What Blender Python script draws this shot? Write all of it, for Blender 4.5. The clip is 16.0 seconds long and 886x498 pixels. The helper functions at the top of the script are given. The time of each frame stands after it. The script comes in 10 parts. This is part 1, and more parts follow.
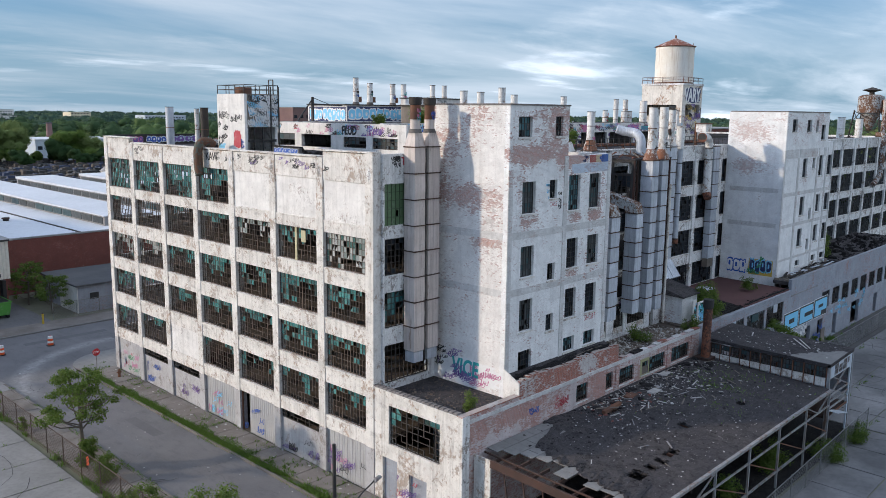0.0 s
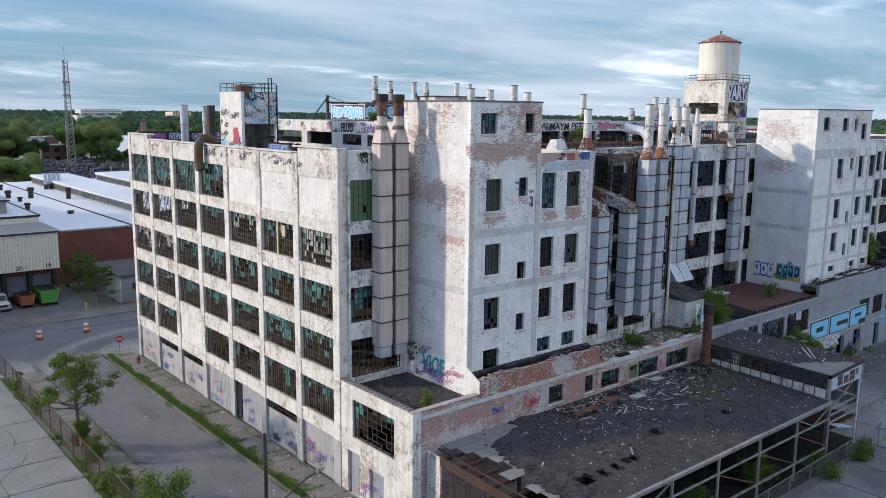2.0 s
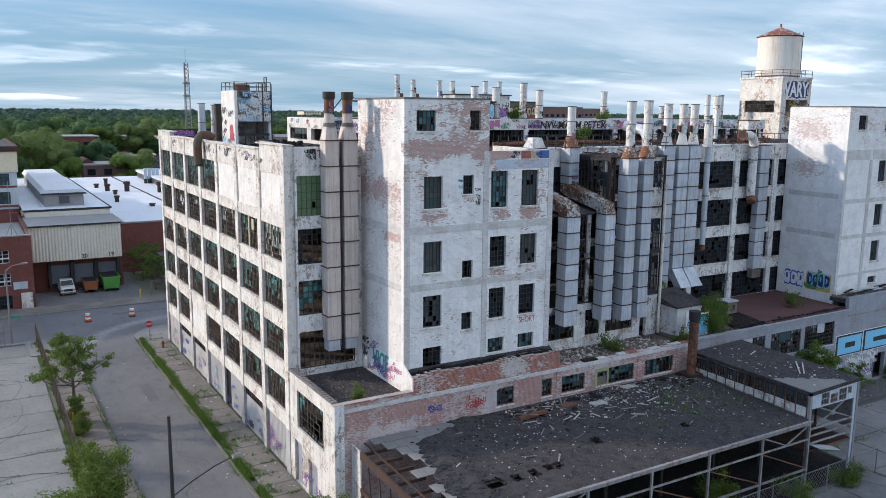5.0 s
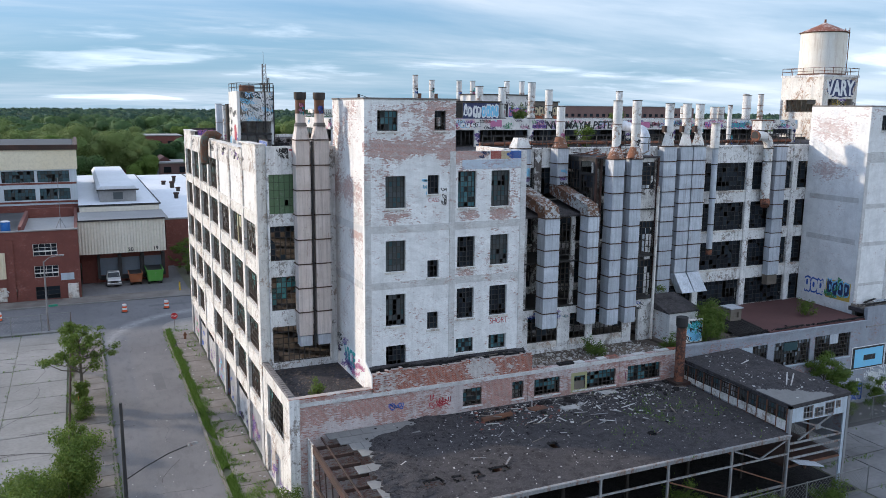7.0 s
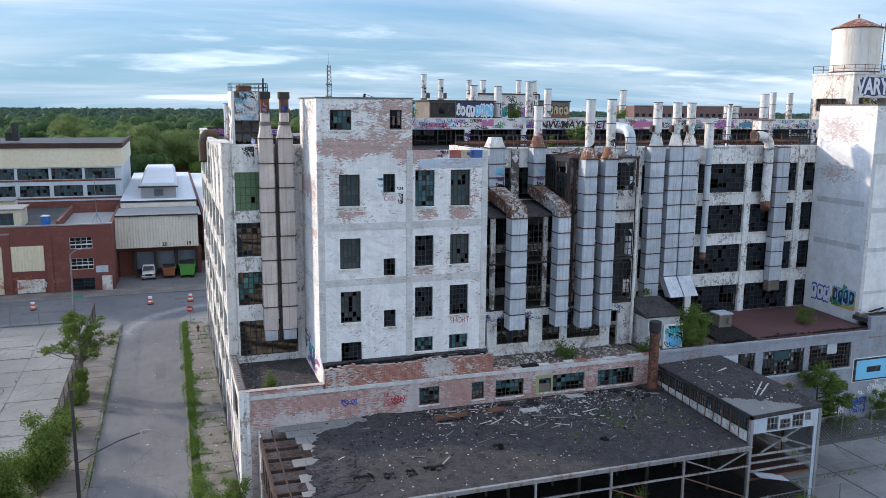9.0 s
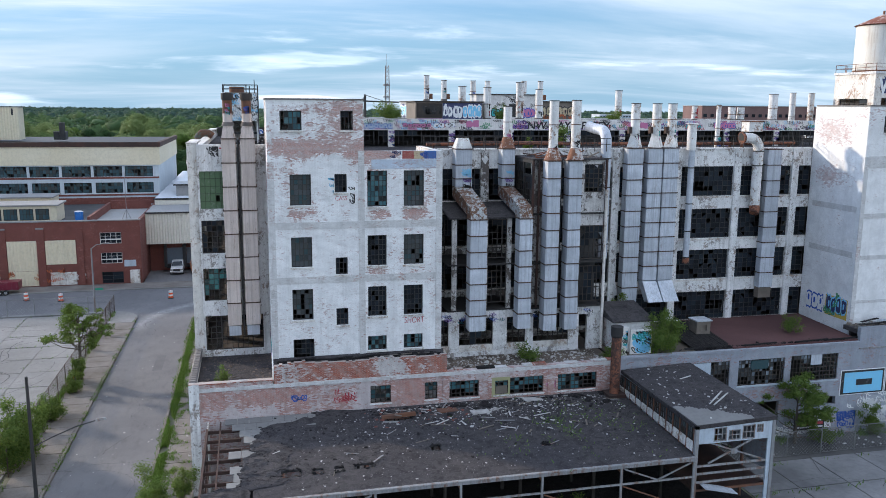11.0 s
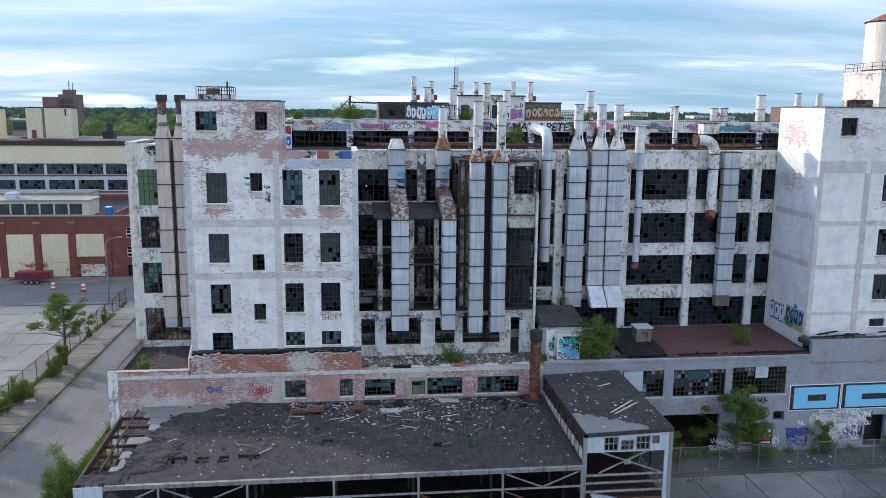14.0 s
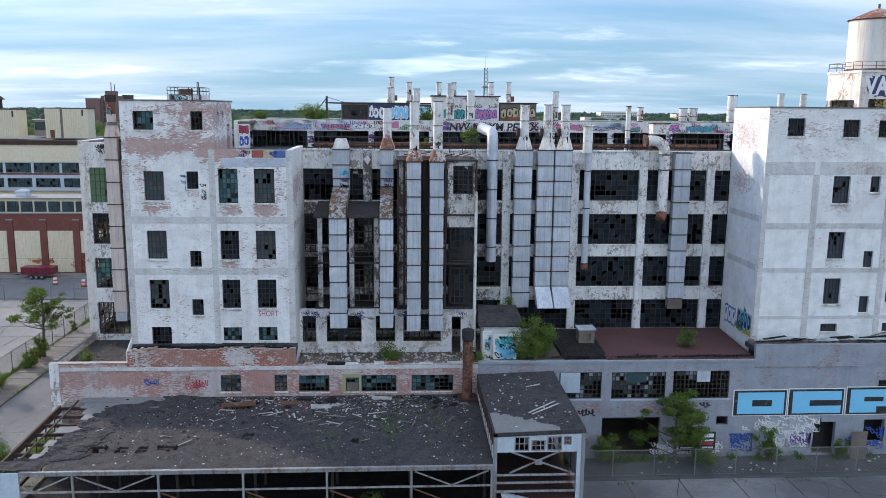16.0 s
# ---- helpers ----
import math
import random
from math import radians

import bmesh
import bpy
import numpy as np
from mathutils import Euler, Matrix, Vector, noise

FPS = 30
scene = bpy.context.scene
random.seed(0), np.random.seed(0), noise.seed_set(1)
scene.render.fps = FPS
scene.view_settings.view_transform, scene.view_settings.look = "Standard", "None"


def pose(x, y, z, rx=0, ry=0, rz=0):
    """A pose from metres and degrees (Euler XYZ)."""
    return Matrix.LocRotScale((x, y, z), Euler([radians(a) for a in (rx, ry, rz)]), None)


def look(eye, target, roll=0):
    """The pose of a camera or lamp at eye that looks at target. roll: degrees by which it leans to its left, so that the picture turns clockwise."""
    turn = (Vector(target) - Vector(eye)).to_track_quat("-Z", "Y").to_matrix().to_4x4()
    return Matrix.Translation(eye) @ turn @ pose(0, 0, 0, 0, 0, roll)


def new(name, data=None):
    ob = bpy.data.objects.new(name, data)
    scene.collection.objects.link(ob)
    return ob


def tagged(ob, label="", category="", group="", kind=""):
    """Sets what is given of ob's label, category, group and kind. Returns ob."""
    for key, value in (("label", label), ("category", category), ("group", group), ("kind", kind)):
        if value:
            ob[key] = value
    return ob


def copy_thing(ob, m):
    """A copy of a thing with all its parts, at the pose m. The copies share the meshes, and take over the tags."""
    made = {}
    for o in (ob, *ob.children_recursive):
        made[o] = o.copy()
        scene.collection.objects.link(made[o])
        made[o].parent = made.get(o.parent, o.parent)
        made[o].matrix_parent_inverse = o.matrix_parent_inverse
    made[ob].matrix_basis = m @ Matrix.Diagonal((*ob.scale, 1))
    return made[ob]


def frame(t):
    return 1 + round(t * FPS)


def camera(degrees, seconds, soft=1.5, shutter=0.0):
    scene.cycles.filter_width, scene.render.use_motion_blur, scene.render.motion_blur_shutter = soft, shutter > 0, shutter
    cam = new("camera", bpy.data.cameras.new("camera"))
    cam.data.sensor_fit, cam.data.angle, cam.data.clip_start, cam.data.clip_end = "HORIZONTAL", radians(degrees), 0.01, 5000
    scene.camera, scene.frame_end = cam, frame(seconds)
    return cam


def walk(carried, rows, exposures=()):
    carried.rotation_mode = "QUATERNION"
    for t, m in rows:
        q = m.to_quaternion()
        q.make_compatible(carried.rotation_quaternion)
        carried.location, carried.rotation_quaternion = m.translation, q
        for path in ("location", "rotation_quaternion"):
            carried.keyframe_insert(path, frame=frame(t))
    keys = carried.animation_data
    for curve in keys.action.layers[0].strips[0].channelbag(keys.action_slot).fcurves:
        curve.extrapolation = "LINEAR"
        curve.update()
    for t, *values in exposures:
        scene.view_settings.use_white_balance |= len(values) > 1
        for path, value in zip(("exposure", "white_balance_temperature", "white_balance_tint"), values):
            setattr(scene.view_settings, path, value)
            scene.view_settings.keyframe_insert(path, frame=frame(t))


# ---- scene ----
cam = camera(57.6, 16.0, 0.6)
METRES, EYE, TILT, LEAN, TURN = 65.0, 25.5, 0.0, 0.0, -46.4
ROWS = [
    (0.0, 0.0, 0.0, 0.0, 0.11, -9.61, -0.62),
    (0.5, 0.0311, 0.0, -0.0005, 1.68, -9.62, -0.62),
    (1.0, 0.0624, 0.001, -0.0011, 3.28, -9.65, -0.61),
    (1.5, 0.0934, 0.0029, -0.0012, 4.95, -9.68, -0.61),
    (2.0, 0.1244, 0.0063, -0.0017, 6.61, -9.69, -0.61),
    (2.5, 0.1549, 0.0104, -0.0017, 8.16, -9.75, -0.61),
    (3.0, 0.1855, 0.0149, -0.0023, 9.72, -9.74, -0.6),
    (3.5, 0.2159, 0.0205, -0.0024, 11.28, -9.75, -0.59),
    (4.0, 0.2461, 0.0267, -0.0023, 12.84, -9.78, -0.59),
    (4.5, 0.2761, 0.0337, -0.0022, 14.28, -9.8, -0.57),
    (7.0, 0.4244, 0.0787, -0.0006, 22.08, -9.89, -0.49),
    (7.5, 0.4534, 0.0903, -0.0005, 23.64, -9.89, -0.48),
    (8.0, 0.482, 0.1028, -0.0006, 25.2, -9.9, -0.47),
    (8.5, 0.5101, 0.1162, -0.0004, 26.73, -9.94, -0.46),
    (9.0, 0.5382, 0.13, -0.0004, 27.75, -9.94, -0.45),
    (11.5, 0.676, 0.2077, 0.0018, 34.47, -9.97, -0.46),
    (12.0, 0.7024, 0.2252, 0.0019, 35.71, -9.96, -0.46),
    (12.5, 0.7285, 0.2431, 0.0021, 36.76, -9.96, -0.47),
    (13.0, 0.7544, 0.2616, 0.0022, 37.79, -9.96, -0.49),
    (13.5, 0.7803, 0.2805, 0.0026, 38.87, -9.95, -0.49),
    (14.0, 0.8058, 0.2996, 0.003, 39.86, -9.95, -0.5),
    (14.5, 0.8306, 0.3188, 0.0031, 40.78, -9.95, -0.51),
    (15.0, 0.8549, 0.338, 0.0031, 41.66, -9.93, -0.52),
    (15.5, 0.879, 0.3576, 0.0028, 42.56, -9.91, -0.52),
    (16.0, 0.9025, 0.377, 0.0026, 43.24, -9.89, -0.52),
]
walk(cam, [(t, pose(0, 0, EYE, TILT, LEAN, TURN) @ pose(METRES * x, METRES * y, METRES * z, 90 + pitch, roll, yaw)) for t, x, y, z, yaw, pitch, roll in ROWS], [(0.0, 0.15, 6420, 10), (4.5, 0.31, 6420, 10), (7.0, 0.46, 6400, 10), (12.5, 0.61, 6350, 10), (16.0, 0.61, 6350, 10)])

# ---- light: low evening sun, high streaky cloud ----
SUN_AZ, SUN_EL = math.atan2(-1.0, 0.8), radians(18)
scene.view_settings.exposure = 0.0
sun = new("sun", bpy.data.lights.new("sun", "SUN"))
sun.data.energy, sun.data.angle, sun.data.color = 2.7, radians(2.2), (1.0, 0.84, 0.66)
sun_way = Vector((math.sin(SUN_AZ) * math.cos(SUN_EL), math.cos(SUN_AZ) * math.cos(SUN_EL), math.sin(SUN_EL)))
sun.matrix_world = look(sun_way * 300, (0, 0, 0))

world = bpy.data.worlds.new("evening_sky")
scene.world = world
world.use_nodes = True
wn, wl = world.node_tree.nodes, world.node_tree.links
wn.clear()


sky = wn.new("ShaderNodeTexSky")
sky.sky_type, sky.sun_disc, sky.sun_elevation, sky.sun_rotation = "NISHITA", False, SUN_EL, SUN_AZ % (2 * math.pi)
sky.air_density, sky.dust_density, sky.ozone_density = 1.0, 0.25, 3.0
coord = wn.new("ShaderNodeTexCoord")
sep = wn.new("ShaderNodeSeparateXYZ")
wl.new(coord.outputs["Generated"], sep.inputs[0])
up = wn.new("ShaderNodeMath")
up.operation = "MAXIMUM"
up.inputs[1].default_value = 0.0
wl.new(sep.outputs["Z"], up.inputs[0])
lift = wn.new("ShaderNodeMath")
lift.operation = "ADD"
lift.inputs[1].default_value = 0.10
wl.new(up.outputs[0], lift.inputs[0])
flat = wn.new("ShaderNodeVectorMath")      # the cloud deck seen in perspective
flat.operation = "DIVIDE"
wl.new(coord.outputs["Generated"], flat.inputs[0])
wl.new(lift.outputs[0], flat.inputs[1])


def cloud_layer(scale, stretch_x, turn, detail, rough, distort, lo, hi, seed):
    """Noise over the deck, drawn out across the turn given in degrees, as a cover from 0 to 1."""
    m = wn.new("ShaderNodeMapping")
    m.inputs["Location"].default_value = (seed, seed * 0.37, seed * 0.61)
    m.inputs["Rotation"].default_value = (0, 0, radians(turn))
    m.inputs["Scale"].default_value = (stretch_x, 1.0, 0.0)
    wl.new(flat.outputs[0], m.inputs[0])
    t = wn.new("ShaderNodeTexNoise")
    t.inputs["Scale"].default_value, t.inputs["Detail"].default_value = scale, detail
    t.inputs["Roughness"].default_value, t.inputs["Distortion"].default_value = rough, distort
    wl.new(m.outputs[0], t.inputs["Vector"])
    r = wn.new("ShaderNodeMapRange")
    r.interpolation_type = "SMOOTHSTEP"
    for key, v in (("From Min", lo), ("From Max", hi), ("To Min", 0.0), ("To Max", 1.0)):
        r.inputs[key].default_value = v
    wl.new(t.outputs[0], r.inputs["Value"])
    return r.outputs[0]


def world_math(op, a, b):
    m = wn.new("ShaderNodeMath")
    m.operation = op
    for k, v in enumerate((a, b)):
        if isinstance(v, float):
            m.inputs[k].default_value = v
        else:
            wl.new(v, m.inputs[k])
    return m.outputs[0]


veil = cloud_layer(0.42, 0.55, 25, 8, 0.55, 0.5, 0.34, 0.70, 2.3)
streaks = cloud_layer(0.95, 0.42, 31, 9, 0.60, 0.35, 0.50, 0.72, 7.7)
puffs = cloud_layer(0.80, 0.70, 22, 9, 0.52, 0.25, 0.56, 0.67, 11.4)
covering = world_math("MINIMUM", 0.96, world_math("ADD", world_math("MULTIPLY", veil, 0.74), world_math("ADD", world_math("MULTIPLY", streaks, 0.42), world_math("MULTIPLY", puffs, 0.35))))
mixed = wn.new("ShaderNodeMix")
mixed.data_type = "RGBA"
high = wn.new("ShaderNodeMath")
high.operation = "MULTIPLY_ADD"
high.inputs[1].default_value, high.inputs[2].default_value = 0.45, 0.97
wl.new(up.outputs[0], high.inputs[0])
white = wn.new("ShaderNodeVectorMath")
white.operation = "SCALE"
white.inputs[0].default_value = (6.0, 6.75, 7.7)
wl.new(high.outputs[0], white.inputs["Scale"])
facing = wn.new("ShaderNodeVectorMath")
facing.operation = "DOT_PRODUCT"
facing.inputs[1].default_value = -sun_way
wl.new(coord.outputs["Generated"], facing.inputs[0])
front_lit = wn.new("ShaderNodeMath")
front_lit.operation = "MULTIPLY_ADD"
front_lit.inputs[1].default_value, front_lit.inputs[2].default_value = 0.34, 1.0
wl.new(world_math("MAXIMUM", facing.outputs["Value"], -0.25), front_lit.inputs[0])
toward = wn.new("ShaderNodeMath")        # bright thin cloud round the sun
toward.operation = "MULTIPLY"
toward.inputs[1].default_value = -1.0
wl.new(facing.outputs["Value"], toward.inputs[0])
near_sun = wn.new("ShaderNodeMath")
near_sun.operation = "MAXIMUM"
wl.new(toward.outputs[0], near_sun.inputs[0])
near_sun.inputs[1].default_value = 0.0
aureole = wn.new("ShaderNodeMath")
aureole.operation = "POWER"
aureole.inputs[1].default_value = 30.0
wl.new(near_sun.outputs[0], aureole.inputs[0])
halo = wn.new("ShaderNodeMath")
halo.operation = "MULTIPLY_ADD"
halo.inputs[1].default_value = 9.0
bright = world_math("MULTIPLY", puffs, 0.42)      # thicker heads of cloud
wl.new(aureole.outputs[0], halo.inputs[0])
wl.new(world_math("ADD", front_lit.outputs[0], bright), halo.inputs[2])
lit = wn.new("ShaderNodeVectorMath")
lit.operation = "SCALE"
wl.new(white.outputs[0], lit.inputs[0])
wl.new(halo.outputs[0], lit.inputs["Scale"])
wl.new(lit.outputs[0], mixed.inputs["B"])
wl.new(covering, mixed.inputs["Factor"])
clear = wn.new("ShaderNodeVectorMath")
clear.operation = "MULTIPLY"
tint = wn.new("ShaderNodeMix")        # bluer towards the horizon
tint.data_type = "RGBA"
tint.inputs["A"].default_value = (0.50, 0.79, 1.22, 1)
tint.inputs["B"].default_value = (0.60, 0.89, 1.18, 1)
rise = wn.new("ShaderNodeMath")
rise.operation, rise.use_clamp = "MULTIPLY", True
rise.inputs[1].default_value = 2.5
wl.new(up.outputs[0], rise.inputs[0])
wl.new(rise.outputs[0], tint.inputs["Factor"])
wl.new(tint.outputs["Result"], clear.inputs[1])
wl.new(sky.outputs[0], clear.inputs[0])
blue = wn.new("ShaderNodeVectorMath")
blue.operation = "SCALE"
wl.new(clear.outputs[0], blue.inputs[0])
wl.new(high.outputs[0], blue.inputs["Scale"])
haze = wn.new("ShaderNodeMix")        # pale blue air low over the horizon
haze.data_type = "RGBA"
haze.inputs["A"].default_value = (2.1, 3.4, 4.5, 1)
wl.new(rise.outputs[0], haze.inputs["Factor"])
wl.new(blue.outputs[0], haze.inputs["B"])
wl.new(haze.outputs["Result"], mixed.inputs["A"])
back = wn.new("ShaderNodeBackground")
back.inputs["Strength"].default_value = 0.11
wl.new(mixed.outputs["Result"], back.inputs["Color"])
wout = wn.new("ShaderNodeOutputWorld")
wl.new(back.outputs[0], wout.inputs[0])

# ---- materials ----
class Nodes:
    """A short way to wire a node material that works in world metres."""

    def __init__(self, name):
        self.mat = bpy.data.materials.new(name)
        self.mat.use_nodes = True
        self.n, self.l = self.mat.node_tree.nodes, self.mat.node_tree.links
        self.b = self.n["Principled BSDF"]
        self.geo = self.n.new("ShaderNodeNewGeometry")
        self.pos = self.geo.outputs["Position"]

    def put(self, value, socket):
        if isinstance(value, bpy.types.NodeSocket):
            self.l.new(value, socket)
        elif isinstance(value, (tuple, list)) and len(value) == 3 and socket.type == "RGBA":
            socket.default_value = (*value, 1)
        else:
            socket.default_value = value

    def at(self, scale=(1, 1, 1), where=None):
        m = self.n.new("ShaderNodeMapping")
        m.inputs["Scale"].default_value = scale
        self.l.new(where or self.pos, m.inputs[0])
        return m.outputs[0]

    def noise(self, scale, detail=5, rough=0.6, where=None, distort=0.0):
        t = self.n.new("ShaderNodeTexNoise")
        t.inputs["Scale"].default_value, t.inputs["Detail"].default_value = scale, detail
        t.inputs["Roughness"].default_value, t.inputs["Distortion"].default_value = rough, distort
        self.l.new(where or self.pos, t.inputs["Vector"])
        return t.outputs[0]

    def ramp(self, value, lo, hi, a=0.0, b=1.0):
        m = self.n.new("ShaderNodeMapRange")
        self.put(value, m.inputs["Value"])
        for k, v in (("From Min", lo), ("From Max", hi), ("To Min", a), ("To Max", b)):
            m.inputs[k].default_value = v
        return m.outputs[0]

    def calc(self, op, a, b=0.0, clamp=False):
        m = self.n.new("ShaderNodeMath")
        m.operation, m.use_clamp = op, clamp
        self.put(a, m.inputs[0])
        self.put(b, m.inputs[1])
        return m.outputs[0]

    def mix(self, f, a, b):
        m = self.n.new("ShaderNodeMix")
        m.data_type = "RGBA"
        self.put(f, m.inputs["Factor"])
        self.put(a, m.inputs["A"])
        self.put(b, m.inputs["B"])
        return m.outputs["Result"]

    def axis(self, k):
        s = self.n.new("ShaderNodeSeparateXYZ")
        self.l.new(self.pos, s.inputs[0])
        return s.outputs[k]

    def shades(self, value, cols):
        r = self.n.new("ShaderNodeValToRGB")
        r.color_ramp.interpolation = "CONSTANT"
        while len(r.color_ramp.elements) < len(cols):
            r.color_ramp.elements.new(0.5)
        for i, c in enumerate(cols):
            r.color_ramp.elements[i].position = i / len(cols)
            r.color_ramp.elements[i].color = (*c, 1)
        self.put(value, r.inputs[0])
        return r.outputs[0]

    def done(self, col, rough=0.8, metal=0.0, bump=None, depth=0.02, spec=None):
        self.put(col, self.b.inputs["Base Color"])
        self.put(rough, self.b.inputs["Roughness"])
        self.put(metal, self.b.inputs["Metallic"])
        if spec is not None:
            self.b.inputs["Specular IOR Level"].default_value = spec
        if bump is not None:
            k = self.n.new("ShaderNodeBump")
            k.inputs["Distance"].default_value = depth
            k.inputs["Strength"].default_value = 0.7
            self.put(bump, k.inputs["Height"])
            self.l.new(k.outputs[0], self.b.inputs["Normal"])
        return self.mat


def plain(name, a, b, scale=3.0, rough=0.8, metal=0.0, depth=0.01, streak=0.25, dirt=(0.12, 0.10, 0.085)):
    """One weathered surface: two shades in patches, fine grain, and dirt in vertical runs."""
    k = Nodes(name)
    big, fine = k.noise(scale * 0.12, 4), k.noise(scale * 3.0, 6, 0.7)
    col = k.mix(k.ramp(big, 0.36, 0.64), a, b)
    col = k.mix(k.ramp(fine, 0.45, 0.8, 0, 0.45), col, tuple(c * 0.55 for c in a))
    runs = k.noise(1.0, 5, 0.65, k.at((2.6, 2.6, 0.22)))
    col = k.mix(k.ramp(runs, 0.52, 0.78, 0, streak), col, dirt)
    return k.done(col, rough, metal, fine, depth)


def peeling(name, paint, under, brick=None, peel=0.5, scale=1.0, stain=0.35, patches=(), film=0.0):
    """Old paint over masonry: crisp flaked patches let the under coat and the brick show through.
    patches: (axis, centre, z, half width, half height) where the paint has gone more than elsewhere."""
    k = Nodes(name)
    s = k.n.new("ShaderNodeSeparateXYZ")
    k.l.new(k.pos, s.inputs[0])
    c = k.n.new("ShaderNodeCombineXYZ")
    k.put(k.calc("ADD", s.outputs[0], s.outputs[1]), c.inputs[0])
    k.put(s.outputs[2], c.inputs[1])

    def bricks(c1, c2, mortar):
        br = k.n.new("ShaderNodeTexBrick")
        br.inputs["Scale"].default_value = 1.0
        br.inputs["Brick Width"].default_value, br.inputs["Row Height"].default_value = 0.215, 0.075
        br.inputs["Mortar Size"].default_value = 0.009
        for key, col in (("Color1", c1), ("Color2", c2), ("Mortar", mortar)):
            br.inputs[key].default_value = (*col, 1)
        k.l.new(c.outputs[0], br.inputs["Vector"])
        return br

    br = bricks((0.42, 0.125, 0.075), (0.26, 0.08, 0.052), (0.40, 0.33, 0.30))
    each = bricks((0, 0, 0), (1, 1, 1), (0.5, 0.5, 0.5)).outputs["Color"]
    big = k.noise(0.30 * scale, 7, 0.68, distort=0.5)
    mid = k.noise(1.5 * scale, 9, 0.74, k.at((1, 1, 1.9 if brick is not None else 0.8)))
    flake = k.noise(5.5, 9, 0.8, k.at((0.8, 0.8, 1.5) if brick is not None else (1, 1, 0.7)))
    fine = k.noise(9.0, 8, 0.85)
    wear = k.calc("ADD", k.calc("MULTIPLY", big, 0.38), k.calc("ADD", k.calc("MULTIPLY", mid, 0.32), k.calc("MULTIPLY", flake, 0.30)))
    if brick is not None:
        wear = k.calc("ADD", wear, k.calc("MULTIPLY", k.calc("SUBTRACT", each, 0.5), 0.09))
    for axis, u, z, hu, hz, much in patches:
        du = k.calc("DIVIDE", k.calc("SUBTRACT", s.outputs[axis], u), hu)
        dz = k.calc("DIVIDE", k.calc("SUBTRACT", s.outputs[2], z), hz)
        r = k.calc("SQRT", k.calc("ADD", k.calc("MULTIPLY", du, du), k.calc("MULTIPLY", dz, dz)))
        wear = k.calc("ADD", wear, k.ramp(r, 0.3, 1.3, much, 0.0))
    t = 0.505 + (0.5 - peel) * 0.19
    grey = k.mix(k.ramp(fine, 0.3, 0.7), under, tuple(v * 0.55 for v in under))
    grey = k.mix(k.ramp(k.noise(0.7, 4), 0.45, 0.7, 0, 0.7), grey, (under[0] * 0.9, under[1] * 0.72, under[2] * 0.6))
    base = grey
    if brick is not None:
        base = k.mix(k.ramp(k.noise(0.7, 7, 0.75), 0.60 - 0.3 * brick, 0.64 - 0.3 * brick), grey, br.outputs["Color"])
    if film:
        base = k.mix(k.ramp(k.noise(3.0, 7, 0.75), 0.35, 0.65, film * 0.5, film * 1.4), base, paint)
    white = k.mix(k.ramp(k.noise(0.9, 7, 0.7), 0.38, 0.68), paint, tuple(v * 0.78 for v in paint))
    white = k.mix(k.ramp(fine, 0.5, 0.72, 0, 0.36), white, tuple(v * 0.55 for v in paint))
    if brick is not None:
        white = k.mix(k.calc("MULTIPLY", br.outputs["Fac"], 0.32), white, tuple(v * 0.55 for v in paint))
        white = k.mix(k.ramp(each, 0.0, 1.0, 0, 0.16), white, tuple(v * 0.7 for v in paint))
    gone = k.ramp(wear, t - 0.006, t + 0.014)
    if brick is not None and peel < 0.4:
        gone = k.calc("MULTIPLY", gone, k.ramp(k.noise(14.0, 5, 0.75), 0.34, 0.60, 0.5, 1.0))
    thin = k.calc("MULTIPLY", k.ramp(k.noise(11.0, 8, 0.85, k.at((0.7, 0.7, 1.7) if brick is not None else (1, 1, 0.8))), 0.53, 0.57, 0, 0.8), k.ramp(wear, t - 0.075, t - 0.01))
    col = k.mix(k.calc("MAXIMUM", gone, thin), white, base)
    runs = k.noise(1.0, 8, 0.75, k.at((2.4, 2.4, 0.14)))
    col = k.mix(k.ramp(runs, 0.50, 0.74, 0, stain), col, (0.10, 0.08, 0.066))
    soot = k.noise(0.5, 8, 0.8, k.at((1, 1, 2.5)))
    col = k.mix(k.ramp(soot, 0.55, 0.72, 0, stain), col, (0.09, 0.082, 0.08))
    h = k.calc("ADD", k.calc("MULTIPLY", gone, -0.6), k.calc("ADD", k.calc("MULTIPLY", br.outputs["Fac"], -0.35 if brick is not None else 0.0), fine))
    return k.done(col, 0.88, 0.0, h, 0.02)


def sheet_metal(name, a, b, rust=0.25, rough=0.5, metal=0.25):
    """Old sheet metal: cloudy zinc, narrow vertical runs, rust bleeding from the joints."""
    k = Nodes(name)
    info = k.n.new("ShaderNodeObjectInfo")
    col = k.mix(k.ramp(k.noise(1.1, 6, 0.7), 0.35, 0.65), a, b)
    col = k.mix(k.ramp(info.outputs["Random"], 0, 1, 0, 0.45), col, tuple(v * 0.62 for v in a))
    runs = k.noise(1.0, 8, 0.75, k.at((7.0, 7.0, 0.18)))
    col = k.mix(k.ramp(runs, 0.47, 0.66, 0, 0.6), col, tuple(v * 0.5 for v in a))
    bleed = k.noise(1.0, 7, 0.75, k.at((3.2, 3.2, 0.35)))
    col = k.mix(k.ramp(bleed, 0.68 - 0.25 * rust, 0.78 - 0.2 * rust, 0, 0.85), col, (0.16, 0.075, 0.04))
    spots = k.noise(9.0, 7, 0.8)
    col = k.mix(k.ramp(spots, 0.60, 0.66, 0, 0.55), col, (0.12, 0.08, 0.06))
    return k.done(col, k.ramp(spots, 0.3, 0.7, rough, rough + 0.3), metal, spots, 0.006)


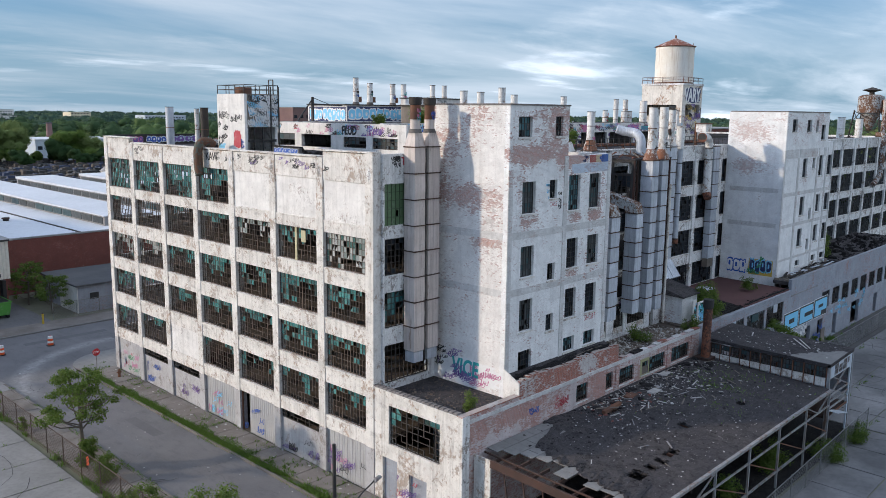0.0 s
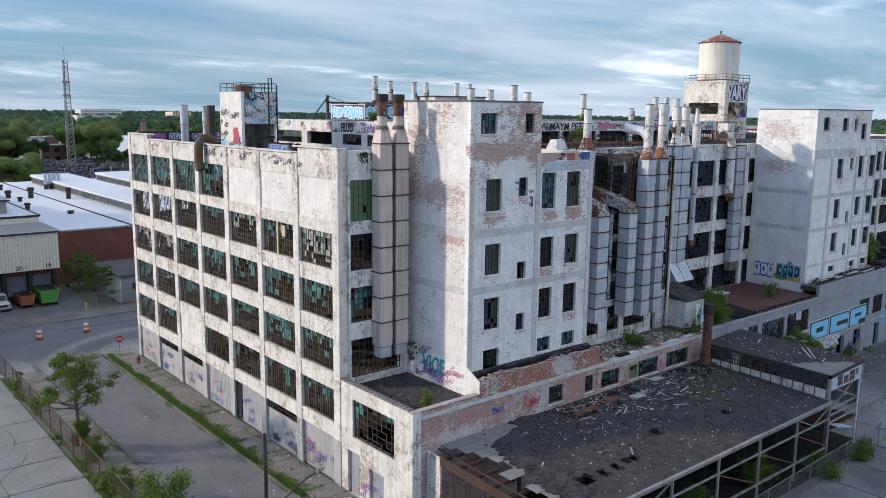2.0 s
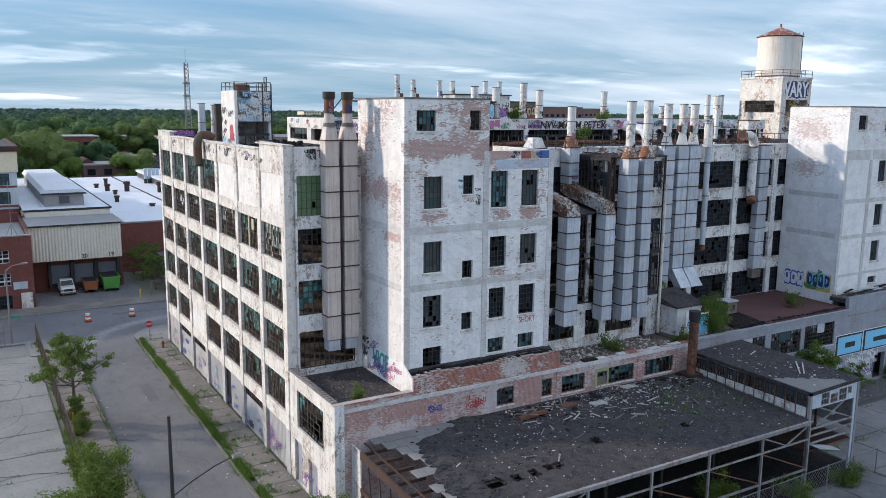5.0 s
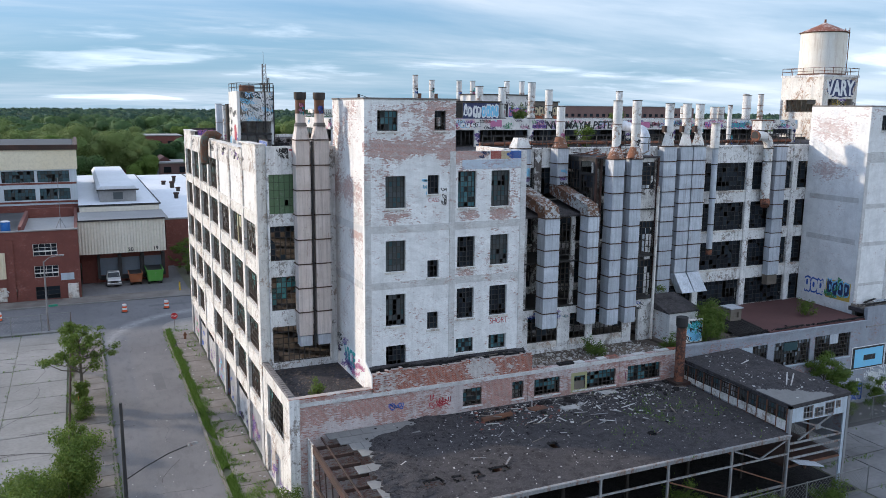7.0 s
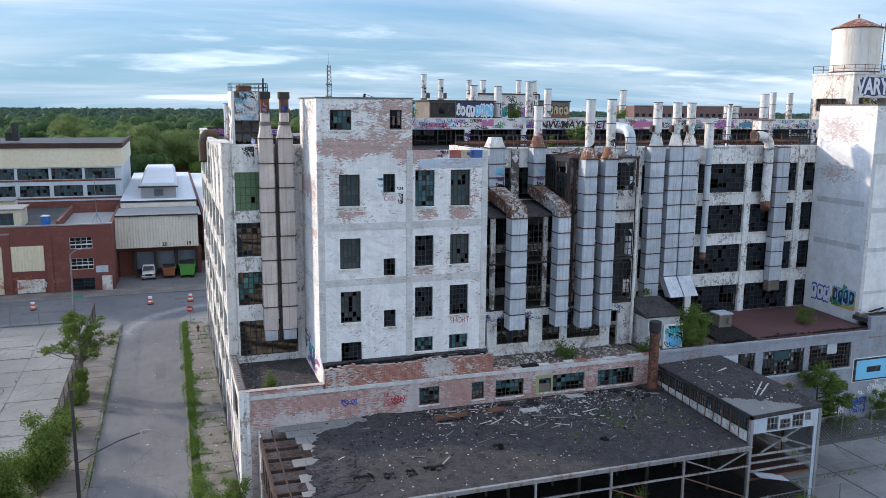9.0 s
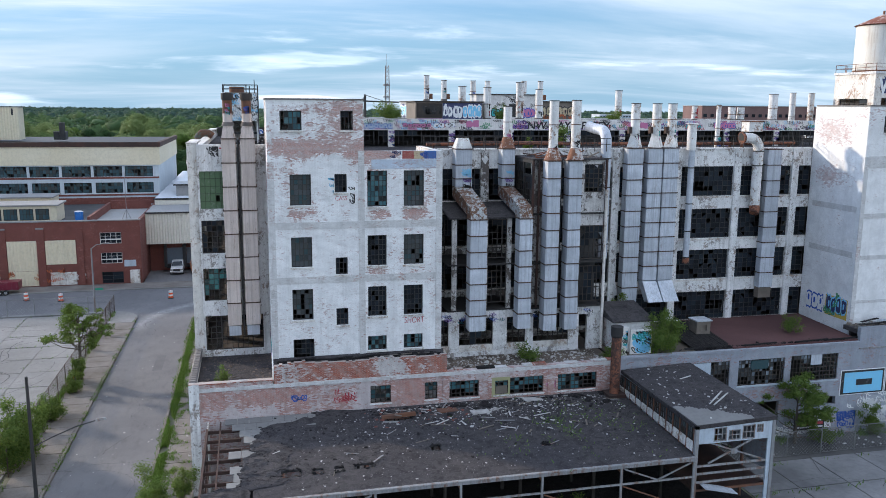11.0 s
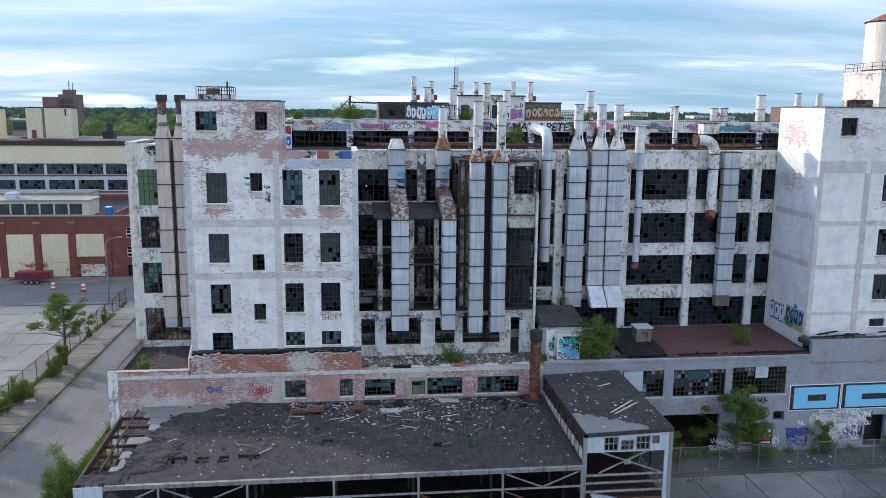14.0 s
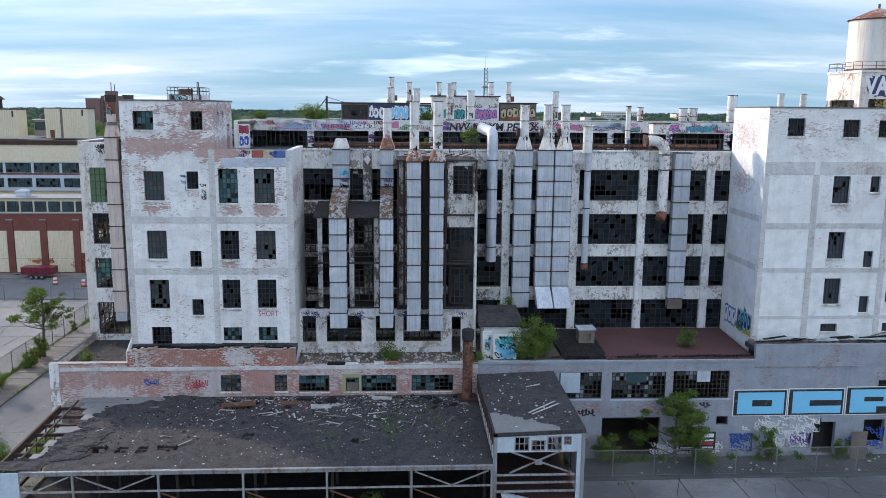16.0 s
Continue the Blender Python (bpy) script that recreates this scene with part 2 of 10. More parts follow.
def painted(name, col, rough=0.6):
    k = Nodes(name)
    f = k.noise(7.0, 5, 0.7)
    worn = k.ramp(k.noise(2.4, 6, 0.7), 0.55, 0.75, 0, 0.4)
    return k.done(k.mix(worn, k.mix(k.ramp(f, 0.3, 0.8, 0, 0.35), col, tuple(v * 0.7 for v in col)), (0.35, 0.34, 0.33)), rough)


def glazing(name, cols, rough=0.14, dust=(0.16, 0.16, 0.14), spec=0.5):
    """Dirty factory glass, each pane in its own shade."""
    k = Nodes(name)
    info = k.n.new("ShaderNodeObjectInfo")
    pick = k.calc("FRACT", k.calc("ADD", k.geo.outputs["Random Per Island"], info.outputs["Random"]))
    col = k.shades(pick, cols)
    dirt = k.ramp(k.noise(5.0, 6, 0.75), 0.45, 0.75, 0, 0.5)
    return k.done(k.mix(dirt, col, dust), k.ramp(k.noise(2.0, 4), 0.3, 0.7, rough, rough + 0.25), 0.0, spec=spec)


def treetops(name, cols):
    """Foliage of a wood: every crown in its own green, a little mottled."""
    k = Nodes(name)
    a = k.n.new("ShaderNodeAttribute")
    a.attribute_name = "crown_shade"
    col = k.shades(a.outputs["Fac"], cols)
    col = k.mix(k.ramp(k.geo.outputs["Random Per Island"], 0, 1, 0, 0.45), col, tuple(v * 0.5 for v in cols[0]))
    k.done(col, 0.8, 0.0, spec=0.15)
    through_leaf, both = k.n.new("ShaderNodeBsdfTranslucent"), k.n.new("ShaderNodeMixShader")
    k.put(col, through_leaf.inputs["Color"])
    both.inputs[0].default_value = 0.18
    k.l.new(k.b.outputs[0], both.inputs[1])
    k.l.new(through_leaf.outputs[0], both.inputs[2])
    k.l.new(both.outputs[0], k.n["Material Output"].inputs[0])
    return k.mat


def leafy(name, a, b, c):
    k = Nodes(name)
    col = k.shades(k.geo.outputs["Random Per Island"], (a, b, c, a, b))
    col = k.mix(k.ramp(k.noise(0.02, 3), 0.35, 0.7, 0, 0.5), col, tuple(v * 0.7 for v in b))
    k.done(col, 0.7, 0.0, spec=0.25)
    through_leaf, both = k.n.new("ShaderNodeBsdfTranslucent"), k.n.new("ShaderNodeMixShader")
    k.put(col, through_leaf.inputs["Color"])
    both.inputs[0].default_value = 0.4
    k.l.new(k.b.outputs[0], both.inputs[1])
    k.l.new(through_leaf.outputs[0], both.inputs[2])
    k.l.new(both.outputs[0], k.n["Material Output"].inputs[0])
    return k.mat


CONCRETE = peeling("whitewashed_concrete", (0.76, 0.725, 0.68), (0.51, 0.435, 0.375), None, 0.36, 2.4, 0.52)
PANEL = peeling("white_plaster_infill", (0.78, 0.755, 0.725), (0.52, 0.48, 0.45), None, 0.14, 0.8, 0.32)
WHITE_BRICK = peeling("white_painted_brick", (0.90, 0.895, 0.89), (0.58, 0.55, 0.54), 0.85, 0.125, 0.9, 0.22,
                      ((0, 45.0, 24.4, 7.0, 2.4, 0.075), (0, 41.0, 22.9, 2.6, 0.65, 0.15), (0, 45.2, 22.6, 1.4, 0.8, 0.12), (0, 40.3, 20.0, 0.9, 1.8, 0.05), (0, 44.0, 25.5, 5.0, 0.4, 0.06), (0, 46.4, 18.45, 1.0, 0.45, 0.16), (0, 48.8, 18.45, 1.0, 0.45, 0.15), (0, 41.2, 18.6, 0.9, 0.5, 0.10), (0, 41.2, 14.5, 0.9, 0.35, 0.08), (0, 46.2, 14.5, 0.9, 0.3, 0.08), (0, 48.8, 14.5, 0.9, 0.3, 0.07), (0, 47.0, 22.45, 1.0, 0.25, 0.14),
                       (0, 49.7, 20.0, 0.6, 2.0, 0.06), (0, 94.3, 24.0, 7.0, 3.0, 0.035), (0, 90.6, 22.9, 3.0, 0.9, 0.08), (0, 96.8, 18.3, 2.6, 0.7, 0.08)), 0.10)
TOWER_TWO = peeling("smooth_white_tower", (0.91, 0.905, 0.90), (0.56, 0.54, 0.53), 0.7, 0.03, 0.9, 0.14, ((0, 91.3, 24.6, 9.0, 2.0, 0.075), (0, 87.3, 22.9, 1.2, 0.8, 0.05), (0, 91.0, 18.5, 1.0, 0.5, 0.10), (0, 93.6, 19.5, 0.6, 0.5, 0.10), (0, 91.0, 14.5, 0.9, 0.3, 0.05), (0, 96.0, 22.5, 2.0, 0.6, 0.06), (1, 36.4, 20.3, 2.2, 0.9, 0.12), (1, 36.0, 23.4, 2.5, 1.5, 0.06)), 0.35)
TOWER_SIDE = peeling("limewashed_tower_side", (0.86, 0.835, 0.81), (0.54, 0.49, 0.47), 0.62, 0.11, 0.8, 0.18, ((1, 33.4, 19.9, 2.4, 1.4, 0.13), (1, 37.0, 20.3, 2.4, 1.1, 0.11), (1, 33.4, 17.6, 2.0, 1.2, 0.06), (1, 37.4, 23.3, 1.6, 2.2, 0.07), (1, 34.0, 17.3, 6.0, 0.3, 0.06), (1, 34.0, 14.0, 6.0, 0.3, 0.07), (1, 33.0, 24.3, 3.0, 2.0, 0.03)), 0.18)
ANNEX_BRICK = peeling("half_bare_brick", (0.62, 0.54, 0.53), (0.44, 0.31, 0.285), 0.75, 0.50, 0.8, 0.34, ((0, 38.4, 6.4, 3.2, 0.8, 0.07), (0, 45.2, 5.8, 1.0, 1.2, -0.10), (0, 49.0, 6.0, 1.4, 1.2, 0.03)), 0.25)
RAW_BRICK = peeling("bare_orange_brick", (0.62, 0.58, 0.56), (0.36, 0.17, 0.13), 1.0, 0.80, 0.9, 0.40, ((0, 46.8, 8.1, 1.4, 0.9, -0.14), (0, 40.0, 8.0, 1.0, 0.8, -0.05)), 0.0)
GREY_BRICK = peeling("grey_painted_brick", (0.35, 0.375, 0.425), (0.25, 0.235, 0.235), 0.80, 0.20, 0.9, 0.32, ((0, 70.0, 6.9, 5.0, 0.5, 0.06), (0, 78.4, 4.0, 3.0, 0.5, 0.06), (0, 83.4, 6.3, 1.0, 0.8, 0.06), (0, 72.0, 3.9, 2.6, 0.5, 0.07), (0, 95.5, 6.3, 1.5, 0.5, 0.06)), 0.25)
GREY_PAINT = peeling("grey_painted_concrete", (0.46, 0.45, 0.455), (0.34, 0.32, 0.31), None, 0.30, 2.0, 0.40)
BACK_CONCRETE = peeling("bare_weathered_concrete", (0.82, 0.81, 0.80), (0.40, 0.37, 0.35), None, 0.36, 2.4, 0.50)
PATCHY = peeling("patched_rusty_sheet", (0.46, 0.48, 0.48), (0.17, 0.085, 0.05), None, 0.6, 2.6, 0.5)
DARK_PATCH = peeling("rusty_green_pipe", (0.10, 0.12, 0.10), (0.15, 0.075, 0.045), None, 0.6, 2.0, 0.4)
FENCE_RUST = plain("brown_fence_rust", (0.105, 0.07, 0.055), (0.075, 0.055, 0.045), 5.0, 0.85, 0.1)
STREAKED = peeling("thin_grey_whitewash", (0.72, 0.71, 0.70), (0.54, 0.515, 0.50), 0.2, 0.39, 2.2, 0.3, (), 0.3)
# Concrete darkened to near black: the shade of the rooms is in its colour
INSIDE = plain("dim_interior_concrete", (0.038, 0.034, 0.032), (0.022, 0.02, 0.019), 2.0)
FLOOR_DIRT = plain("littered_floor", (0.165, 0.128, 0.104), (0.07, 0.056, 0.046), 5.0)


def tar(name, a, b, crumb):
    """Old roofing felt: cloudy black, gritty, with crumbs and shallow swells."""
    k = Nodes(name)
    big, mid, fine, grit = k.noise(0.3, 7, 0.7), k.noise(1.7, 9, 0.8, distort=0.8), k.noise(6.0, 9, 0.85), k.noise(24.0, 3, 0.7)
    col = k.mix(k.ramp(big, 0.38, 0.62), a, b)
    col = k.mix(k.ramp(mid, 0.46, 0.62, 0, 0.85), col, tuple(v * 0.4 for v in a))
    col = k.mix(k.ramp(fine, 0.52, 0.66, 0, 0.7), col, crumb)
    col = k.mix(k.ramp(grit, 0.62, 0.70, 0, 0.7), col, tuple(v * 2.2 for v in crumb))
    h = k.calc("ADD", mid, k.calc("MULTIPLY", fine, 0.7))
    return k.done(col, 0.95, 0.0, h, 0.25, 0.2)


TAR = tar("black_roof_tar", (0.063, 0.058, 0.063), (0.082, 0.074, 0.075), (0.112, 0.102, 0.102))
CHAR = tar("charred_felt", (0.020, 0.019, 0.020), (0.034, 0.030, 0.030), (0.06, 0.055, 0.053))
ROOF_TAR = plain("gravelled_roof", (0.10, 0.09, 0.085), (0.17, 0.15, 0.135), 2.2, 0.9, 0, 0.03, 0.0)
GALV = sheet_metal("dull_galvanised_sheet", (0.47, 0.505, 0.565), (0.63, 0.665, 0.72), 0.30)
DOOR_SHEET = plain("grey_corrugated_sheet", (0.38, 0.38, 0.385), (0.46, 0.45, 0.445), 3.0, 0.6, 0.1, 0.004, 0.35)
DARK_RUST = plain("dark_rusted_joist", (0.075, 0.036, 0.027), (0.045, 0.028, 0.023), 5.0, 0.85, 0.1, 0.006, 0.2)
TAN_SHEET = sheet_metal("tan_painted_sheet", (0.60, 0.515, 0.47), (0.70, 0.62, 0.585), 0.4, 0.6, 0.05)
WHITE_SHEET = peeling("rust_specked_white_sheet", (0.80, 0.79, 0.77), (0.42, 0.32, 0.26), None, 0.30, 2.4, 0.42)
TANK_WALL = peeling("stained_tank_tower", (0.80, 0.76, 0.70), (0.46, 0.34, 0.26), None, 0.42, 1.0, 0.42)
TANK_WHITE = plain("cream_tank_paint", (0.72, 0.66, 0.57), (0.80, 0.77, 0.71), 4.5, 0.6, 0, 0.004, 0.75, (0.33, 0.19, 0.11))
TANK_ROOF = peeling("rust_red_tank_roof", (0.62, 0.50, 0.45), (0.26, 0.085, 0.05), None, 0.66, 1.8, 0.35)
RUST = plain("rusted_steel", (0.20, 0.085, 0.045), (0.11, 0.06, 0.045), 5.0, 0.85, 0.1, 0.006, 0.2)
DARK_STEEL = plain("dark_sash_steel", (0.03, 0.026, 0.024), (0.055, 0.043, 0.035), 6.0, 0.8, 0.1)
PALE_STEEL = sheet_metal("pale_rusting_steel", (0.26, 0.265, 0.275), (0.35, 0.35, 0.35), 0.75, 0.6, 0.1)
BLUE_SHEET = plain("pale_blue_cladding", (0.42, 0.49, 0.56), (0.50, 0.56, 0.62), 2.0, 0.6, 0.05, 0.004, 0.4)
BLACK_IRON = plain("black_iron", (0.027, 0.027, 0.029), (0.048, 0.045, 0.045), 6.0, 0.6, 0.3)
DARK_ROOF = plain("dark_garage_felt", (0.06, 0.06, 0.065), (0.10, 0.098, 0.10), 1.5, 0.9, 0, 0.01, 0.0)
FLANGE = plain("rust_dark_flange", (0.06, 0.038, 0.03), (0.10, 0.055, 0.038), 6.0, 0.85, 0.1)
RED_ROOF = plain("oxide_red_roof", (0.075, 0.03, 0.03), (0.10, 0.042, 0.04), 2.0, 0.9, 0, 0.01, 0.1)


def asphalt(name, a, b):
    """Worn asphalt: patched greys, grit, tyre wear and a pale dust curve at the junction."""
    k = Nodes(name)
    s = k.n.new("ShaderNodeSeparateXYZ")
    k.l.new(k.pos, s.inputs[0])
    big, mid, fine = k.noise(0.16, 5), k.noise(0.9, 8, 0.75, k.at((1.6, 0.5, 1))), k.noise(9.0, 8, 0.8)
    col = k.mix(k.ramp(big, 0.38, 0.62), a, b)
    col = k.mix(k.ramp(mid, 0.5, 0.7, 0, 0.55), col, tuple(v * 0.6 for v in a))
    col = k.mix(k.ramp(fine, 0.5, 0.7, 0, 0.4), col, tuple(v * 1.5 for v in b))
    dx, dy = k.calc("SUBTRACT", s.outputs[0], 37.6), k.calc("SUBTRACT", s.outputs[1], 74.6)
    r = k.calc("SQRT", k.calc("ADD", k.calc("MULTIPLY", dx, dx), k.calc("MULTIPLY", dy, dy)))
    off = k.calc("ABSOLUTE", k.calc("SUBTRACT", r, 12.9))
    quarter = k.calc("MULTIPLY", k.calc("LESS_THAN", dx, 0.5), k.ramp(dy, -2.0, 1.0))
    dust = k.calc("MULTIPLY", k.calc("MULTIPLY", k.ramp(off, 0.1, 1.3, 1.0, 0.0), quarter), k.ramp(k.noise(1.6, 8, 0.8), 0.36, 0.6, 0.1, 1.0))
    col = k.mix(k.calc("MULTIPLY", dust, 0.8), col, (0.33, 0.325, 0.32))
    return k.done(col, 0.92, 0.0, fine, 0.012)


ASPHALT = asphalt("worn_asphalt", (0.122, 0.118, 0.123), (0.160, 0.154, 0.158))
LOT = plain("cracked_concrete_slab", (0.175, 0.17, 0.165), (0.255, 0.247, 0.24), 1.0, 0.92, 0, 0.01, 0.0)
WALKWAY = plain("dusty_pavement", (0.145, 0.124, 0.108), (0.225, 0.20, 0.182), 3.0, 0.95, 0, 0.02, 0.35, (0.10, 0.085, 0.065))
YARD = plain("stained_yard_concrete", (0.10, 0.099, 0.102), (0.26, 0.254, 0.256), 0.9, 0.92, 0, 0.012, 0.0)
EARTH = plain("city_ground", (0.11, 0.12, 0.075), (0.17, 0.16, 0.12), 0.25, 0.95, 0, 0.02, 0.0)
RED_BRICK = peeling("red_brick", (0.20, 0.066, 0.052), (0.175, 0.065, 0.052), 0.5, 0.25, 1.0, 0.14, (), 0.6)
CREAM = plain("cream_sheet_cladding", (0.69, 0.60, 0.43), (0.73, 0.65, 0.49), 1.0, 0.6, 0, 0.004, 0.08)
PIER = plain("pale_blue_white_pier", (0.55, 0.60, 0.64), (0.48, 0.53, 0.57), 2.0, 0.8, 0, 0.006, 0.2)
WHITE_ROOF = plain("white_roof_membrane", (0.64, 0.66, 0.70), (0.57, 0.59, 0.63), 0.6, 0.7, 0, 0.004, 0.0)
GREY_ROOF = plain("grey_roof_felt", (0.24, 0.235, 0.235), (0.30, 0.295, 0.29), 0.8, 0.9, 0, 0.01, 0.0)
TEAL = glazing("teal_factory_glass", ((0.03, 0.15, 0.15), (0.045, 0.20, 0.195), (0.025, 0.11, 0.115), (0.08, 0.24, 0.23), (0.015, 0.045, 0.045)))
DEEP_TEAL = glazing("deep_teal_glass", ((0.035, 0.12, 0.145), (0.05, 0.15, 0.175), (0.025, 0.075, 0.09), (0.08, 0.17, 0.19), (0.008, 0.012, 0.014)), 0.25, (0.05, 0.07, 0.07), 0.3)
MILK = glazing("milky_factory_glass", ((0.36, 0.38, 0.37), (0.28, 0.31, 0.30), (0.20, 0.24, 0.23), (0.42, 0.42, 0.40), (0.05, 0.12, 0.11)))
NIGHT = glazing("dark_window_glass", ((0.012, 0.015, 0.021), (0.018, 0.024, 0.033), (0.008, 0.010, 0.013), (0.02, 0.028, 0.036), (0.010, 0.012, 0.016)), 0.3, (0.018, 0.019, 0.022), 0.12)
NAVY_GLASS = glazing("navy_dusty_glass", ((0.045, 0.056, 0.075), (0.04, 0.05, 0.068), (0.05, 0.062, 0.082), (0.042, 0.052, 0.07), (0.046, 0.058, 0.076)), 0.35, (0.06, 0.065, 0.075), 0.3)
FAR_GLASS = glazing("far_slate_glass", ((0.035, 0.075, 0.09), (0.045, 0.095, 0.115), (0.025, 0.05, 0.06), (0.04, 0.09, 0.10), (0.05, 0.06, 0.06)), 0.25, (0.06, 0.08, 0.09), 0.3)
SLATE_GLASS = glazing("grey_blue_glass", ((0.055, 0.066, 0.072), (0.07, 0.082, 0.088), (0.04, 0.048, 0.052), (0.03, 0.07, 0.08), (0.06, 0.066, 0.066)), 0.3, (0.09, 0.09, 0.085), 0.25)
GREEN_PANEL = painted("green_boarding", (0.10, 0.17, 0.085))
GREEN_GRID = painted("dark_green_bars", (0.05, 0.08, 0.04))
LEAF = leafy("spring_leaves", (0.14, 0.20, 0.04), (0.095, 0.155, 0.03), (0.18, 0.24, 0.055))
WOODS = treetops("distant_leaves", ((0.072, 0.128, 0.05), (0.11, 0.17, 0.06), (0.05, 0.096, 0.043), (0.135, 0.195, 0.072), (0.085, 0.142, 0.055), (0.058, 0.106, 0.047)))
BARK = plain("grey_bark", (0.12, 0.095, 0.075), (0.08, 0.065, 0.05), 8.0)
GRASS = leafy("rough_grass", (0.10, 0.19, 0.03), (0.14, 0.22, 0.05), (0.08, 0.15, 0.03))
SASH_RUST = plain("brown_sash_steel", (0.075, 0.058, 0.05), (0.12, 0.088, 0.07), 6.0, 0.85, 0.1)
SASH_YELLOW = painted("yellowed_sash_paint", (0.46, 0.42, 0.26))
FLUE_RUST = peeling("flaking_rust", (0.27, 0.10, 0.055), (0.09, 0.045, 0.035), None, 0.5, 2.2, 0.5)
RUSTY_FOOT = peeling("rust_streaked_foot", (0.60, 0.56, 0.53), (0.27, 0.125, 0.075), None, 0.62, 2.4, 0.4)
GRIMY = peeling("grimy_flaking_concrete", (0.66, 0.64, 0.62), (0.16, 0.14, 0.13), None, 0.52, 1.8, 0.55)
COPING_DARK = plain("dark_tiled_coping", (0.13, 0.115, 0.11), (0.20, 0.18, 0.17), 6.0, 0.85, 0, 0.01, 0.2)
PALE_CREAM = plain("pale_cream_sheet", (0.66, 0.61, 0.52), (0.70, 0.66, 0.58), 1.0, 0.6, 0, 0.004, 0.12)
RUBBLE = plain("pale_rubble", (0.36, 0.345, 0.33), (0.55, 0.53, 0.51), 9.0)
TIMBER = plain("grey_timber", (0.21, 0.175, 0.145), (0.13, 0.11, 0.09), 6.0)

# ---- building tools ----
class Shape:
    """Vertices and faces of one mesh, in world metres."""

    def __init__(self):
        self.v, self.f = [], []

    def add(self, pts, faces):
        n = len(self.v)
        self.v += [tuple(p) for p in pts]
        self.f += [tuple(n + i for i in f) for f in faces]
        return self

    def hexa(self, a, b):
        """A solid between two rings of four points, lower then upper, counter-clockwise from above."""
        return self.add([*a, *b], [(3, 2, 1, 0), (4, 5, 6, 7), (0, 1, 5, 4), (1, 2, 6, 5), (2, 3, 7, 6), (3, 0, 4, 7)])

    def box(self, x0, y0, z0, x1, y1, z1):
        r = ((x0, y0), (x1, y0), (x1, y1), (x0, y1))
        return self.hexa([(x, y, z0) for x, y in r], [(x, y, z1) for x, y in r])

    def on(self, axis, c0, c1, u0, u1, z0, z1):
        """A box on a wall: axis names the wall's normal, c the depth, u runs along it."""
        return self.box(u0, c0, z0, u1, c1, z1) if axis == "y" else self.box(c0, u0, z0, c1, u1, z1)

    def cyl(self, x, y, z0, z1, r0, r1=None, n=14, caps=True):
        r1 = r0 if r1 is None else r1
        a = [(math.cos(2 * math.pi * i / n), math.sin(2 * math.pi * i / n)) for i in range(n)]
        faces = [(i, (i + 1) % n, n + (i + 1) % n, n + i) for i in range(n)]
        if caps:
            faces += [tuple(range(n - 1, -1, -1)), tuple(range(n, 2 * n))]
        return self.add([(x + r0 * c, y + r0 * s, z0) for c, s in a] + [(x + r1 * c, y + r1 * s, z1) for c, s in a], faces)

    def bar(self, p, q, w, h=None):
        """A square bar from p to q."""
        p, q, h = Vector(p), Vector(q), w if h is None else h
        d = (q - p).normalized()
        s = d.cross(Vector((0, 0, 1)))
        s = Vector((1, 0, 0)) if s.length < 1e-4 else s.normalized()
        t = s.cross(d).normalized()
        ring = [(-s * w - t * h) / 2, (s * w - t * h) / 2, (s * w + t * h) / 2, (-s * w + t * h) / 2]
        return self.add([p + o for o in ring] + [q + o for o in ring], [(0, 1, 2, 3), (7, 6, 5, 4), (0, 4, 5, 1), (1, 5, 6, 2), (2, 6, 7, 3), (3, 7, 4, 0)])

    def tube(self, path, r, n=10):
        """A round pipe along a path; r is one radius or one for each point."""
        path = [Vector(p) for p in path]
        rs = r if isinstance(r, (list, tuple)) else [r] * len(path)
        pts, faces, side = [], [], None
        for i, p in enumerate(path):
            d = (path[min(i + 1, len(path) - 1)] - path[max(i - 1, 0)]).normalized()
            if side is None:
                side = d.cross(Vector((0, 0, 1)))
                side = Vector((1, 0, 0)) if side.length < 1e-3 else side.normalized()
            side = (side - d * side.dot(d)).normalized()
            t = d.cross(side)
            pts += [p + (side * math.cos(2 * math.pi * j / n) + t * math.sin(2 * math.pi * j / n)) * rs[i] for j in range(n)]
        for i in range(len(path) - 1):
            faces += [(i * n + j, i * n + (j + 1) % n, (i + 1) * n + (j + 1) % n, (i + 1) * n + j) for j in range(n)]
        faces += [tuple(range(n - 1, -1, -1)), tuple(range((len(path) - 1) * n, len(path) * n))]
        return self.add(pts, faces)


def thing(name, label, category, at=(0, 0, 0), group="", kind=""):
    """A top-level Empty at its base that parents its parts."""
    ob = new(name)
    ob.location = at
    ob.empty_display_size = 0.3
    return tagged(ob, label, category, group, kind)


def base_of(ob):
    p = Vector((0, 0, 0))
    while ob is not None:
        p, ob = p + ob.location, ob.parent
    return p


def part(name, shape, material, parent=None, label="", smooth=False, bevel=0.0):
    """One mesh object under a thing or a part."""
    off = base_of(parent)
    data = bpy.data.meshes.new(name)
    data.from_pydata([(x - off.x, y - off.y, z - off.z) for x, y, z in shape.v], [], shape.f)
    data.materials.append(material)
    if bevel:
        bm = bmesh.new()
        bm.from_mesh(data)
        bmesh.ops.bevel(bm, geom=bm.edges[:], offset=bevel, segments=1, affect="EDGES")
        bm.to_mesh(data)
        bm.free()
    data.update()
    if smooth:
        data.polygons.foreach_set("use_smooth", [True] * len(data.polygons))
        data.set_sharp_from_angle(angle=radians(40))
    ob = new(name, data)
    ob.parent = parent
    return tagged(ob, label)


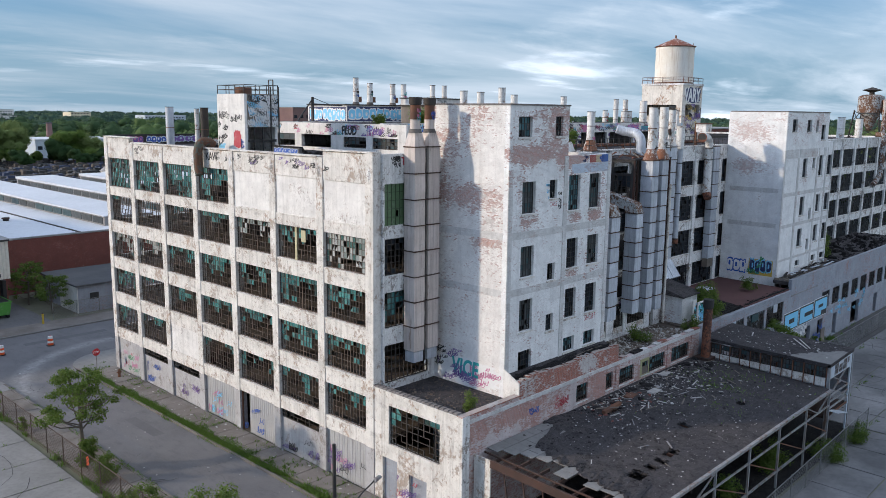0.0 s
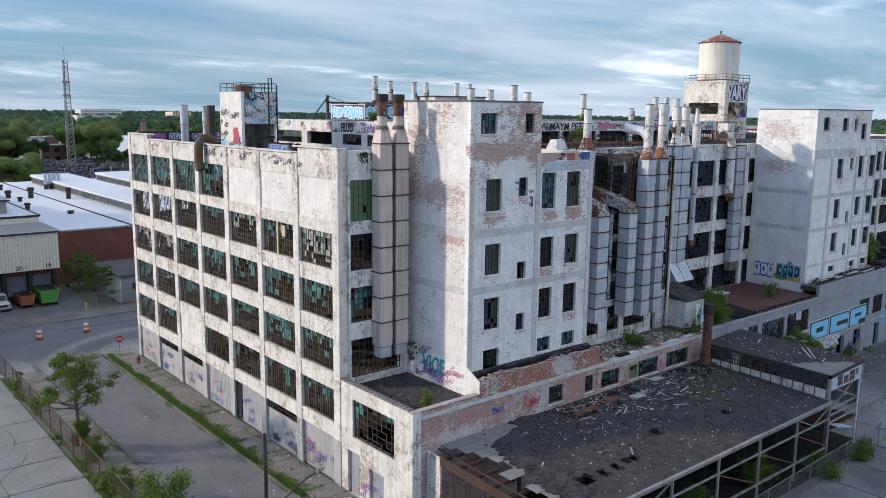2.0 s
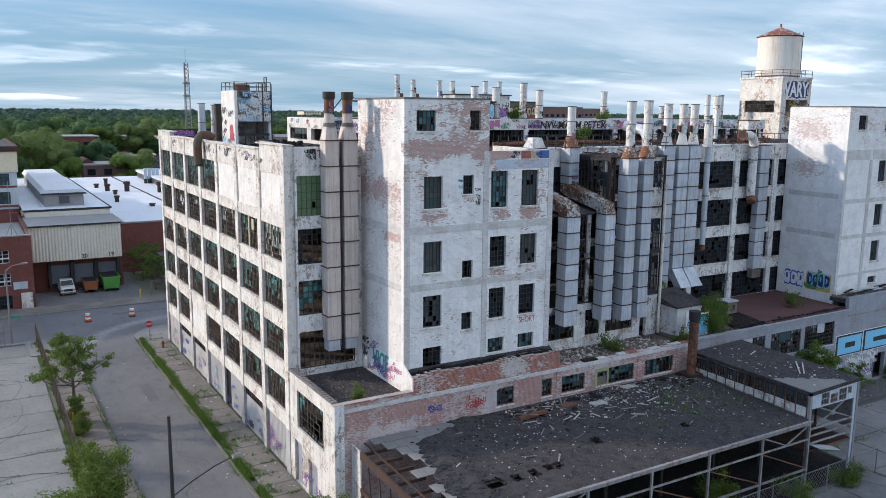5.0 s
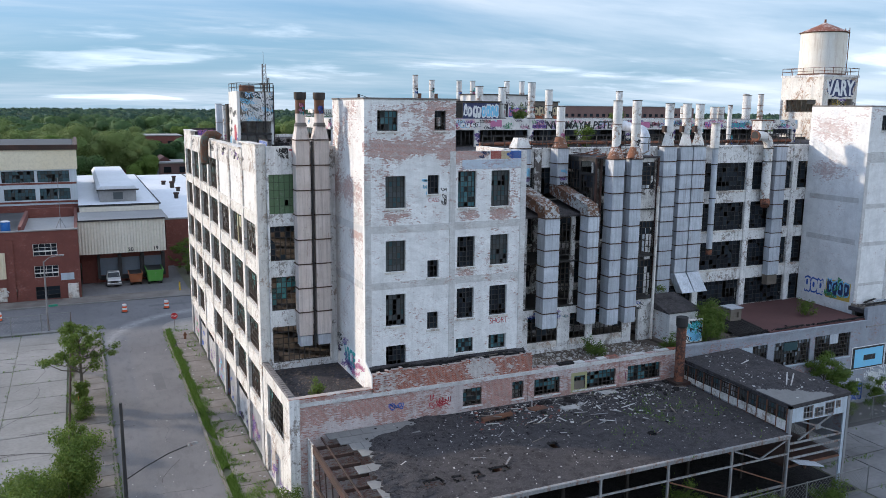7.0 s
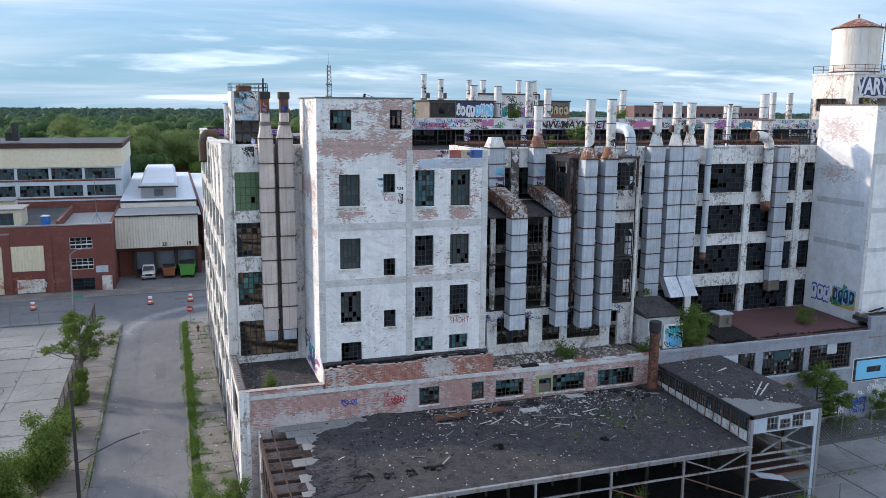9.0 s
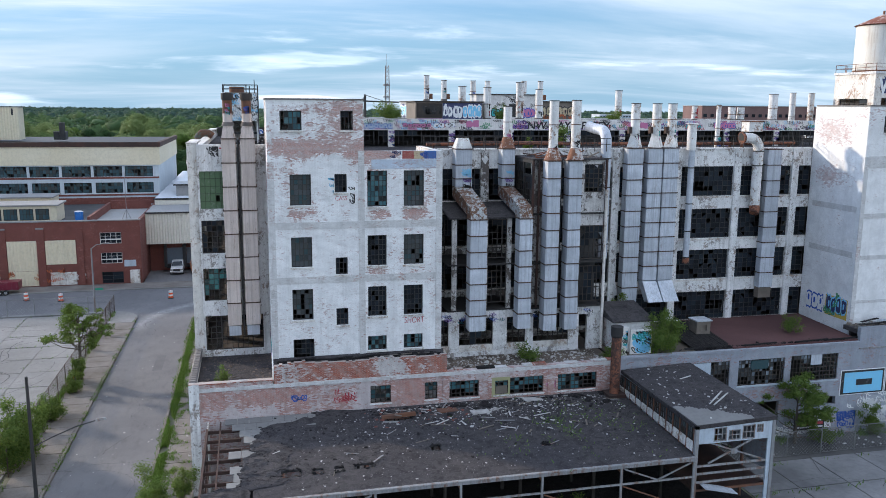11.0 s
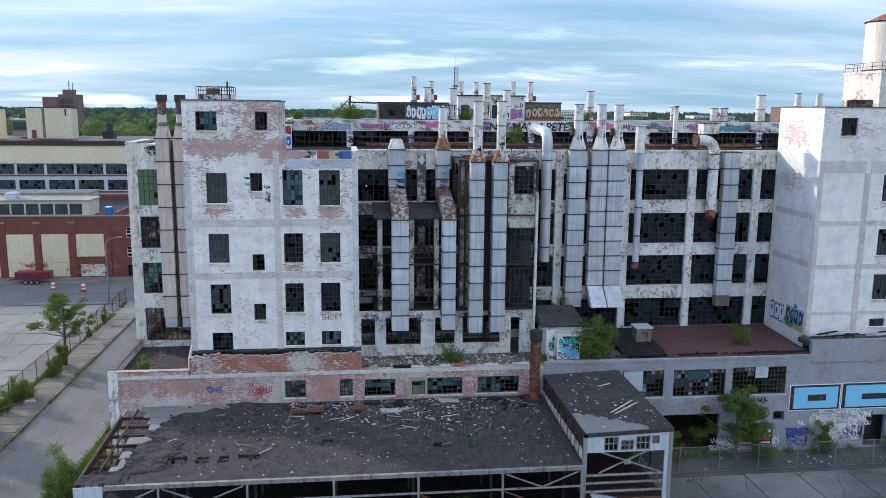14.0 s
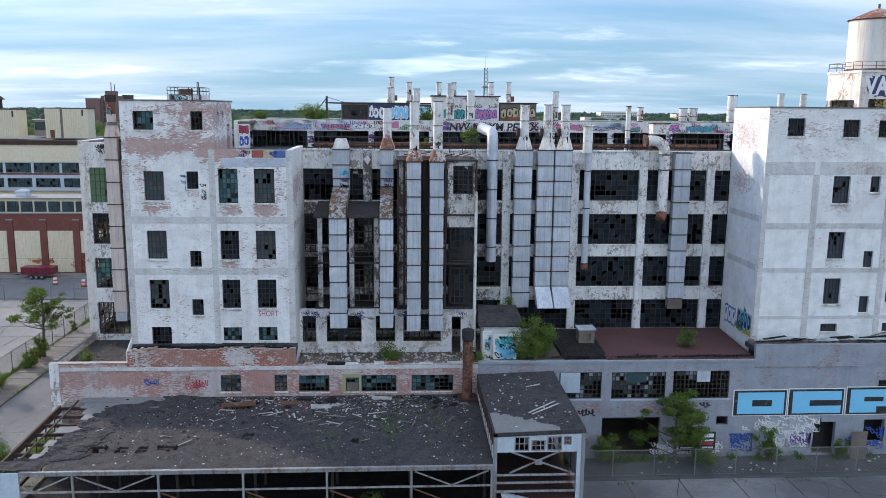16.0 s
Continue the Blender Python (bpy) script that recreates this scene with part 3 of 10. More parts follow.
def solid(name, shape, material, label, category, at=None, kind="", group="", smooth=False, bevel=0.0):
    """A thing that is one mesh, with its origin at its base."""
    if at is None:
        at = tuple(sum(p[i] for p in shape.v) / len(shape.v) for i in (0, 1)) + (min(p[2] for p in shape.v),)
    off = Shape()
    off.v, off.f = [(x - at[0], y - at[1], z - at[2]) for x, y, z in shape.v], shape.f
    ob = part(name, off, material, None, "", smooth, bevel)
    ob.location = at
    return tagged(ob, label, category, group, kind)


def lattice(shape, axis, c0, c1, us, zs, full):
    """One connected slab of bars: cells between the breaks us and zs, where full says so."""
    ids = {}

    def vid(i, j, k):
        if (i, j, k) not in ids:
            ids[i, j, k] = len(shape.v)
            c = (c0, c1)[k]
            shape.v.append((us[i], c, zs[j]) if axis == "y" else (c, us[i], zs[j]))
        return ids[i, j, k]

    def has(i, j):
        return 0 <= i < len(us) - 1 and 0 <= j < len(zs) - 1 and full[i][j]

    for i in range(len(us) - 1):
        for j in range(len(zs) - 1):
            if not full[i][j]:
                continue
            shape.f.append((vid(i, j, 0), vid(i + 1, j, 0), vid(i + 1, j + 1, 0), vid(i, j + 1, 0)))
            shape.f.append((vid(i, j + 1, 1), vid(i + 1, j + 1, 1), vid(i + 1, j, 1), vid(i, j, 1)))
            for (p, q), (m, n) in ((((i, j), (i + 1, j)), (i, j - 1)), (((i + 1, j), (i + 1, j + 1)), (i + 1, j)), (((i + 1, j + 1), (i, j + 1)), (i, j + 1)), (((i, j + 1), (i, j)), (i - 1, j))):
                if not has(m, n):
                    shape.f.append((vid(*q, 0), vid(*p, 0), vid(*p, 1), vid(*q, 1)))


def wall_cells(shape, axis, c0, c1, u0, u1, z0, z1, holes=()):
    """A wall with rectangular openings (u0, u1, z0, z1) cut right through it."""
    us = sorted({u0, u1, *[u for h in holes for u in h[:2] if u0 < u < u1]})
    zs = sorted({z0, z1, *[z for h in holes for z in h[2:] if z0 < z < z1]})
    full = [[not any(h[0] < (p + q) / 2 < h[1] and h[2] < (a + b) / 2 < h[3] for h in holes) for a, b in zip(zs, zs[1:])] for p, q in zip(us, us[1:])]
    lattice(shape, axis, c0, c1, us, zs, full)
    return shape


def corrugated(axis, c, u0, u1, z0, z1, pitch=0.3, depth=0.05):
    """One ribbed sheet, its ribs standing proud of the plane c."""
    prof, u = [], u0
    while u < u1 - 0.02:
        for f, d in ((0.0, 0), (0.15, -depth), (0.5, -depth), (0.65, 0)):
            if u + f * pitch < u1:
                prof.append((u + f * pitch, c + d))
        u += pitch
    prof.append((u1, c))
    s, n = Shape(), len(prof)
    ring = prof + [(u, d + 0.03) for u, d in prof[::-1]]
    m = len(ring)
    s.v = [((u, d, z) if axis == "y" else (d, u, z)) for z in (z0, z1) for u, d in ring]
    s.f = [(i, (i + 1) % m, m + (i + 1) % m, m + i) for i in range(m)] + [(i, m - 1 - i, m - 2 - i, i + 1) for i in range(n - 1)] + [(m + i + 1, 2 * m - 2 - i, 2 * m - 1 - i, m + i) for i in range(n - 1)]
    return s


rnd = random.Random(7)
PANE_LEFT = [300]


def window(parent, axis, c, u0, u1, z0, z1, nu, nz, fill, glass, single=False, steel=None, bars=0.045, ruin=0.0, hang=0.62):
    """A steel sash in a wall: a grid of bars, and what is left of its panes."""
    frame_shape = Shape()
    du, dz = (u1 - u0) / nu, (z1 - z0) / nz
    us, zs = [u0, u0 + 0.07], [z0, z0 + 0.07]
    for i in range(1, nu):
        w = bars * (1.8 if i % 3 == 0 else 1)
        us += [u0 + i * du - w / 2, u0 + i * du + w / 2]
    for j in range(1, nz):
        zs += [z0 + j * dz - bars / 2, z0 + j * dz + bars / 2]
    us, zs = us + [u1 - 0.07, u1], zs + [z1 - 0.07, z1]
    full = [[i % 2 == 0 or j % 2 == 0 for j in range(len(zs) - 1)] for i in range(len(us) - 1)]
    for i in range(1, len(us) - 2):
        for j in range(1, len(zs) - 2):
            if (i % 2) != (j % 2) and rnd.random() < ruin:
                full[i][j] = False
    lattice(frame_shape, axis, c, c + 0.06, us, zs, full)
    win = part("window", frame_shape, steel or DARK_STEEL, parent)
    panes, ox, oz = Shape(), rnd.random() * 90, rnd.random() * 90
    shared = None
    for i in range(nu):
        for j in range(nz):
            f = fill + 0.75 * noise.noise(Vector((ox + i * 0.34, oz + j * 0.4, 0.3))) + (hang * ((j + 0.5) / nz - 0.5) if fill < 0.77 else 0)
            if fill < 0.97 and (f < 0.5 or rnd.random() > 0.9):
                continue
            a, b = u0 + i * du + bars / 2, u0 + (i + 1) * du - bars / 2
            p, q = z0 + j * dz + bars / 2, z0 + (j + 1) * dz - bars / 2
            if single and PANE_LEFT[0] > 0:
                PANE_LEFT[0] -= 1
                if shared is None:
                    s = Shape().on(axis, -0.004, 0.004, -(b - a) / 2, (b - a) / 2, -(q - p) / 2, (q - p) / 2)
                    shared = bpy.data.meshes.new("pane")
                    shared.from_pydata(s.v, [], s.f)
                    shared.materials.append(glass)
                ob = new("pane", shared)
                ob.parent = win
                mid = Vector(((a + b) / 2, c + 0.035, (p + q) / 2) if axis == "y" else (c + 0.035, (a + b) / 2, (p + q) / 2))
                ob.location = mid - base_of(win)
                continue
            if rnd.random() < 0.12 and fill < 0.97:
                k = rnd.choice((0, 1))
                pts = [(a, p), (b, p), (a if k else b, q)]
                ring = [((u, c + d, z) if axis == "y" else (c + d, u, z)) for d in (0.031, 0.039) for u, z in pts]
                panes.add(ring, [(0, 1, 2), (5, 4, 3), (0, 3, 4, 1), (1, 4, 5, 2), (2, 5, 3, 0)])
            else:
                panes.on(axis, c + 0.031, c + 0.039, a, b, p, q)
    if panes.v:
        tagged(part("glazing", panes, glass, win), kind="stuff")
    return win


def leaf_cards(rng, centres, radii, count, size, squash=0.8, core=0.3, picked=None):
    """Many small leaf blades scattered through a set of round clumps, as vertex rows and quads; picked takes the clump of each blade."""
    centres, radii = np.array(centres, float), np.array(radii, float)
    if size < 0.6:
        size, count = size * 0.52, int(count * 2.9)
    pick = rng.choice(len(centres), count, p=radii ** 2 / (radii ** 2).sum())
    if picked is not None:
        picked.append(pick)
    d = rng.normal(size=(count, 3))
    d /= np.linalg.norm(d, axis=1)[:, None]
    r = radii[pick] * rng.uniform(core, 1.2 if core < 0.5 else 1.08, count)
    at = centres[pick] + d * r[:, None] * np.array((1, 1, squash))
    n = d + rng.normal(scale=0.55 if core < 0.5 else 0.34, size=(count, 3)) + np.array((0, 0, 0.35))
    n /= np.linalg.norm(n, axis=1)[:, None]
    s = np.cross(n, rng.normal(size=(count, 3)))
    s /= np.linalg.norm(s, axis=1)[:, None] + 1e-9
    t = np.cross(n, s)
    w = size * rng.uniform(0.6, 1.3, count)[:, None]
    return np.stack([at - s * w, at - t * w * 0.6, at + s * w, at + t * w * 0.6], axis=1).reshape(-1, 3)


def cards_mesh(name, rows, material):
    data = bpy.data.meshes.new(name)
    n = len(rows) // 4
    data.vertices.add(4 * n)
    data.vertices.foreach_set("co", np.asarray(rows, np.float32).ravel())
    data.loops.add(4 * n)
    data.loops.foreach_set("vertex_index", np.arange(4 * n, dtype=np.int32))
    data.polygons.add(n)
    data.polygons.foreach_set("loop_start", np.arange(0, 4 * n, 4, dtype=np.int32))
    data.materials.append(material)
    data.update()
    data.validate()
    return data


def lump(level):
    """Vertices and triangles of a unit ball of few faces."""
    bm = bmesh.new()
    bmesh.ops.create_icosphere(bm, subdivisions=level, radius=1.0)
    v = np.array([tuple(p.co) for p in bm.verts])
    f = np.array([[p.index for p in q.verts] for q in bm.faces])
    bm.free()
    return v, f


def crowns_mesh(name, rng, centres, radii, cards, size, material, squash=0.8, level=2, off=(0, 0, 0)):
    """Leafy crowns: ragged lumps of inner foliage under a coat of leaf blades, each crown in a shade of its own."""
    centres, radii, picked = np.array(centres, float) - np.array(off), np.array(radii, float), []
    rows = leaf_cards(rng, centres, radii, cards, size, squash, 0.74, picked)
    shade = rng.random(len(centres))
    v, f = lump(level)
    m = len(centres)
    bumps = 0.72 * (1 + rng.normal(scale=0.2, size=(m, len(v))))
    core = centres[:, None, :] + v[None] * bumps[:, :, None] * radii[:, None, None] * np.array((1, 1, squash))
    tris = f[None] + (np.arange(m) * len(v))[:, None, None]
    n, nc = len(rows) // 4, len(v) * m
    data = bpy.data.meshes.new(name)
    data.vertices.add(4 * n + nc)
    data.vertices.foreach_set("co", np.concatenate([rows, core.reshape(-1, 3)]).astype(np.float32).ravel())
    loops = np.concatenate([np.arange(4 * n), tris.ravel() + 4 * n]).astype(np.int32)
    data.loops.add(len(loops))
    data.loops.foreach_set("vertex_index", loops)
    starts = np.concatenate([np.arange(0, 4 * n, 4), 4 * n + np.arange(0, 3 * m * len(f), 3)]).astype(np.int32)
    data.polygons.add(len(starts))
    data.polygons.foreach_set("loop_start", starts)
    tint_of = np.concatenate([shade[picked[0]], np.repeat(shade, len(f))]).astype(np.float32)
    data.attributes.new("crown_shade", "FLOAT", "FACE").data.foreach_set("value", tint_of)
    data.materials.append(material)
    data.update()
    data.validate()
    return data


def tree(name, at, height, spread, seed, cards=2600, leaf=0.22, bare=0.25, label="young green street tree", category="tree"):
    """A tapered trunk with forking limbs and an uneven crown of leaf blades."""
    rng, top = np.random.default_rng(seed), height
    ob = thing(name, label, category, at)
    wood, tips = Shape(), []
    x, y, z = at
    lean = rng.normal(scale=0.05, size=2)
    trunk = [(x + lean[0] * h * top, y + lean[1] * h * top, z - 0.1 + h * top * 0.8) for h in (0, 0.25, 0.5, 0.75, 1)]
    wood.tube(trunk, [0.026 * top, 0.021 * top, 0.015 * top, 0.01 * top, 0.004 * top], 7)
    for i in range(int(14 + 1.6 * height)):
        h = bare + (0.95 - bare) * (i + rng.random()) / (14 + 1.6 * height)
        a = rng.uniform(0, 2 * math.pi)
        reach = spread * (0.35 + 0.95 * rng.random()) * math.sin(math.pi * (0.18 + 0.78 * h)) ** 0.7
        p = Vector((x + lean[0] * h * top, y + lean[1] * h * top, z + h * top * 0.8))
        q = p + Vector((math.cos(a) * reach, math.sin(a) * reach, top * (0.10 + 0.12 * rng.random())))
        m = (p + q) / 2 + Vector((0, 0, -0.04 * top))
        wood.tube([p, m, q], [0.008 * top, 0.006 * top, 0.002 * top], 5)
        tips += [tuple(q), tuple(m * 0.35 + q * 0.65 + Vector(rng.normal(scale=0.3, size=3)))]
    tips += [(trunk[-1][0], trunk[-1][1], z + top * 0.88)]
    part("trunk", wood, BARK, ob)
    rows = leaf_cards(rng, tips, [spread * (0.13 + 0.15 * rng.random()) for _ in tips], cards, leaf, 0.5)
    crown = new("crown", cards_mesh("crown", rows - np.array(at), LEAF))
    crown.parent = ob
    return ob

# ---- ground, streets, lots ----
def sheet(name, x0, y0, x1, y1, z, material, label, category, thick=0.3):
    return solid(name, Shape().box(x0, y0, z - thick, x1, y1, z), material, label, category, kind="structure")


solid("ground", Shape().box(-3500, -900, -2.0, 3500, 4500, -0.03), EARTH, "flat city ground with grass and bare earth", "ground", kind="structure")
road = sheet("road", 24.0, -30, 30.5, 83.0, 0.0, ASPHALT, "worn grey asphalt side street", "road", 0.1)
cross = sheet("road", -200, 83.0, 420, 95.5, 0.0, ASPHALT, "worn grey asphalt cross street", "road", 0.1)
mouth = Shape()
for cx, sx in ((20.0, 1), (34.5, -1)):
    arc = [(cx + sx * 4.0 * math.cos(a), 79.0 + 4.0 * math.sin(a)) for a in [math.pi / 2 * i / 8 for i in range(9)]]
    ring = arc + [(cx + sx * 4.0, 83.0)]
    if sx < 0:
        ring = ring[::-1]
    n = len(ring)
    mouth.add([(x, y, -0.1) for x, y in ring] + [(x, y, 0.004) for x, y in ring], [tuple(range(n - 1, -1, -1)), tuple(range(n, 2 * n))] + [(i, (i + 1) % n, n + (i + 1) % n, n + i) for i in range(n)])
solid("road", mouth, ASPHALT, "rounded asphalt mouth of the side street", "road", kind="structure")

# pavements of separate slabs, with a joint between each two
def slabs(name, x0, y0, x1, y1, z, nx, ny, material, label, gap=0.03, tilt=0.012, seed=1, limit=300):
    bed = solid(name, Shape().box(x0, y0, -0.3, x1, y1, z - 0.05), EARTH, label, "pavement", kind="structure")
    r = random.Random(seed)
    dx, dy = (x1 - x0) / nx, (y1 - y0) / ny
    data = bpy.data.meshes.new("slab")
    s = Shape().box(-dx / 2 + gap, -dy / 2 + gap, -0.12, dx / 2 - gap, dy / 2 - gap, 0)
    data.from_pydata(s.v, [], s.f)
    data.materials.append(material)
    for i in range(nx):
        for j in range(ny):
            ob = new("slab", data)
            ob.parent = bed
            ob.location = Vector((x0 + (i + 0.5) * dx, y0 + (j + 0.5) * dy, z + r.uniform(-0.012, 0.012))) - base_of(bed)
            ob.rotation_euler = (r.uniform(-tilt, tilt) * 0.5, r.uniform(-tilt, tilt) * 0.5, 0)
    return bed


slabs("pavement", 31.3, 20, 33.62, 79, 0.14, 1, 34, WALKWAY, "cracked pavement slabs with weeds beside the factory", seed=3)
slabs("pavement", 21.2, 20, 23.8, 79, 0.14, 1, 34, WALKWAY, "cracked pavement slabs beside the fenced lot", seed=4)
slabs("parking_lot", -46, 24, 20.6, 82, 0.05, 14, 13, LOT, "empty lot of cracked pale concrete slabs", 0.03, seed=5)
for x0, x1, lab in ((30.5, 30.7, "worn concrete kerb beside the grass strip"), (23.8, 24.0, "worn concrete kerb beside the lot")):
    solid("kerb", Shape().box(x0, 12, -0.2, x1, 79.0, 0.15), WALKWAY, lab, "kerb", kind="structure")
solid("kerb", Shape().box(-60, 95.5, -0.2, 60, 95.7, 0.15), LOT, "long concrete kerb of the cross street", "kerb", kind="structure")
corner = Shape()
for cx, sx, far in ((20.0, 1, 8.0), (34.5, -1, 60.0)):
    arc = [(cx + sx * 4.0 * math.cos(a), 79.0 + 4.0 * math.sin(a)) for a in [math.pi / 2 * i / 8 for i in range(9)]]
    ring = [(cx + sx * 4.0, 76.9), *arc, (far if sx > 0 else far, 83.0), (far, 79.2 if sx < 0 else 82.2), (cx - sx * 0.2, 79.0 if sx < 0 else 82.2), (cx, 76.9)]
    if sx < 0:
        ring = ring[::-1]
    n = len(ring)
    corner.add([(x, y, -0.2) for x, y in ring] + [(x, y, 0.147) for x, y in ring], [tuple(range(n - 1, -1, -1)), tuple(range(n, 2 * n))] + [(i, (i + 1) % n, n + (i + 1) % n, n + i) for i in range(n)])
solid("pavement", corner, LOT, "rounded pale concrete street corner", "pavement", kind="structure")
sheet("pavement", -60, 95.7, 60, 99.5, 0.14, WALKWAY, "dusty pavement across the cross street", "pavement")
sheet("yard", 22.3, 99.5, 36.0, 118, 0.1, ASPHALT, "asphalt loading yard before the dock doors", "yard")
sheet("yard", 70.2, 26.7, 140, 30.3, 0.03, ASPHALT, "dark dusty strip of asphalt behind the yard fence", "yard", 0.2).data.materials[0] = plain("dusty_dark_asphalt", (0.065, 0.063, 0.064), (0.11, 0.105, 0.10), 1.6, 0.95, 0, 0.015, 0.0)
slabs("yard", 70.2, 2, 140, 26.7, 0.03, 18, 6, YARD, "yard of large cracked concrete slabs", 0.05, seed=8)
slabs("yard", 30.8, -20, 70.0, 18.6, 0.03, 9, 9, YARD, "yard of cracked concrete before the open shed", 0.05, seed=9)
# Charred-felt black on a dirt floor paints in the shade under the roof
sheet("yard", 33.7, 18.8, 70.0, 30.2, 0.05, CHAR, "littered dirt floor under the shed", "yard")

# ---- the factory ----
XW, YS, YN = 33.7, 38.0, 76.9          # west face, south face, north end
TOP, SILL = [6.75, 10.3, 13.85, 17.4, 20.95], [4.35, 7.93, 11.45, 14.98, 18.25]
LEVEL = [3.7, 7.35, 10.85, 14.4, 17.85]   # floor slabs above the ground floor
ROOF = 22.1
factory = thing("factory_building", "derelict white six-storey concrete factory with broken windows and graffiti", "factory", (XW, YS, 0))
BAY = (YN - 38.2) / 7
edges = [38.2 + BAY * i for i in range(8)]

# how much glass is left in each bay of the west face, storey by storey from the ground
WEST_FILL = [[0.30, 0.22, 0.08, 0.10, 0.0, 0.10, 0.30], [0.42, 0.36, 0.26, 0.30, 0.10, 0.05, 0.28], [0.55, 0.44, 0.34, 0.40, 0.16, 0.40, 0.60],
             [0.76, 0.26, 0.26, 0.10, -0.2, -0.3, -0.1], [0.0, 0.0, 0.0, 0.58, 0.70, 0.76, 0.78]]
# west face: piers, spandrels, infill
for i, u in enumerate(edges):
    a, b = (u, u + 0.8) if i == 0 else (u - 0.7, u) if i == 7 else (u - 0.38, u + 0.38)
    part("pier", Shape().on("x", XW - 0.06, XW + 0.62, a, b, 3.3, 22.45 if 0 < i < 7 else 22.9), CONCRETE, factory, bevel=0.03)
    part("pier_base", Shape().on("x", XW - 0.05, XW + 0.6, a, b, -0.2, 3.3), GREY_PAINT, factory, "grey painted pier base")
for i in range(7):
    a, b = edges[i] + (0.8 if i == 0 else 0.38), edges[i + 1] - (0.7 if i == 6 else 0.38)
    bands = [(3.35, SILL[0])] + [(TOP[k], SILL[k + 1]) for k in range(4)] + [(TOP[4], 22.85 if i in (0, 6) else 22.4)]
    for z0, z1 in bands:
        part("spandrel", Shape().on("x", XW, XW + 0.45, a, b, z0, z1), CONCRETE, factory, bevel=0.02)
    for k in range(1, 5):
        part("sill", Shape().on("x", XW - 0.05, XW + 0.05, a + 0.003, b - 0.003, SILL[k] - 0.12, SILL[k] - 0.02), CONCRETE, factory)
    for k in range(5):
        solid_bay = (k == 4 and i < 3) or (k == 0 and i == 4)
        if solid_bay:
            part("infill_panel", Shape().on("x", XW + 0.06, XW + 0.3, a, b, SILL[k], TOP[k]), PANEL, factory, "white plastered infill panel")
            continue
        fill = WEST_FILL[k][i]
        glass = MILK if (k, i) in ((3, 0), (3, 2), (2, 6), (2, 5)) else TEAL
        window(factory, "x", XW + 0.2, a, b, SILL[k], TOP[k], 14, 6, fill, glass, ruin=0.10, bars=0.028, steel=SASH_RUST, hang=0.5 if k == 4 else 1.15)
        if (k, i) == (3, 1):
            part("mullion", Shape().on("x", XW + 0.12, XW + 0.198, (a + b) / 2 + 0.1, (a + b) / 2 + 0.32, SILL[k], TOP[k]), SASH_YELLOW, factory, "dull yellow window post")
            part("blind_pane", Shape().on("x", XW + 0.15, XW + 0.195, a + 1.5, a + 2.0, SILL[k] + 1.4, TOP[k] - 0.2), SASH_YELLOW, factory, "yellowed board in the sash")
coping = Shape()
for a, b, z in ((edges[0], edges[1] + 0.2, 22.9), (edges[1] + 0.2, edges[6] - 0.1, 22.45), (edges[6] - 0.1, edges[7], 22.9)):
    coping.box(XW - 0.1, a, z, XW + 0.66, b, z + 0.09)
part("coping", coping, CONCRETE, factory)
part("parapet", Shape().box(XW + 0.45, edges[0] + 0.8, ROOF, XW + 0.6, edges[7] - 0.7, 22.4), CONCRETE, factory)
for u in edges:
    c = Vector((XW - 0.07, u + (0.4 if u == edges[0] else -0.35 if u == edges[7] else 0), 21.55))
    diamonds = Shape().add([c + Vector((0, 0, 0.42)), c + Vector((0, 0.24, 0)), c + Vector((0, 0, -0.42)), c + Vector((0, -0.24, 0)), c + Vector((-0.07, 0, 0))], [(0, 3, 4), (3, 2, 4), (2, 1, 4), (1, 0, 4)])
    part("diamond_ornament", diamonds, BACK_CONCRETE, factory)


# ground floor of the west face
ground_kinds = ["sheet", "door", "sheetdoor", "sheet", "door", "door", "wall"]
for i in range(7):
    a, b = edges[i] + (0.8 if i == 0 else 0.38), edges[i + 1] - (0.7 if i == 6 else 0.38)
    kind = ground_kinds[i]
    if kind.startswith("sheet"):
        s = corrugated("x", XW + 0.2, a, b - (1.0 if kind == "sheetdoor" else 0), 0.0, 3.35, 0.28, 0.025)
        part("corrugated_infill", s, DOOR_SHEET, factory, "pale corrugated sheet infill")
        if kind == "sheetdoor":
            part("door_frame", Shape().on("x", XW + 0.1, XW + 0.22, b - 0.12, b, 0.0, 3.35), RUST, factory)
    elif kind == "door":
        part("loading_door", Shape().on("x", XW + 0.15, XW + 0.25, a, b, 0.0, 2.65), GREY_PAINT, factory, "grey boarded-up loading door with graffiti")
        window(factory, "x", XW + 0.15, a, b, 2.65, 3.35, 10, 2, 0.3, NIGHT, ruin=0.15)
    else:
        part("wall", Shape().on("x", XW + 0.1, XW + 0.4, a, b, 0.0, 3.35), GREY_PAINT, factory)

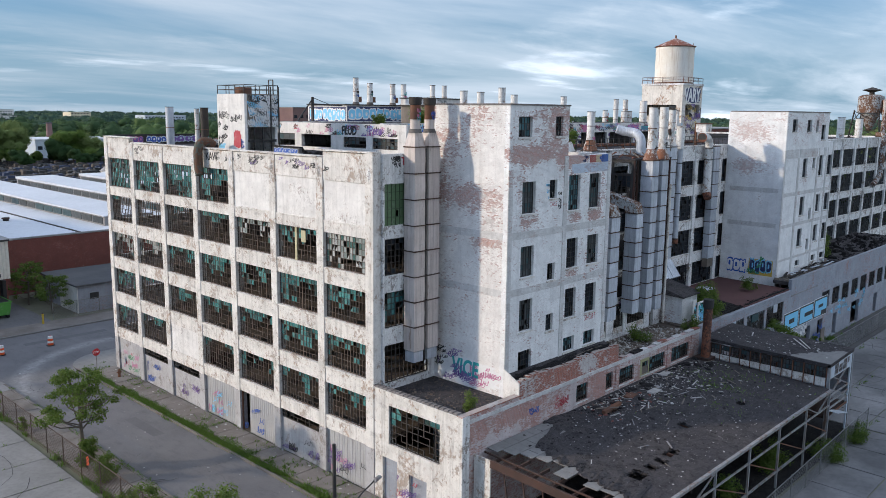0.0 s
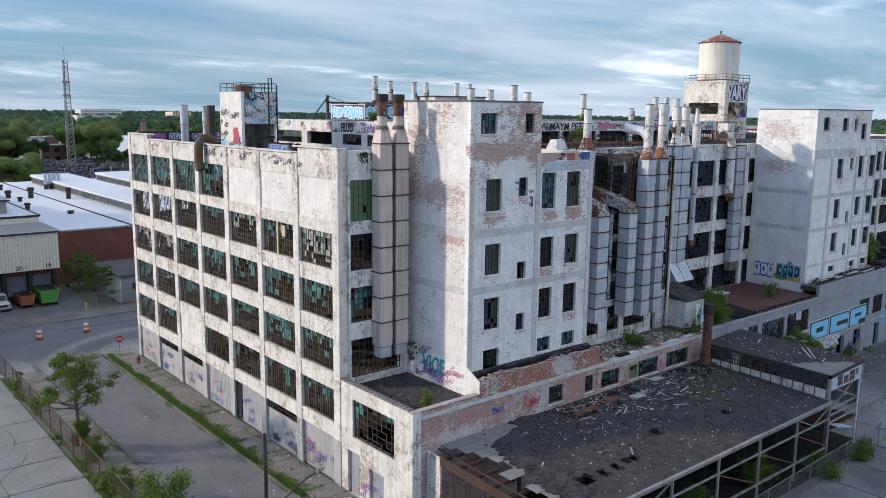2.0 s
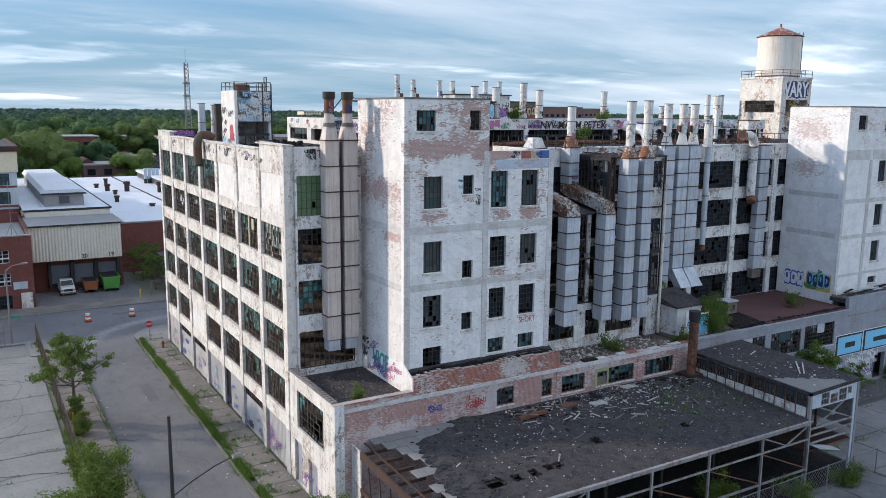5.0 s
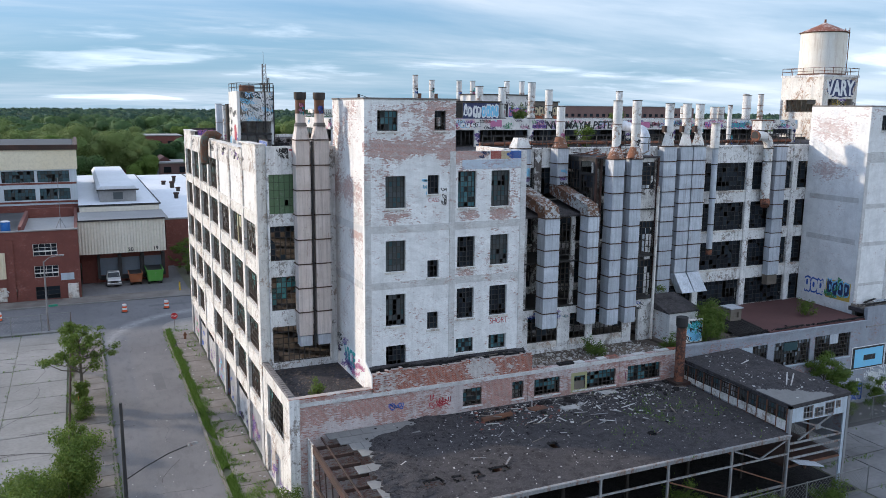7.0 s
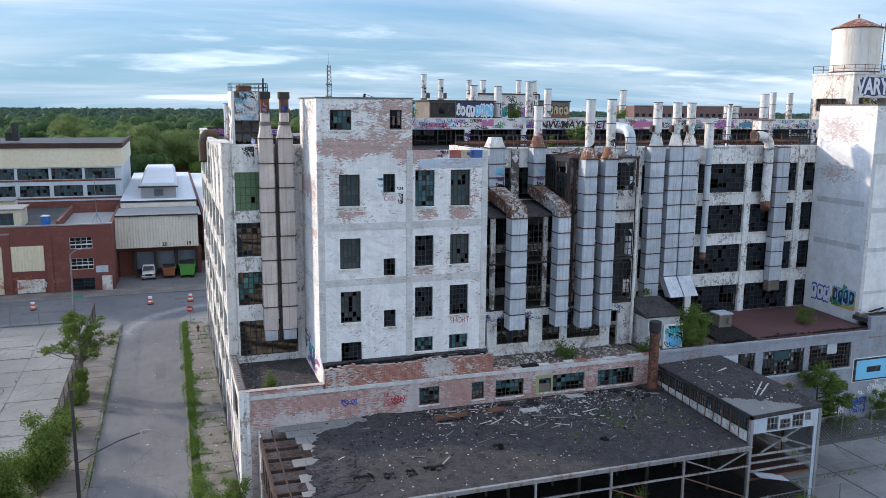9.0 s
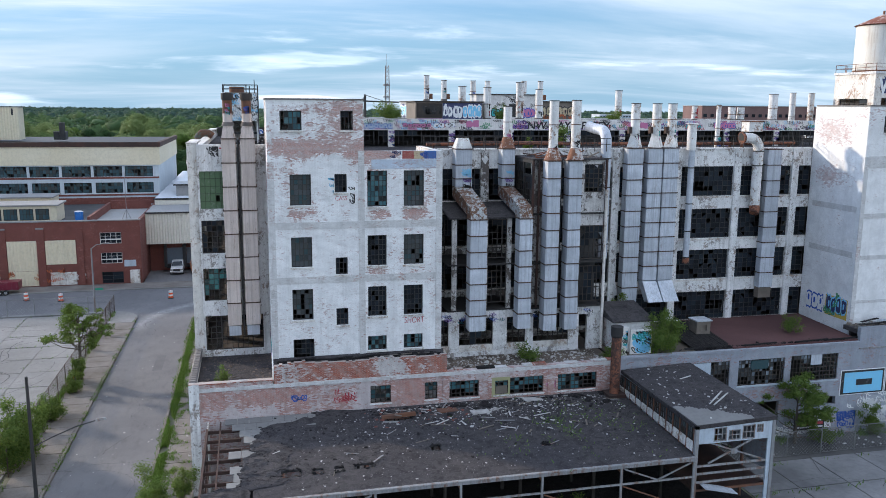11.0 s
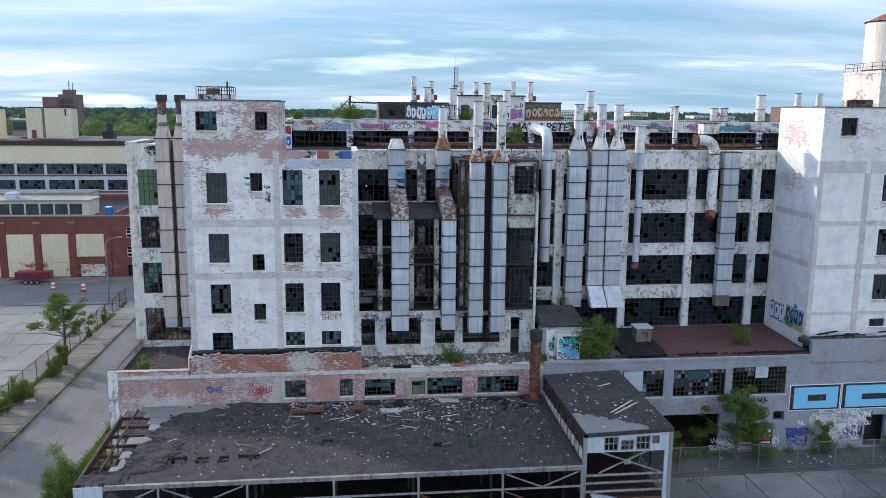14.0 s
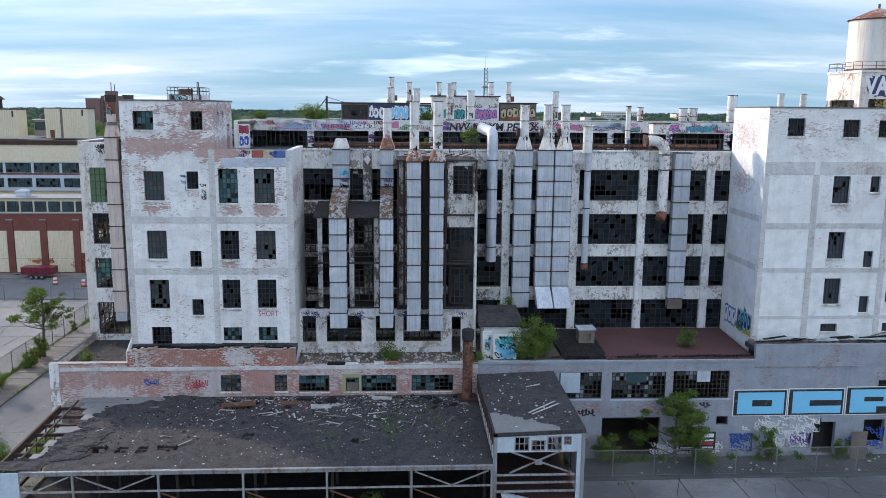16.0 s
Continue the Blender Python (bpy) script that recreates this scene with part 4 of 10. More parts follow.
# south return wall beside the tower, and the long south face
RET = [(34.45, 38.6, SILL[k], TOP[k]) for k in (1, 2, 3, 4)]
part("wall", wall_cells(Shape(), "y", YS, YS + 0.45, XW + 0.62, 39.1, 7.0, 22.85, [(a, 36.6, z0, z1) if k > 0 else (a, b, z0 - 0.25, z1) for k, (a, b, z0, z1) in enumerate(RET)]), BACK_CONCRETE, factory)
for k, (a, b, z0, z1) in enumerate(RET):
    if k == 3:
        part("green_boarding", wall_cells(Shape(), "y", YS + 0.15, YS + 0.2, a, 36.6, z0, z1, [(a + 1.1, a + 1.35, z0 + 0.5, z0 + 0.95)]), GREEN_PANEL, factory, "green painted board infill")
        g = Shape()
        gu = [a] + [v for j in range(1, 6) for v in (a + j * 0.36 - 0.02, a + j * 0.36 + 0.02)] + [36.6]
        gz = [z0] + [v for j in range(1, 5) for v in (z0 + j * 0.54 - 0.02, z0 + j * 0.54 + 0.02)] + [z1]
        lattice(g, "y", YS + 0.11, YS + 0.15, gu, gz, [[i % 2 == 1 or j % 2 == 1 for j in range(len(gz) - 1)] for i in range(len(gu) - 1)])
        part("window_grid", g, GREEN_GRID, factory)
    elif k == 0:
        window(factory, "y", YS + 0.15, a, b, z0 - 0.25, z1, 11, 6, 0.1, NIGHT, ruin=0.05)
    else:
        window(factory, "y", YS + 0.15, a, 36.6, z0, z1, 6, 6, 0.55, TEAL if k == 1 else NIGHT)

YL = 38.55                                   # long south face, piers 0.12 proud
PIERS = [55.8 + 5.55 * i for i in range(6)]
FAR_PIERS = [100.2 + 5.55 * i for i in range(9)]
WIN_Z = ((7.75, 10.22), (11.33, 13.85), (14.85, 17.35), (18.43, 20.92))
for run, lo, hi in ((PIERS, 50.75, 85.12), (FAR_PIERS, 99.62, 150.0)):
    us = [lo, *run, hi]
    for u in run:
        part("pier", Shape().on("y", YL - 0.12, YL + 0.5, u - 0.33, u + 0.33, 4.0, 22.4), GRIMY if u < 65 else BACK_CONCRETE, factory, bevel=0.03)
        d, c = Shape(), Vector((u, YL - 0.13, 21.65))
        d.add([c + Vector((0, 0, 0.4)), c + Vector((0.28, 0, 0)), c + Vector((0, 0, -0.4)), c + Vector((-0.28, 0, 0)), c + Vector((0, -0.08, 0))], [(0, 3, 4), (3, 2, 4), (2, 1, 4), (1, 0, 4)])
        part("diamond_ornament", d, BACK_CONCRETE, factory)
    for n, (a, b) in enumerate(zip(us, us[1:])):
        a, b = a + (0.33 if n > 0 else 0.0), b - (0.33 if n < len(us) - 2 else 0.0)
        for z0, z1 in [(4.0, WIN_Z[0][0])] + [(p[1], q[0]) for p, q in zip(WIN_Z, WIN_Z[1:])] + [(WIN_Z[3][1], 22.35)]:
            part("spandrel", Shape().on("y", YL, YL + 0.4, a, b, z0, z1), GRIMY if a < 65 and z1 < 22 else BACK_CONCRETE, factory)
        for z0, z1 in WIN_Z:
            part("sill", Shape().on("y", YL - 0.06, YL, a, b, z0 - 0.16, z0 - 0.02), CONCRETE, factory)
            window(factory, "y", YL + 0.16, a, b, z0, z1, max(2, int((b - a) / 0.42)), 6, 0.86 if b > 72 else 0.6, NIGHT, ruin=0.06, bars=0.03, steel=BLACK_IRON)
part("coping", Shape().box(50.75, YL - 0.1, 22.36, 85.12, YL + 0.5, 22.46), BACK_CONCRETE, factory)
part("coping", Shape().box(99.62, YL - 0.1, 22.36, 150.0, YL + 0.5, 22.46), BACK_CONCRETE, factory)

# north face, far walls and inside
def open_wall(axis, c0, c1, u0, u1, pitch, material):
    n = int((u1 - u0) / pitch)
    step, holes = (u1 - u0) / n, []
    for i in range(n):
        for k in range(5):
            holes.append((u0 + i * step + 0.4, u0 + (i + 1) * step - 0.4, SILL[k], TOP[k]))
    return part("wall", wall_cells(Shape(), axis, c0, c1, u0, u1, -0.2, 22.4, holes), material, factory)


open_wall("y", YN - 0.45, YN, XW + 0.62, 150, 5.5, BACK_CONCRETE)
# Unseen court walls, guessed; their window gaps let sky light into the rooms
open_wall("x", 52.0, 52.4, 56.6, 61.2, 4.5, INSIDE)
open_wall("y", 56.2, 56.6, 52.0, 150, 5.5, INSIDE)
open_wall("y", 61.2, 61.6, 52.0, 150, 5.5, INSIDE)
open_wall("x", 149.6, 150.0, YS + 0.5, YN - 0.45, 5.5, BACK_CONCRETE)
for k, z in enumerate(LEVEL + [ROOF]):
    mat = FLOOR_DIRT if k < 5 else TAR
    for x0, y0, x1, y1 in ((XW + 0.45, YS + 0.45, 50.7, YN - 0.45), (50.7, YL + 0.4, 149.6, 56.2), (50.7, 61.6, 149.6, YN - 0.45)):
        part("roof" if k == 5 else "floor_slab", Shape().box(x0, y0, z - 0.28, x1, y1, z), mat, factory)
part("floor_slab", Shape().box(XW + 0.2, YS, -0.2, 149.6, YN - 0.45, 0.06), FLOOR_DIRT, factory)
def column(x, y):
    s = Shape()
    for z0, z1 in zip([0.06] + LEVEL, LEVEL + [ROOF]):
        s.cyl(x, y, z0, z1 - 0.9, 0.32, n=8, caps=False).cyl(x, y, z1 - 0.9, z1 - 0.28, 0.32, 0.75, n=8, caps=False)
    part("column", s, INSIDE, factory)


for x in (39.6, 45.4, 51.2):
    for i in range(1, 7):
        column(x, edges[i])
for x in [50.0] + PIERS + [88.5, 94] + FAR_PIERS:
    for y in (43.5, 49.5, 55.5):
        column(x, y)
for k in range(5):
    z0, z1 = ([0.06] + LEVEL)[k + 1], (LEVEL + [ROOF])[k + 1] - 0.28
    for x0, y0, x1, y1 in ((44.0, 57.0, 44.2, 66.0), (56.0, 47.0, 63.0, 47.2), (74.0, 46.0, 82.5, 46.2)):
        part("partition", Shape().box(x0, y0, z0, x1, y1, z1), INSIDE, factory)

# stair and lift towers on the south face
TW1 = [(39.96, 41.36, 24.04, 25.31), (43.88, 44.70, 24.06, 25.33), (40.50, 41.88, 19.12, 21.18), (43.43, 44.25, 19.94, 21.18), (45.61, 46.97, 18.95, 21.38), (48.10, 49.52, 18.95, 21.38),
       (40.50, 41.88, 14.96, 17.0), (43.43, 44.25, 14.37, 15.55), (45.61, 46.92, 14.9, 17.0), (48.10, 49.50, 14.9, 17.0), (40.50, 41.88, 11.32, 13.45), (43.43, 44.25, 10.82, 12.02),
       (45.61, 46.90, 11.33, 13.45), (48.10, 49.46, 11.33, 13.45), (40.50, 41.90, 8.2, 9.98), (45.58, 46.90, 8.9, 9.93), (48.10, 49.46, 8.9, 9.93)]
TW2 = [(86.6, 87.9, 23.9, 25.2), (90.77, 92.05, 23.86, 25.14), (93.45, 94.15, 23.85, 25.1), (95.2, 96.4, 22.95, 24.6),
       (90.4, 91.7, 18.97, 21.0), (93.25, 94.0, 19.82, 21.0), (95.25, 96.5, 18.9, 21.2), (97.95, 99.4, 18.9, 21.2), (90.4, 91.7, 14.78, 16.82), (93.25, 94.0, 14.12, 15.37), (95.25, 96.5, 14.8, 16.8), (97.95, 99.4, 14.8, 16.8),
       (90.4, 91.7, 11.28, 13.28), (93.25, 94.0, 10.6, 11.9), (95.25, 96.5, 11.4, 13.3), (97.95, 99.4, 11.35, 13.3), (90.4, 91.7, 9.1, 9.76), (95.25, 96.5, 9.1, 9.8), (97.95, 99.4, 9.1, 9.8)]


def stair_tower(left, split, right, yf, top, holes, face, side, pilasters, bands, glass_of, single):
    """A white stair tower: full height up to split, one storey lower from there to right."""
    part("wall", wall_cells(Shape(), "y", yf, yf + 0.4, left, split, -0.2, top, holes), face, factory)
    part("wall", wall_cells(Shape(), "y", yf, yf + 0.4, split, right, -0.2, 22.7, holes), face, factory)
    part("wall", Shape().box(left, yf + 0.4, -0.2, left + 0.4, YL if left > 60 else YS, top), side, factory)
    part("wall", Shape().box(right - 0.4, yf + 0.4, -0.2, right, YL, 22.7), side, factory)
    part("wall", wall_cells(Shape(), "x", split - 0.4, split, yf + 0.4, 38.2, 22.2, top, [(33.2, 33.9, 24.3, 25.3), (34.6, 35.3, 24.3, 25.3), (36.2, 37.1, 22.3, 24.4)]), WHITE_BRICK, factory)
    part("wall", Shape().box(left + (0.4 if left > 60 else 0), YS + 0.003, 22.0, split - 0.4, YS + 0.4, top), WHITE_BRICK, factory)
    part("roof", Shape().box(left + 0.4, yf + 0.4, top - 0.5, split - 0.4, YS, top - 0.25), ROOF_TAR, factory)
    part("roof", Shape().box(split, yf + 0.4, 21.9, right - 0.4, YS, 22.15), TAR, factory)
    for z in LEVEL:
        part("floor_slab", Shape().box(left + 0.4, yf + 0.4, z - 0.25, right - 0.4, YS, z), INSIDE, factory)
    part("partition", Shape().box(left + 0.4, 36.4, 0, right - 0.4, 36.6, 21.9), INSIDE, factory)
    part("coping", Shape().box(left - 0.06, yf - 0.06, top, split + 0.06, yf + 0.45, top + 0.1).box(left - 0.06, yf + 0.45, top, left + 0.45, YS + 0.4, top + 0.1).box(split - 0.45, yf + 0.45, top, split + 0.06, YS + 0.4, top + 0.1), COPING_DARK, factory)
    for a, b, z in pilasters:
        part("pilaster", Shape().box(a, yf - 0.04, 8.3, b, yf - 0.002, z), STREAKED, factory)
    edges_ = sorted(pilasters)
    for z in (17.75, 14.05):
        part("string_course", Shape().box(left - 0.02, yf + 0.4, z - 0.22, left - 0.003, YS - 0.02, z + 0.25), STREAKED, factory)
    for z0, z1 in bands:
        for (_, a, _), (b, _, _) in zip(edges_, edges_[1:]):
            clear = [(a, b)]
            for p, q, c, d in holes:
                if c < z1 and d > z0:
                    clear = [r for u, v in clear for r in ((u, min(v, p - 0.05)), (max(u, q + 0.05), v)) if r[1] - r[0] > 0.05]
            for u, v in clear:
                part("string_course", Shape().box(u, yf - 0.03, z0, v, yf - 0.002, z1), STREAKED, factory)
    for n, (a, b, c, d) in enumerate(holes):
        nu = 5 if b - a > 1 else 3
        window(factory, "y", yf + 0.2, a, b, c, d, nu, max(3, int((d - c) / 0.34)), glass_of(n)[1], glass_of(n)[0], single=single, steel=BLACK_IRON, bars=0.035)
        part("sill", Shape().box(a - 0.08, yf - 0.1, c - 0.12, b + 0.08, yf - 0.005, c - 0.01), CONCRETE, factory)


stair_tower(39.1, 45.4, 50.75, 31.65, 26.0, TW1, WHITE_BRICK, TOWER_SIDE, ((39.06, 39.5, 22.0), (45.0, 45.42, 22.7), (50.35, 50.78, 22.7)), ((17.53, 18.0), (13.83, 14.3)),
            lambda n: (DEEP_TEAL if n in (0, 4, 15, 16) else SLATE_GLASS if n in (2, 5, 6, 9, 10) else NIGHT, (0.97 if n == 2 else 0.80) if n not in (1, 14) else 0.3), True)
stair_tower(85.15, 97.45, 99.6, 32.32, 25.93, TW2, TOWER_TWO, TOWER_TWO, ((85.11, 85.5, 22.0), (88.85, 89.3, 21.1), (94.5, 94.95, 21.1), (97.3, 97.75, 21.1), (99.3, 99.64, 22.7)), ((21.12, 22.05), (17.1, 17.5), (13.75, 14.1), (10.15, 10.4)),
            lambda n: (NIGHT if n < 4 else NAVY_GLASS, 0.45 if n < 4 else 0.84), False)

# low annex at the south-west corner
YA = 30.35
part("wall", wall_cells(Shape(), "x", XW, XW + 0.4, YA, 38.2, -0.2, 7.65, [(32.2, 36.8, 4.1, 6.75), (36.0, 37.4, 0.05, 3.1), (33.3, 34.9, 0.05, 2.6)]), CONCRETE, factory)
window(factory, "x", XW + 0.15, 32.2, 36.8, 4.1, 6.75, 9, 6, 0.12, TEAL, ruin=0.1)
part("door", Shape().on("x", XW + 0.2, XW + 0.26, 36.0, 37.4, 0.05, 3.1), GREY_BRICK, factory, "grey steel door in the annex")
part("door", Shape().on("x", XW + 0.2, XW + 0.26, 33.3, 34.9, 0.05, 2.6), GREY_BRICK, factory, "grey boarded door in the annex")
AX = [(45.54, 46.96, 5.51, 6.76), (49.35, 50.25, 5.51, 6.75), (50.95, 53.26, 5.45, 6.68), (54.39, 55.44, 5.45, 6.62), (55.56, 58.09, 5.4, 6.66), (59.19, 62.22, 5.42, 6.65)]
part("wall", wall_cells(Shape(), "y", YA, YA + 0.35, XW + 0.4, 39.1, -0.2, 7.65), ANNEX_BRICK, factory)
part("wall", wall_cells(Shape(), "y", YA, YA + 0.35, 39.1, 50.9, -0.2, 7.28, AX), ANNEX_BRICK, factory)
part("wall", Shape().box(39.1, YA, 7.28, 50.9, YA + 0.35, 8.55), RAW_BRICK, factory, "bare orange brick upper wall")
part("wall", wall_cells(Shape(), "y", YA, YA + 0.35, 50.9, 64.0, -0.2, 7.45, AX), ANNEX_BRICK, factory)
part("string_course", Shape().box(34.31, YA - 0.06, 7.15, 64.0, YA - 0.003, 7.4), STREAKED, factory)
rbk = random.Random(88)
brick_data = bpy.data.meshes.new("brick")
bshape = Shape().box(-0.105, -0.16, 0.0, 0.105, 0.16, 0.068)
brick_data.from_pydata(bshape.v, [], bshape.f)
brick_data.materials.append(RAW_BRICK)
for i in range(54):
    x = 39.25 + i * 0.216
    for k in range(max(0, round(1.4 + 2.2 * noise.noise(Vector((x * 0.55, 2.0, 0))) + rbk.gauss(0, 0.5)))):
        ob = new("brick", brick_data)
        ob.parent = factory
        ob.location = Vector((x + (0.1 if k % 2 else 0), YA + 0.18, 8.552 + 0.075 * k)) - base_of(factory)
        ob.rotation_euler = (0, 0, rbk.gauss(0, 0.05))
for i in range(30):
    a, l = rbk.gauss(0, 0.3), rbk.uniform(0.8, 2.8)
    c, q = math.cos(a) * l / 2, math.sin(a) * l / 6
    x, y = rbk.uniform(39.2 + l / 2, 50.8 - l / 2), rbk.uniform(30.95, 31.35)
    z = 8.2 + 0.5 * (y - 30.7)
    part("charred_board", Shape().bar((x - c, y - q, z + 0.1 + 0.12 * rbk.random()), (x + c, y + q, z + 0.1 + 0.22 * rbk.random()), rbk.uniform(0.08, 0.22), 0.05), rbk.choice((CHAR, CHAR, TIMBER, CHAR)), factory)
part("pilaster", Shape().box(33.66, YA - 0.06, -0.2, 34.3, YA - 0.004, 7.7), BACK_CONCRETE, factory)
for u in (50.6, 58.4, 62.5):
    part("pilaster", Shape().box(u, YA - 0.05, 4.9, u + 0.5, YA - 0.005, 7.12), ANNEX_BRICK, factory)
for n, (a, b, c, d) in enumerate(AX):
    window(factory, "y", YA + 0.12, a, b, c, d, max(3, int((b - a) / 0.32)), 4, 0.62, DEEP_TEAL, single=True)
    part("sill", Shape().box(a - 0.06, YA - 0.05, c - 0.1, b + 0.06, YA - 0.002, c - 0.01), BACK_CONCRETE, factory)
OLIVE = painted("olive_yellow_paint", (0.34, 0.33, 0.17))
part("window_surround", wall_cells(Shape(), "y", YA - 0.02, YA - 0.004, 54.2, 55.55, 5.3, 6.75, [(54.45, 55.4, 5.5, 6.5)]), OLIVE, factory, "flaking yellow-green surround")
part("board", Shape().box(54.5, YA + 0.05, 5.5, 55.35, YA + 0.1, 6.1), TIMBER, factory, "grey board in the opening")
part("roof", Shape().box(XW + 0.4, YA + 0.35, 6.95, 39.1, YS, 7.2), TAR, factory)
part("coping", Shape().box(XW - 0.04, YA + 0.4, 7.65, XW + 0.44, 38.2, 7.72), STREAKED, factory)
for i in range(20):
    y0 = YA + 0.42 + i * 0.388
    part("coping_tile", Shape().hexa([(XW - 0.06, y0, 7.72), (XW + 0.46, y0, 7.72), (XW + 0.46, y0 + 0.36, 7.72), (XW - 0.06, y0 + 0.36, 7.72)], [(XW + 0.04, y0 + 0.03, 7.83), (XW + 0.36, y0 + 0.03, 7.83), (XW + 0.36, y0 + 0.33, 7.81), (XW + 0.04, y0 + 0.33, 7.81)]), COPING_DARK, factory)
part("coping", Shape().box(XW - 0.04, YA - 0.04, 7.65, 39.1, YA + 0.4, 7.73), RAW_BRICK, factory, "worn brick coping")
part("roof", Shape().hexa([(39.1, YA + 0.35, 7.9), (50.9, YA + 0.35, 7.9), (50.9, 31.65, 8.3), (39.1, 31.65, 8.3)], [(39.1, YA + 0.35, 8.15), (50.9, YA + 0.35, 8.15), (50.9, 31.65, 8.75), (39.1, 31.65, 8.75)]), TAR, factory, "collapsed black lean-to roof")
part("roof", Shape().box(50.9, YA + 0.35, 6.9, 64.0, YL, 7.15), FLOOR_DIRT, factory)
x = 50.95
while x < 63.6:
    w = rbk.uniform(0.4, 1.6)
    if rbk.random() < 0.8:
        part("coping_stone", Shape().box(x, YA - 0.04, 7.455, min(x + w, 64.0) - 0.03, YA + 0.4, 7.5 + 0.09 * rbk.random()), rbk.choice((STREAKED, STREAKED, RAW_BRICK, CHAR)), factory)
    x += w
part("wing_wall", Shape().hexa([(39.02, YA, 7.0), (39.1, YA, 7.0), (39.1, 31.65, 7.0), (39.02, 31.65, 7.0)], [(39.02, YA, 8.5), (39.1, YA, 8.5), (39.1, 31.65, 9.2), (39.02, 31.65, 9.2)]), PANEL, factory)

# projecting enclosures between the towers
low = [(50.95, 51.98, 7.5, 10.05), (52.78, 55.42, 7.5, 10.05), (56.51, 58.0, 7.5, 10.05), (58.62, 61.49, 7.5, 10.15), (62.34, 63.03, 7.15, 9.95)]
part("wall", wall_cells(Shape(), "y", 34.3, 34.6, 50.75, 64.2, 7.15, 10.6, low), BACK_CONCRETE, factory)
for a, b, c, d in low[:4]:
    window(factory, "y", 34.42, a, b, c + 0.5, d, max(3, int((b - a) / 0.38)), 4, 0.35, NIGHT)
    part("wall", Shape().on("y", 34.38, 34.52, a, b, c, c + 0.5), CONCRETE, factory)

# ---- on the factory roof ----
MY = 49.15
monitor = thing("roof_monitor", "long white rooftop storey with open windows and graffiti", "penthouse", (44.0, MY, ROOF))
MON = [44.7 + 5.55 * i for i in range(10)]
part("band", Shape().box(44.36, MY, 23.58, 95.2, MY + 0.35, 24.58), PANEL, monitor, "white parapet band with tags")
for u in MON:
    part("pier", Shape().box(max(u - 0.28, 44.36), MY, ROOF, u + 0.28, MY + 0.4, 23.58), PANEL, monitor)
for a, b in zip(MON, MON[1:]):
    window(monitor, "y", MY + 0.2, a + 0.28, b - 0.28, ROOF, 23.58, 12, 3, 0.3, NIGHT, ruin=0.1, steel=BLACK_IRON)
part("west_wall", wall_cells(Shape(), "x", 44.0, 44.35, 46.0, 66.0, ROOF, 24.5, [(47.0, 50.0, ROOF + 0.4, 23.4), (50.8, 53.7, ROOF + 0.4, 23.4), (55.4, 59.6, ROOF + 0.3, 23.5), (60.6, 65.2, ROOF + 0.3, 23.5)]), PANEL, monitor)
part("roof", Shape().box(44.35, 46.0, 24.2, 45.3, MY, 24.4), ROOF_TAR, monitor)
part("south_wall", Shape().box(44.35, 46.0, ROOF, 45.3, 46.3, 24.2), PANEL, monitor)
for a, b in ((47.0, 50.0), (50.8, 53.7)):
    window(monitor, "x", 44.1, a, b, ROOF + 0.4, 23.4, 6, 3, 0.6, SLATE_GLASS)
window(monitor, "x", 44.1, 60.6, 65.2, ROOF + 0.3, 23.5, 5, 2, 0.5, SLATE_GLASS)
part("rear_wall", Shape().box(44.35, 65.7, ROOF, 95.2, 66.0, 24.5), BACK_CONCRETE, monitor)
part("roof", Shape().box(44.35, MY + 0.35, 24.2, 95.2, 65.7, 24.4), TAR, monitor)
part("inner_wall", Shape().box(44.4, MY + 4.0, ROOF, 95.0, MY + 4.2, 24.2), INSIDE, monitor)

def roof_room(name, label, x0, y0, z0, x1, y1, z1, mat, trim=0.12):
    ob = thing(name, label, "roof room", (x0, y0, z0))
    part("shell", Shape().box(x0, y0, z0, x1, y1, z1), mat, ob)
    part("roof_edge", Shape().box(x0 - 0.12, y0 - 0.12, z1, x1 + 0.12, y1 + 0.12, z1 + trim), DARK_STEEL, ob)
    return ob
roof_room("plant_room", "long brown rooftop plant room covered in murals", 52.9, 51.5, 24.4, 59.3, 56.0, 26.05, TIMBER)
roof_room("plant_room", "white rooftop plant room with graffiti", 61.9, 63.0, 24.4, 69.2, 65.6, 26.95, PANEL)
roof_room("plant_room", "low brown rooftop plant room with graffiti", 69.4, 63.6, 24.4, 73.4, 65.6, 26.25, TIMBER)
roof_room("plant_room", "long rooftop plant room with a dark blue mural", 55.6, 67.3, ROOF, 66.0, 74.0, 26.15, PANEL)
PX0, PX1, PY0, PY1, PZ = 35.7, 38.95, 55.75, 59.75, 26.8
stair = thing("lift_penthouse", "white lift penthouse with black graffiti-covered side and roof railing", "penthouse", (PX0, PY0, ROOF))
part("west_wall", Shape().box(PX0, PY0, ROOF, PX0 + 0.25, PY1, PZ), PANEL, stair)
part("south_wall", Shape().box(PX0 + 0.25, PY0, 24.2, PX1, PY0 + 0.25, PZ), TIMBER, stair, "dark wall covered in tags")
part("north_wall", Shape().box(PX0 + 0.25, PY1 - 0.25, ROOF, PX1, PY1, PZ), BACK_CONCRETE, stair)
part("east_wall", Shape().box(PX1 - 0.25, PY0 + 0.25, ROOF, PX1, PY1 - 0.25, PZ), BACK_CONCRETE, stair)
part("roof", Shape().box(PX0 + 0.25, PY0 + 0.25, PZ - 0.3, PX1 - 0.25, PY1 - 0.25, PZ - 0.1), ROOF_TAR, stair)
part("beam", Shape().box(PX0 + 0.25, PY0 + 0.05, 23.0, PX1 - 0.25, PY0 + 0.2, 23.2), BLACK_IRON, stair)
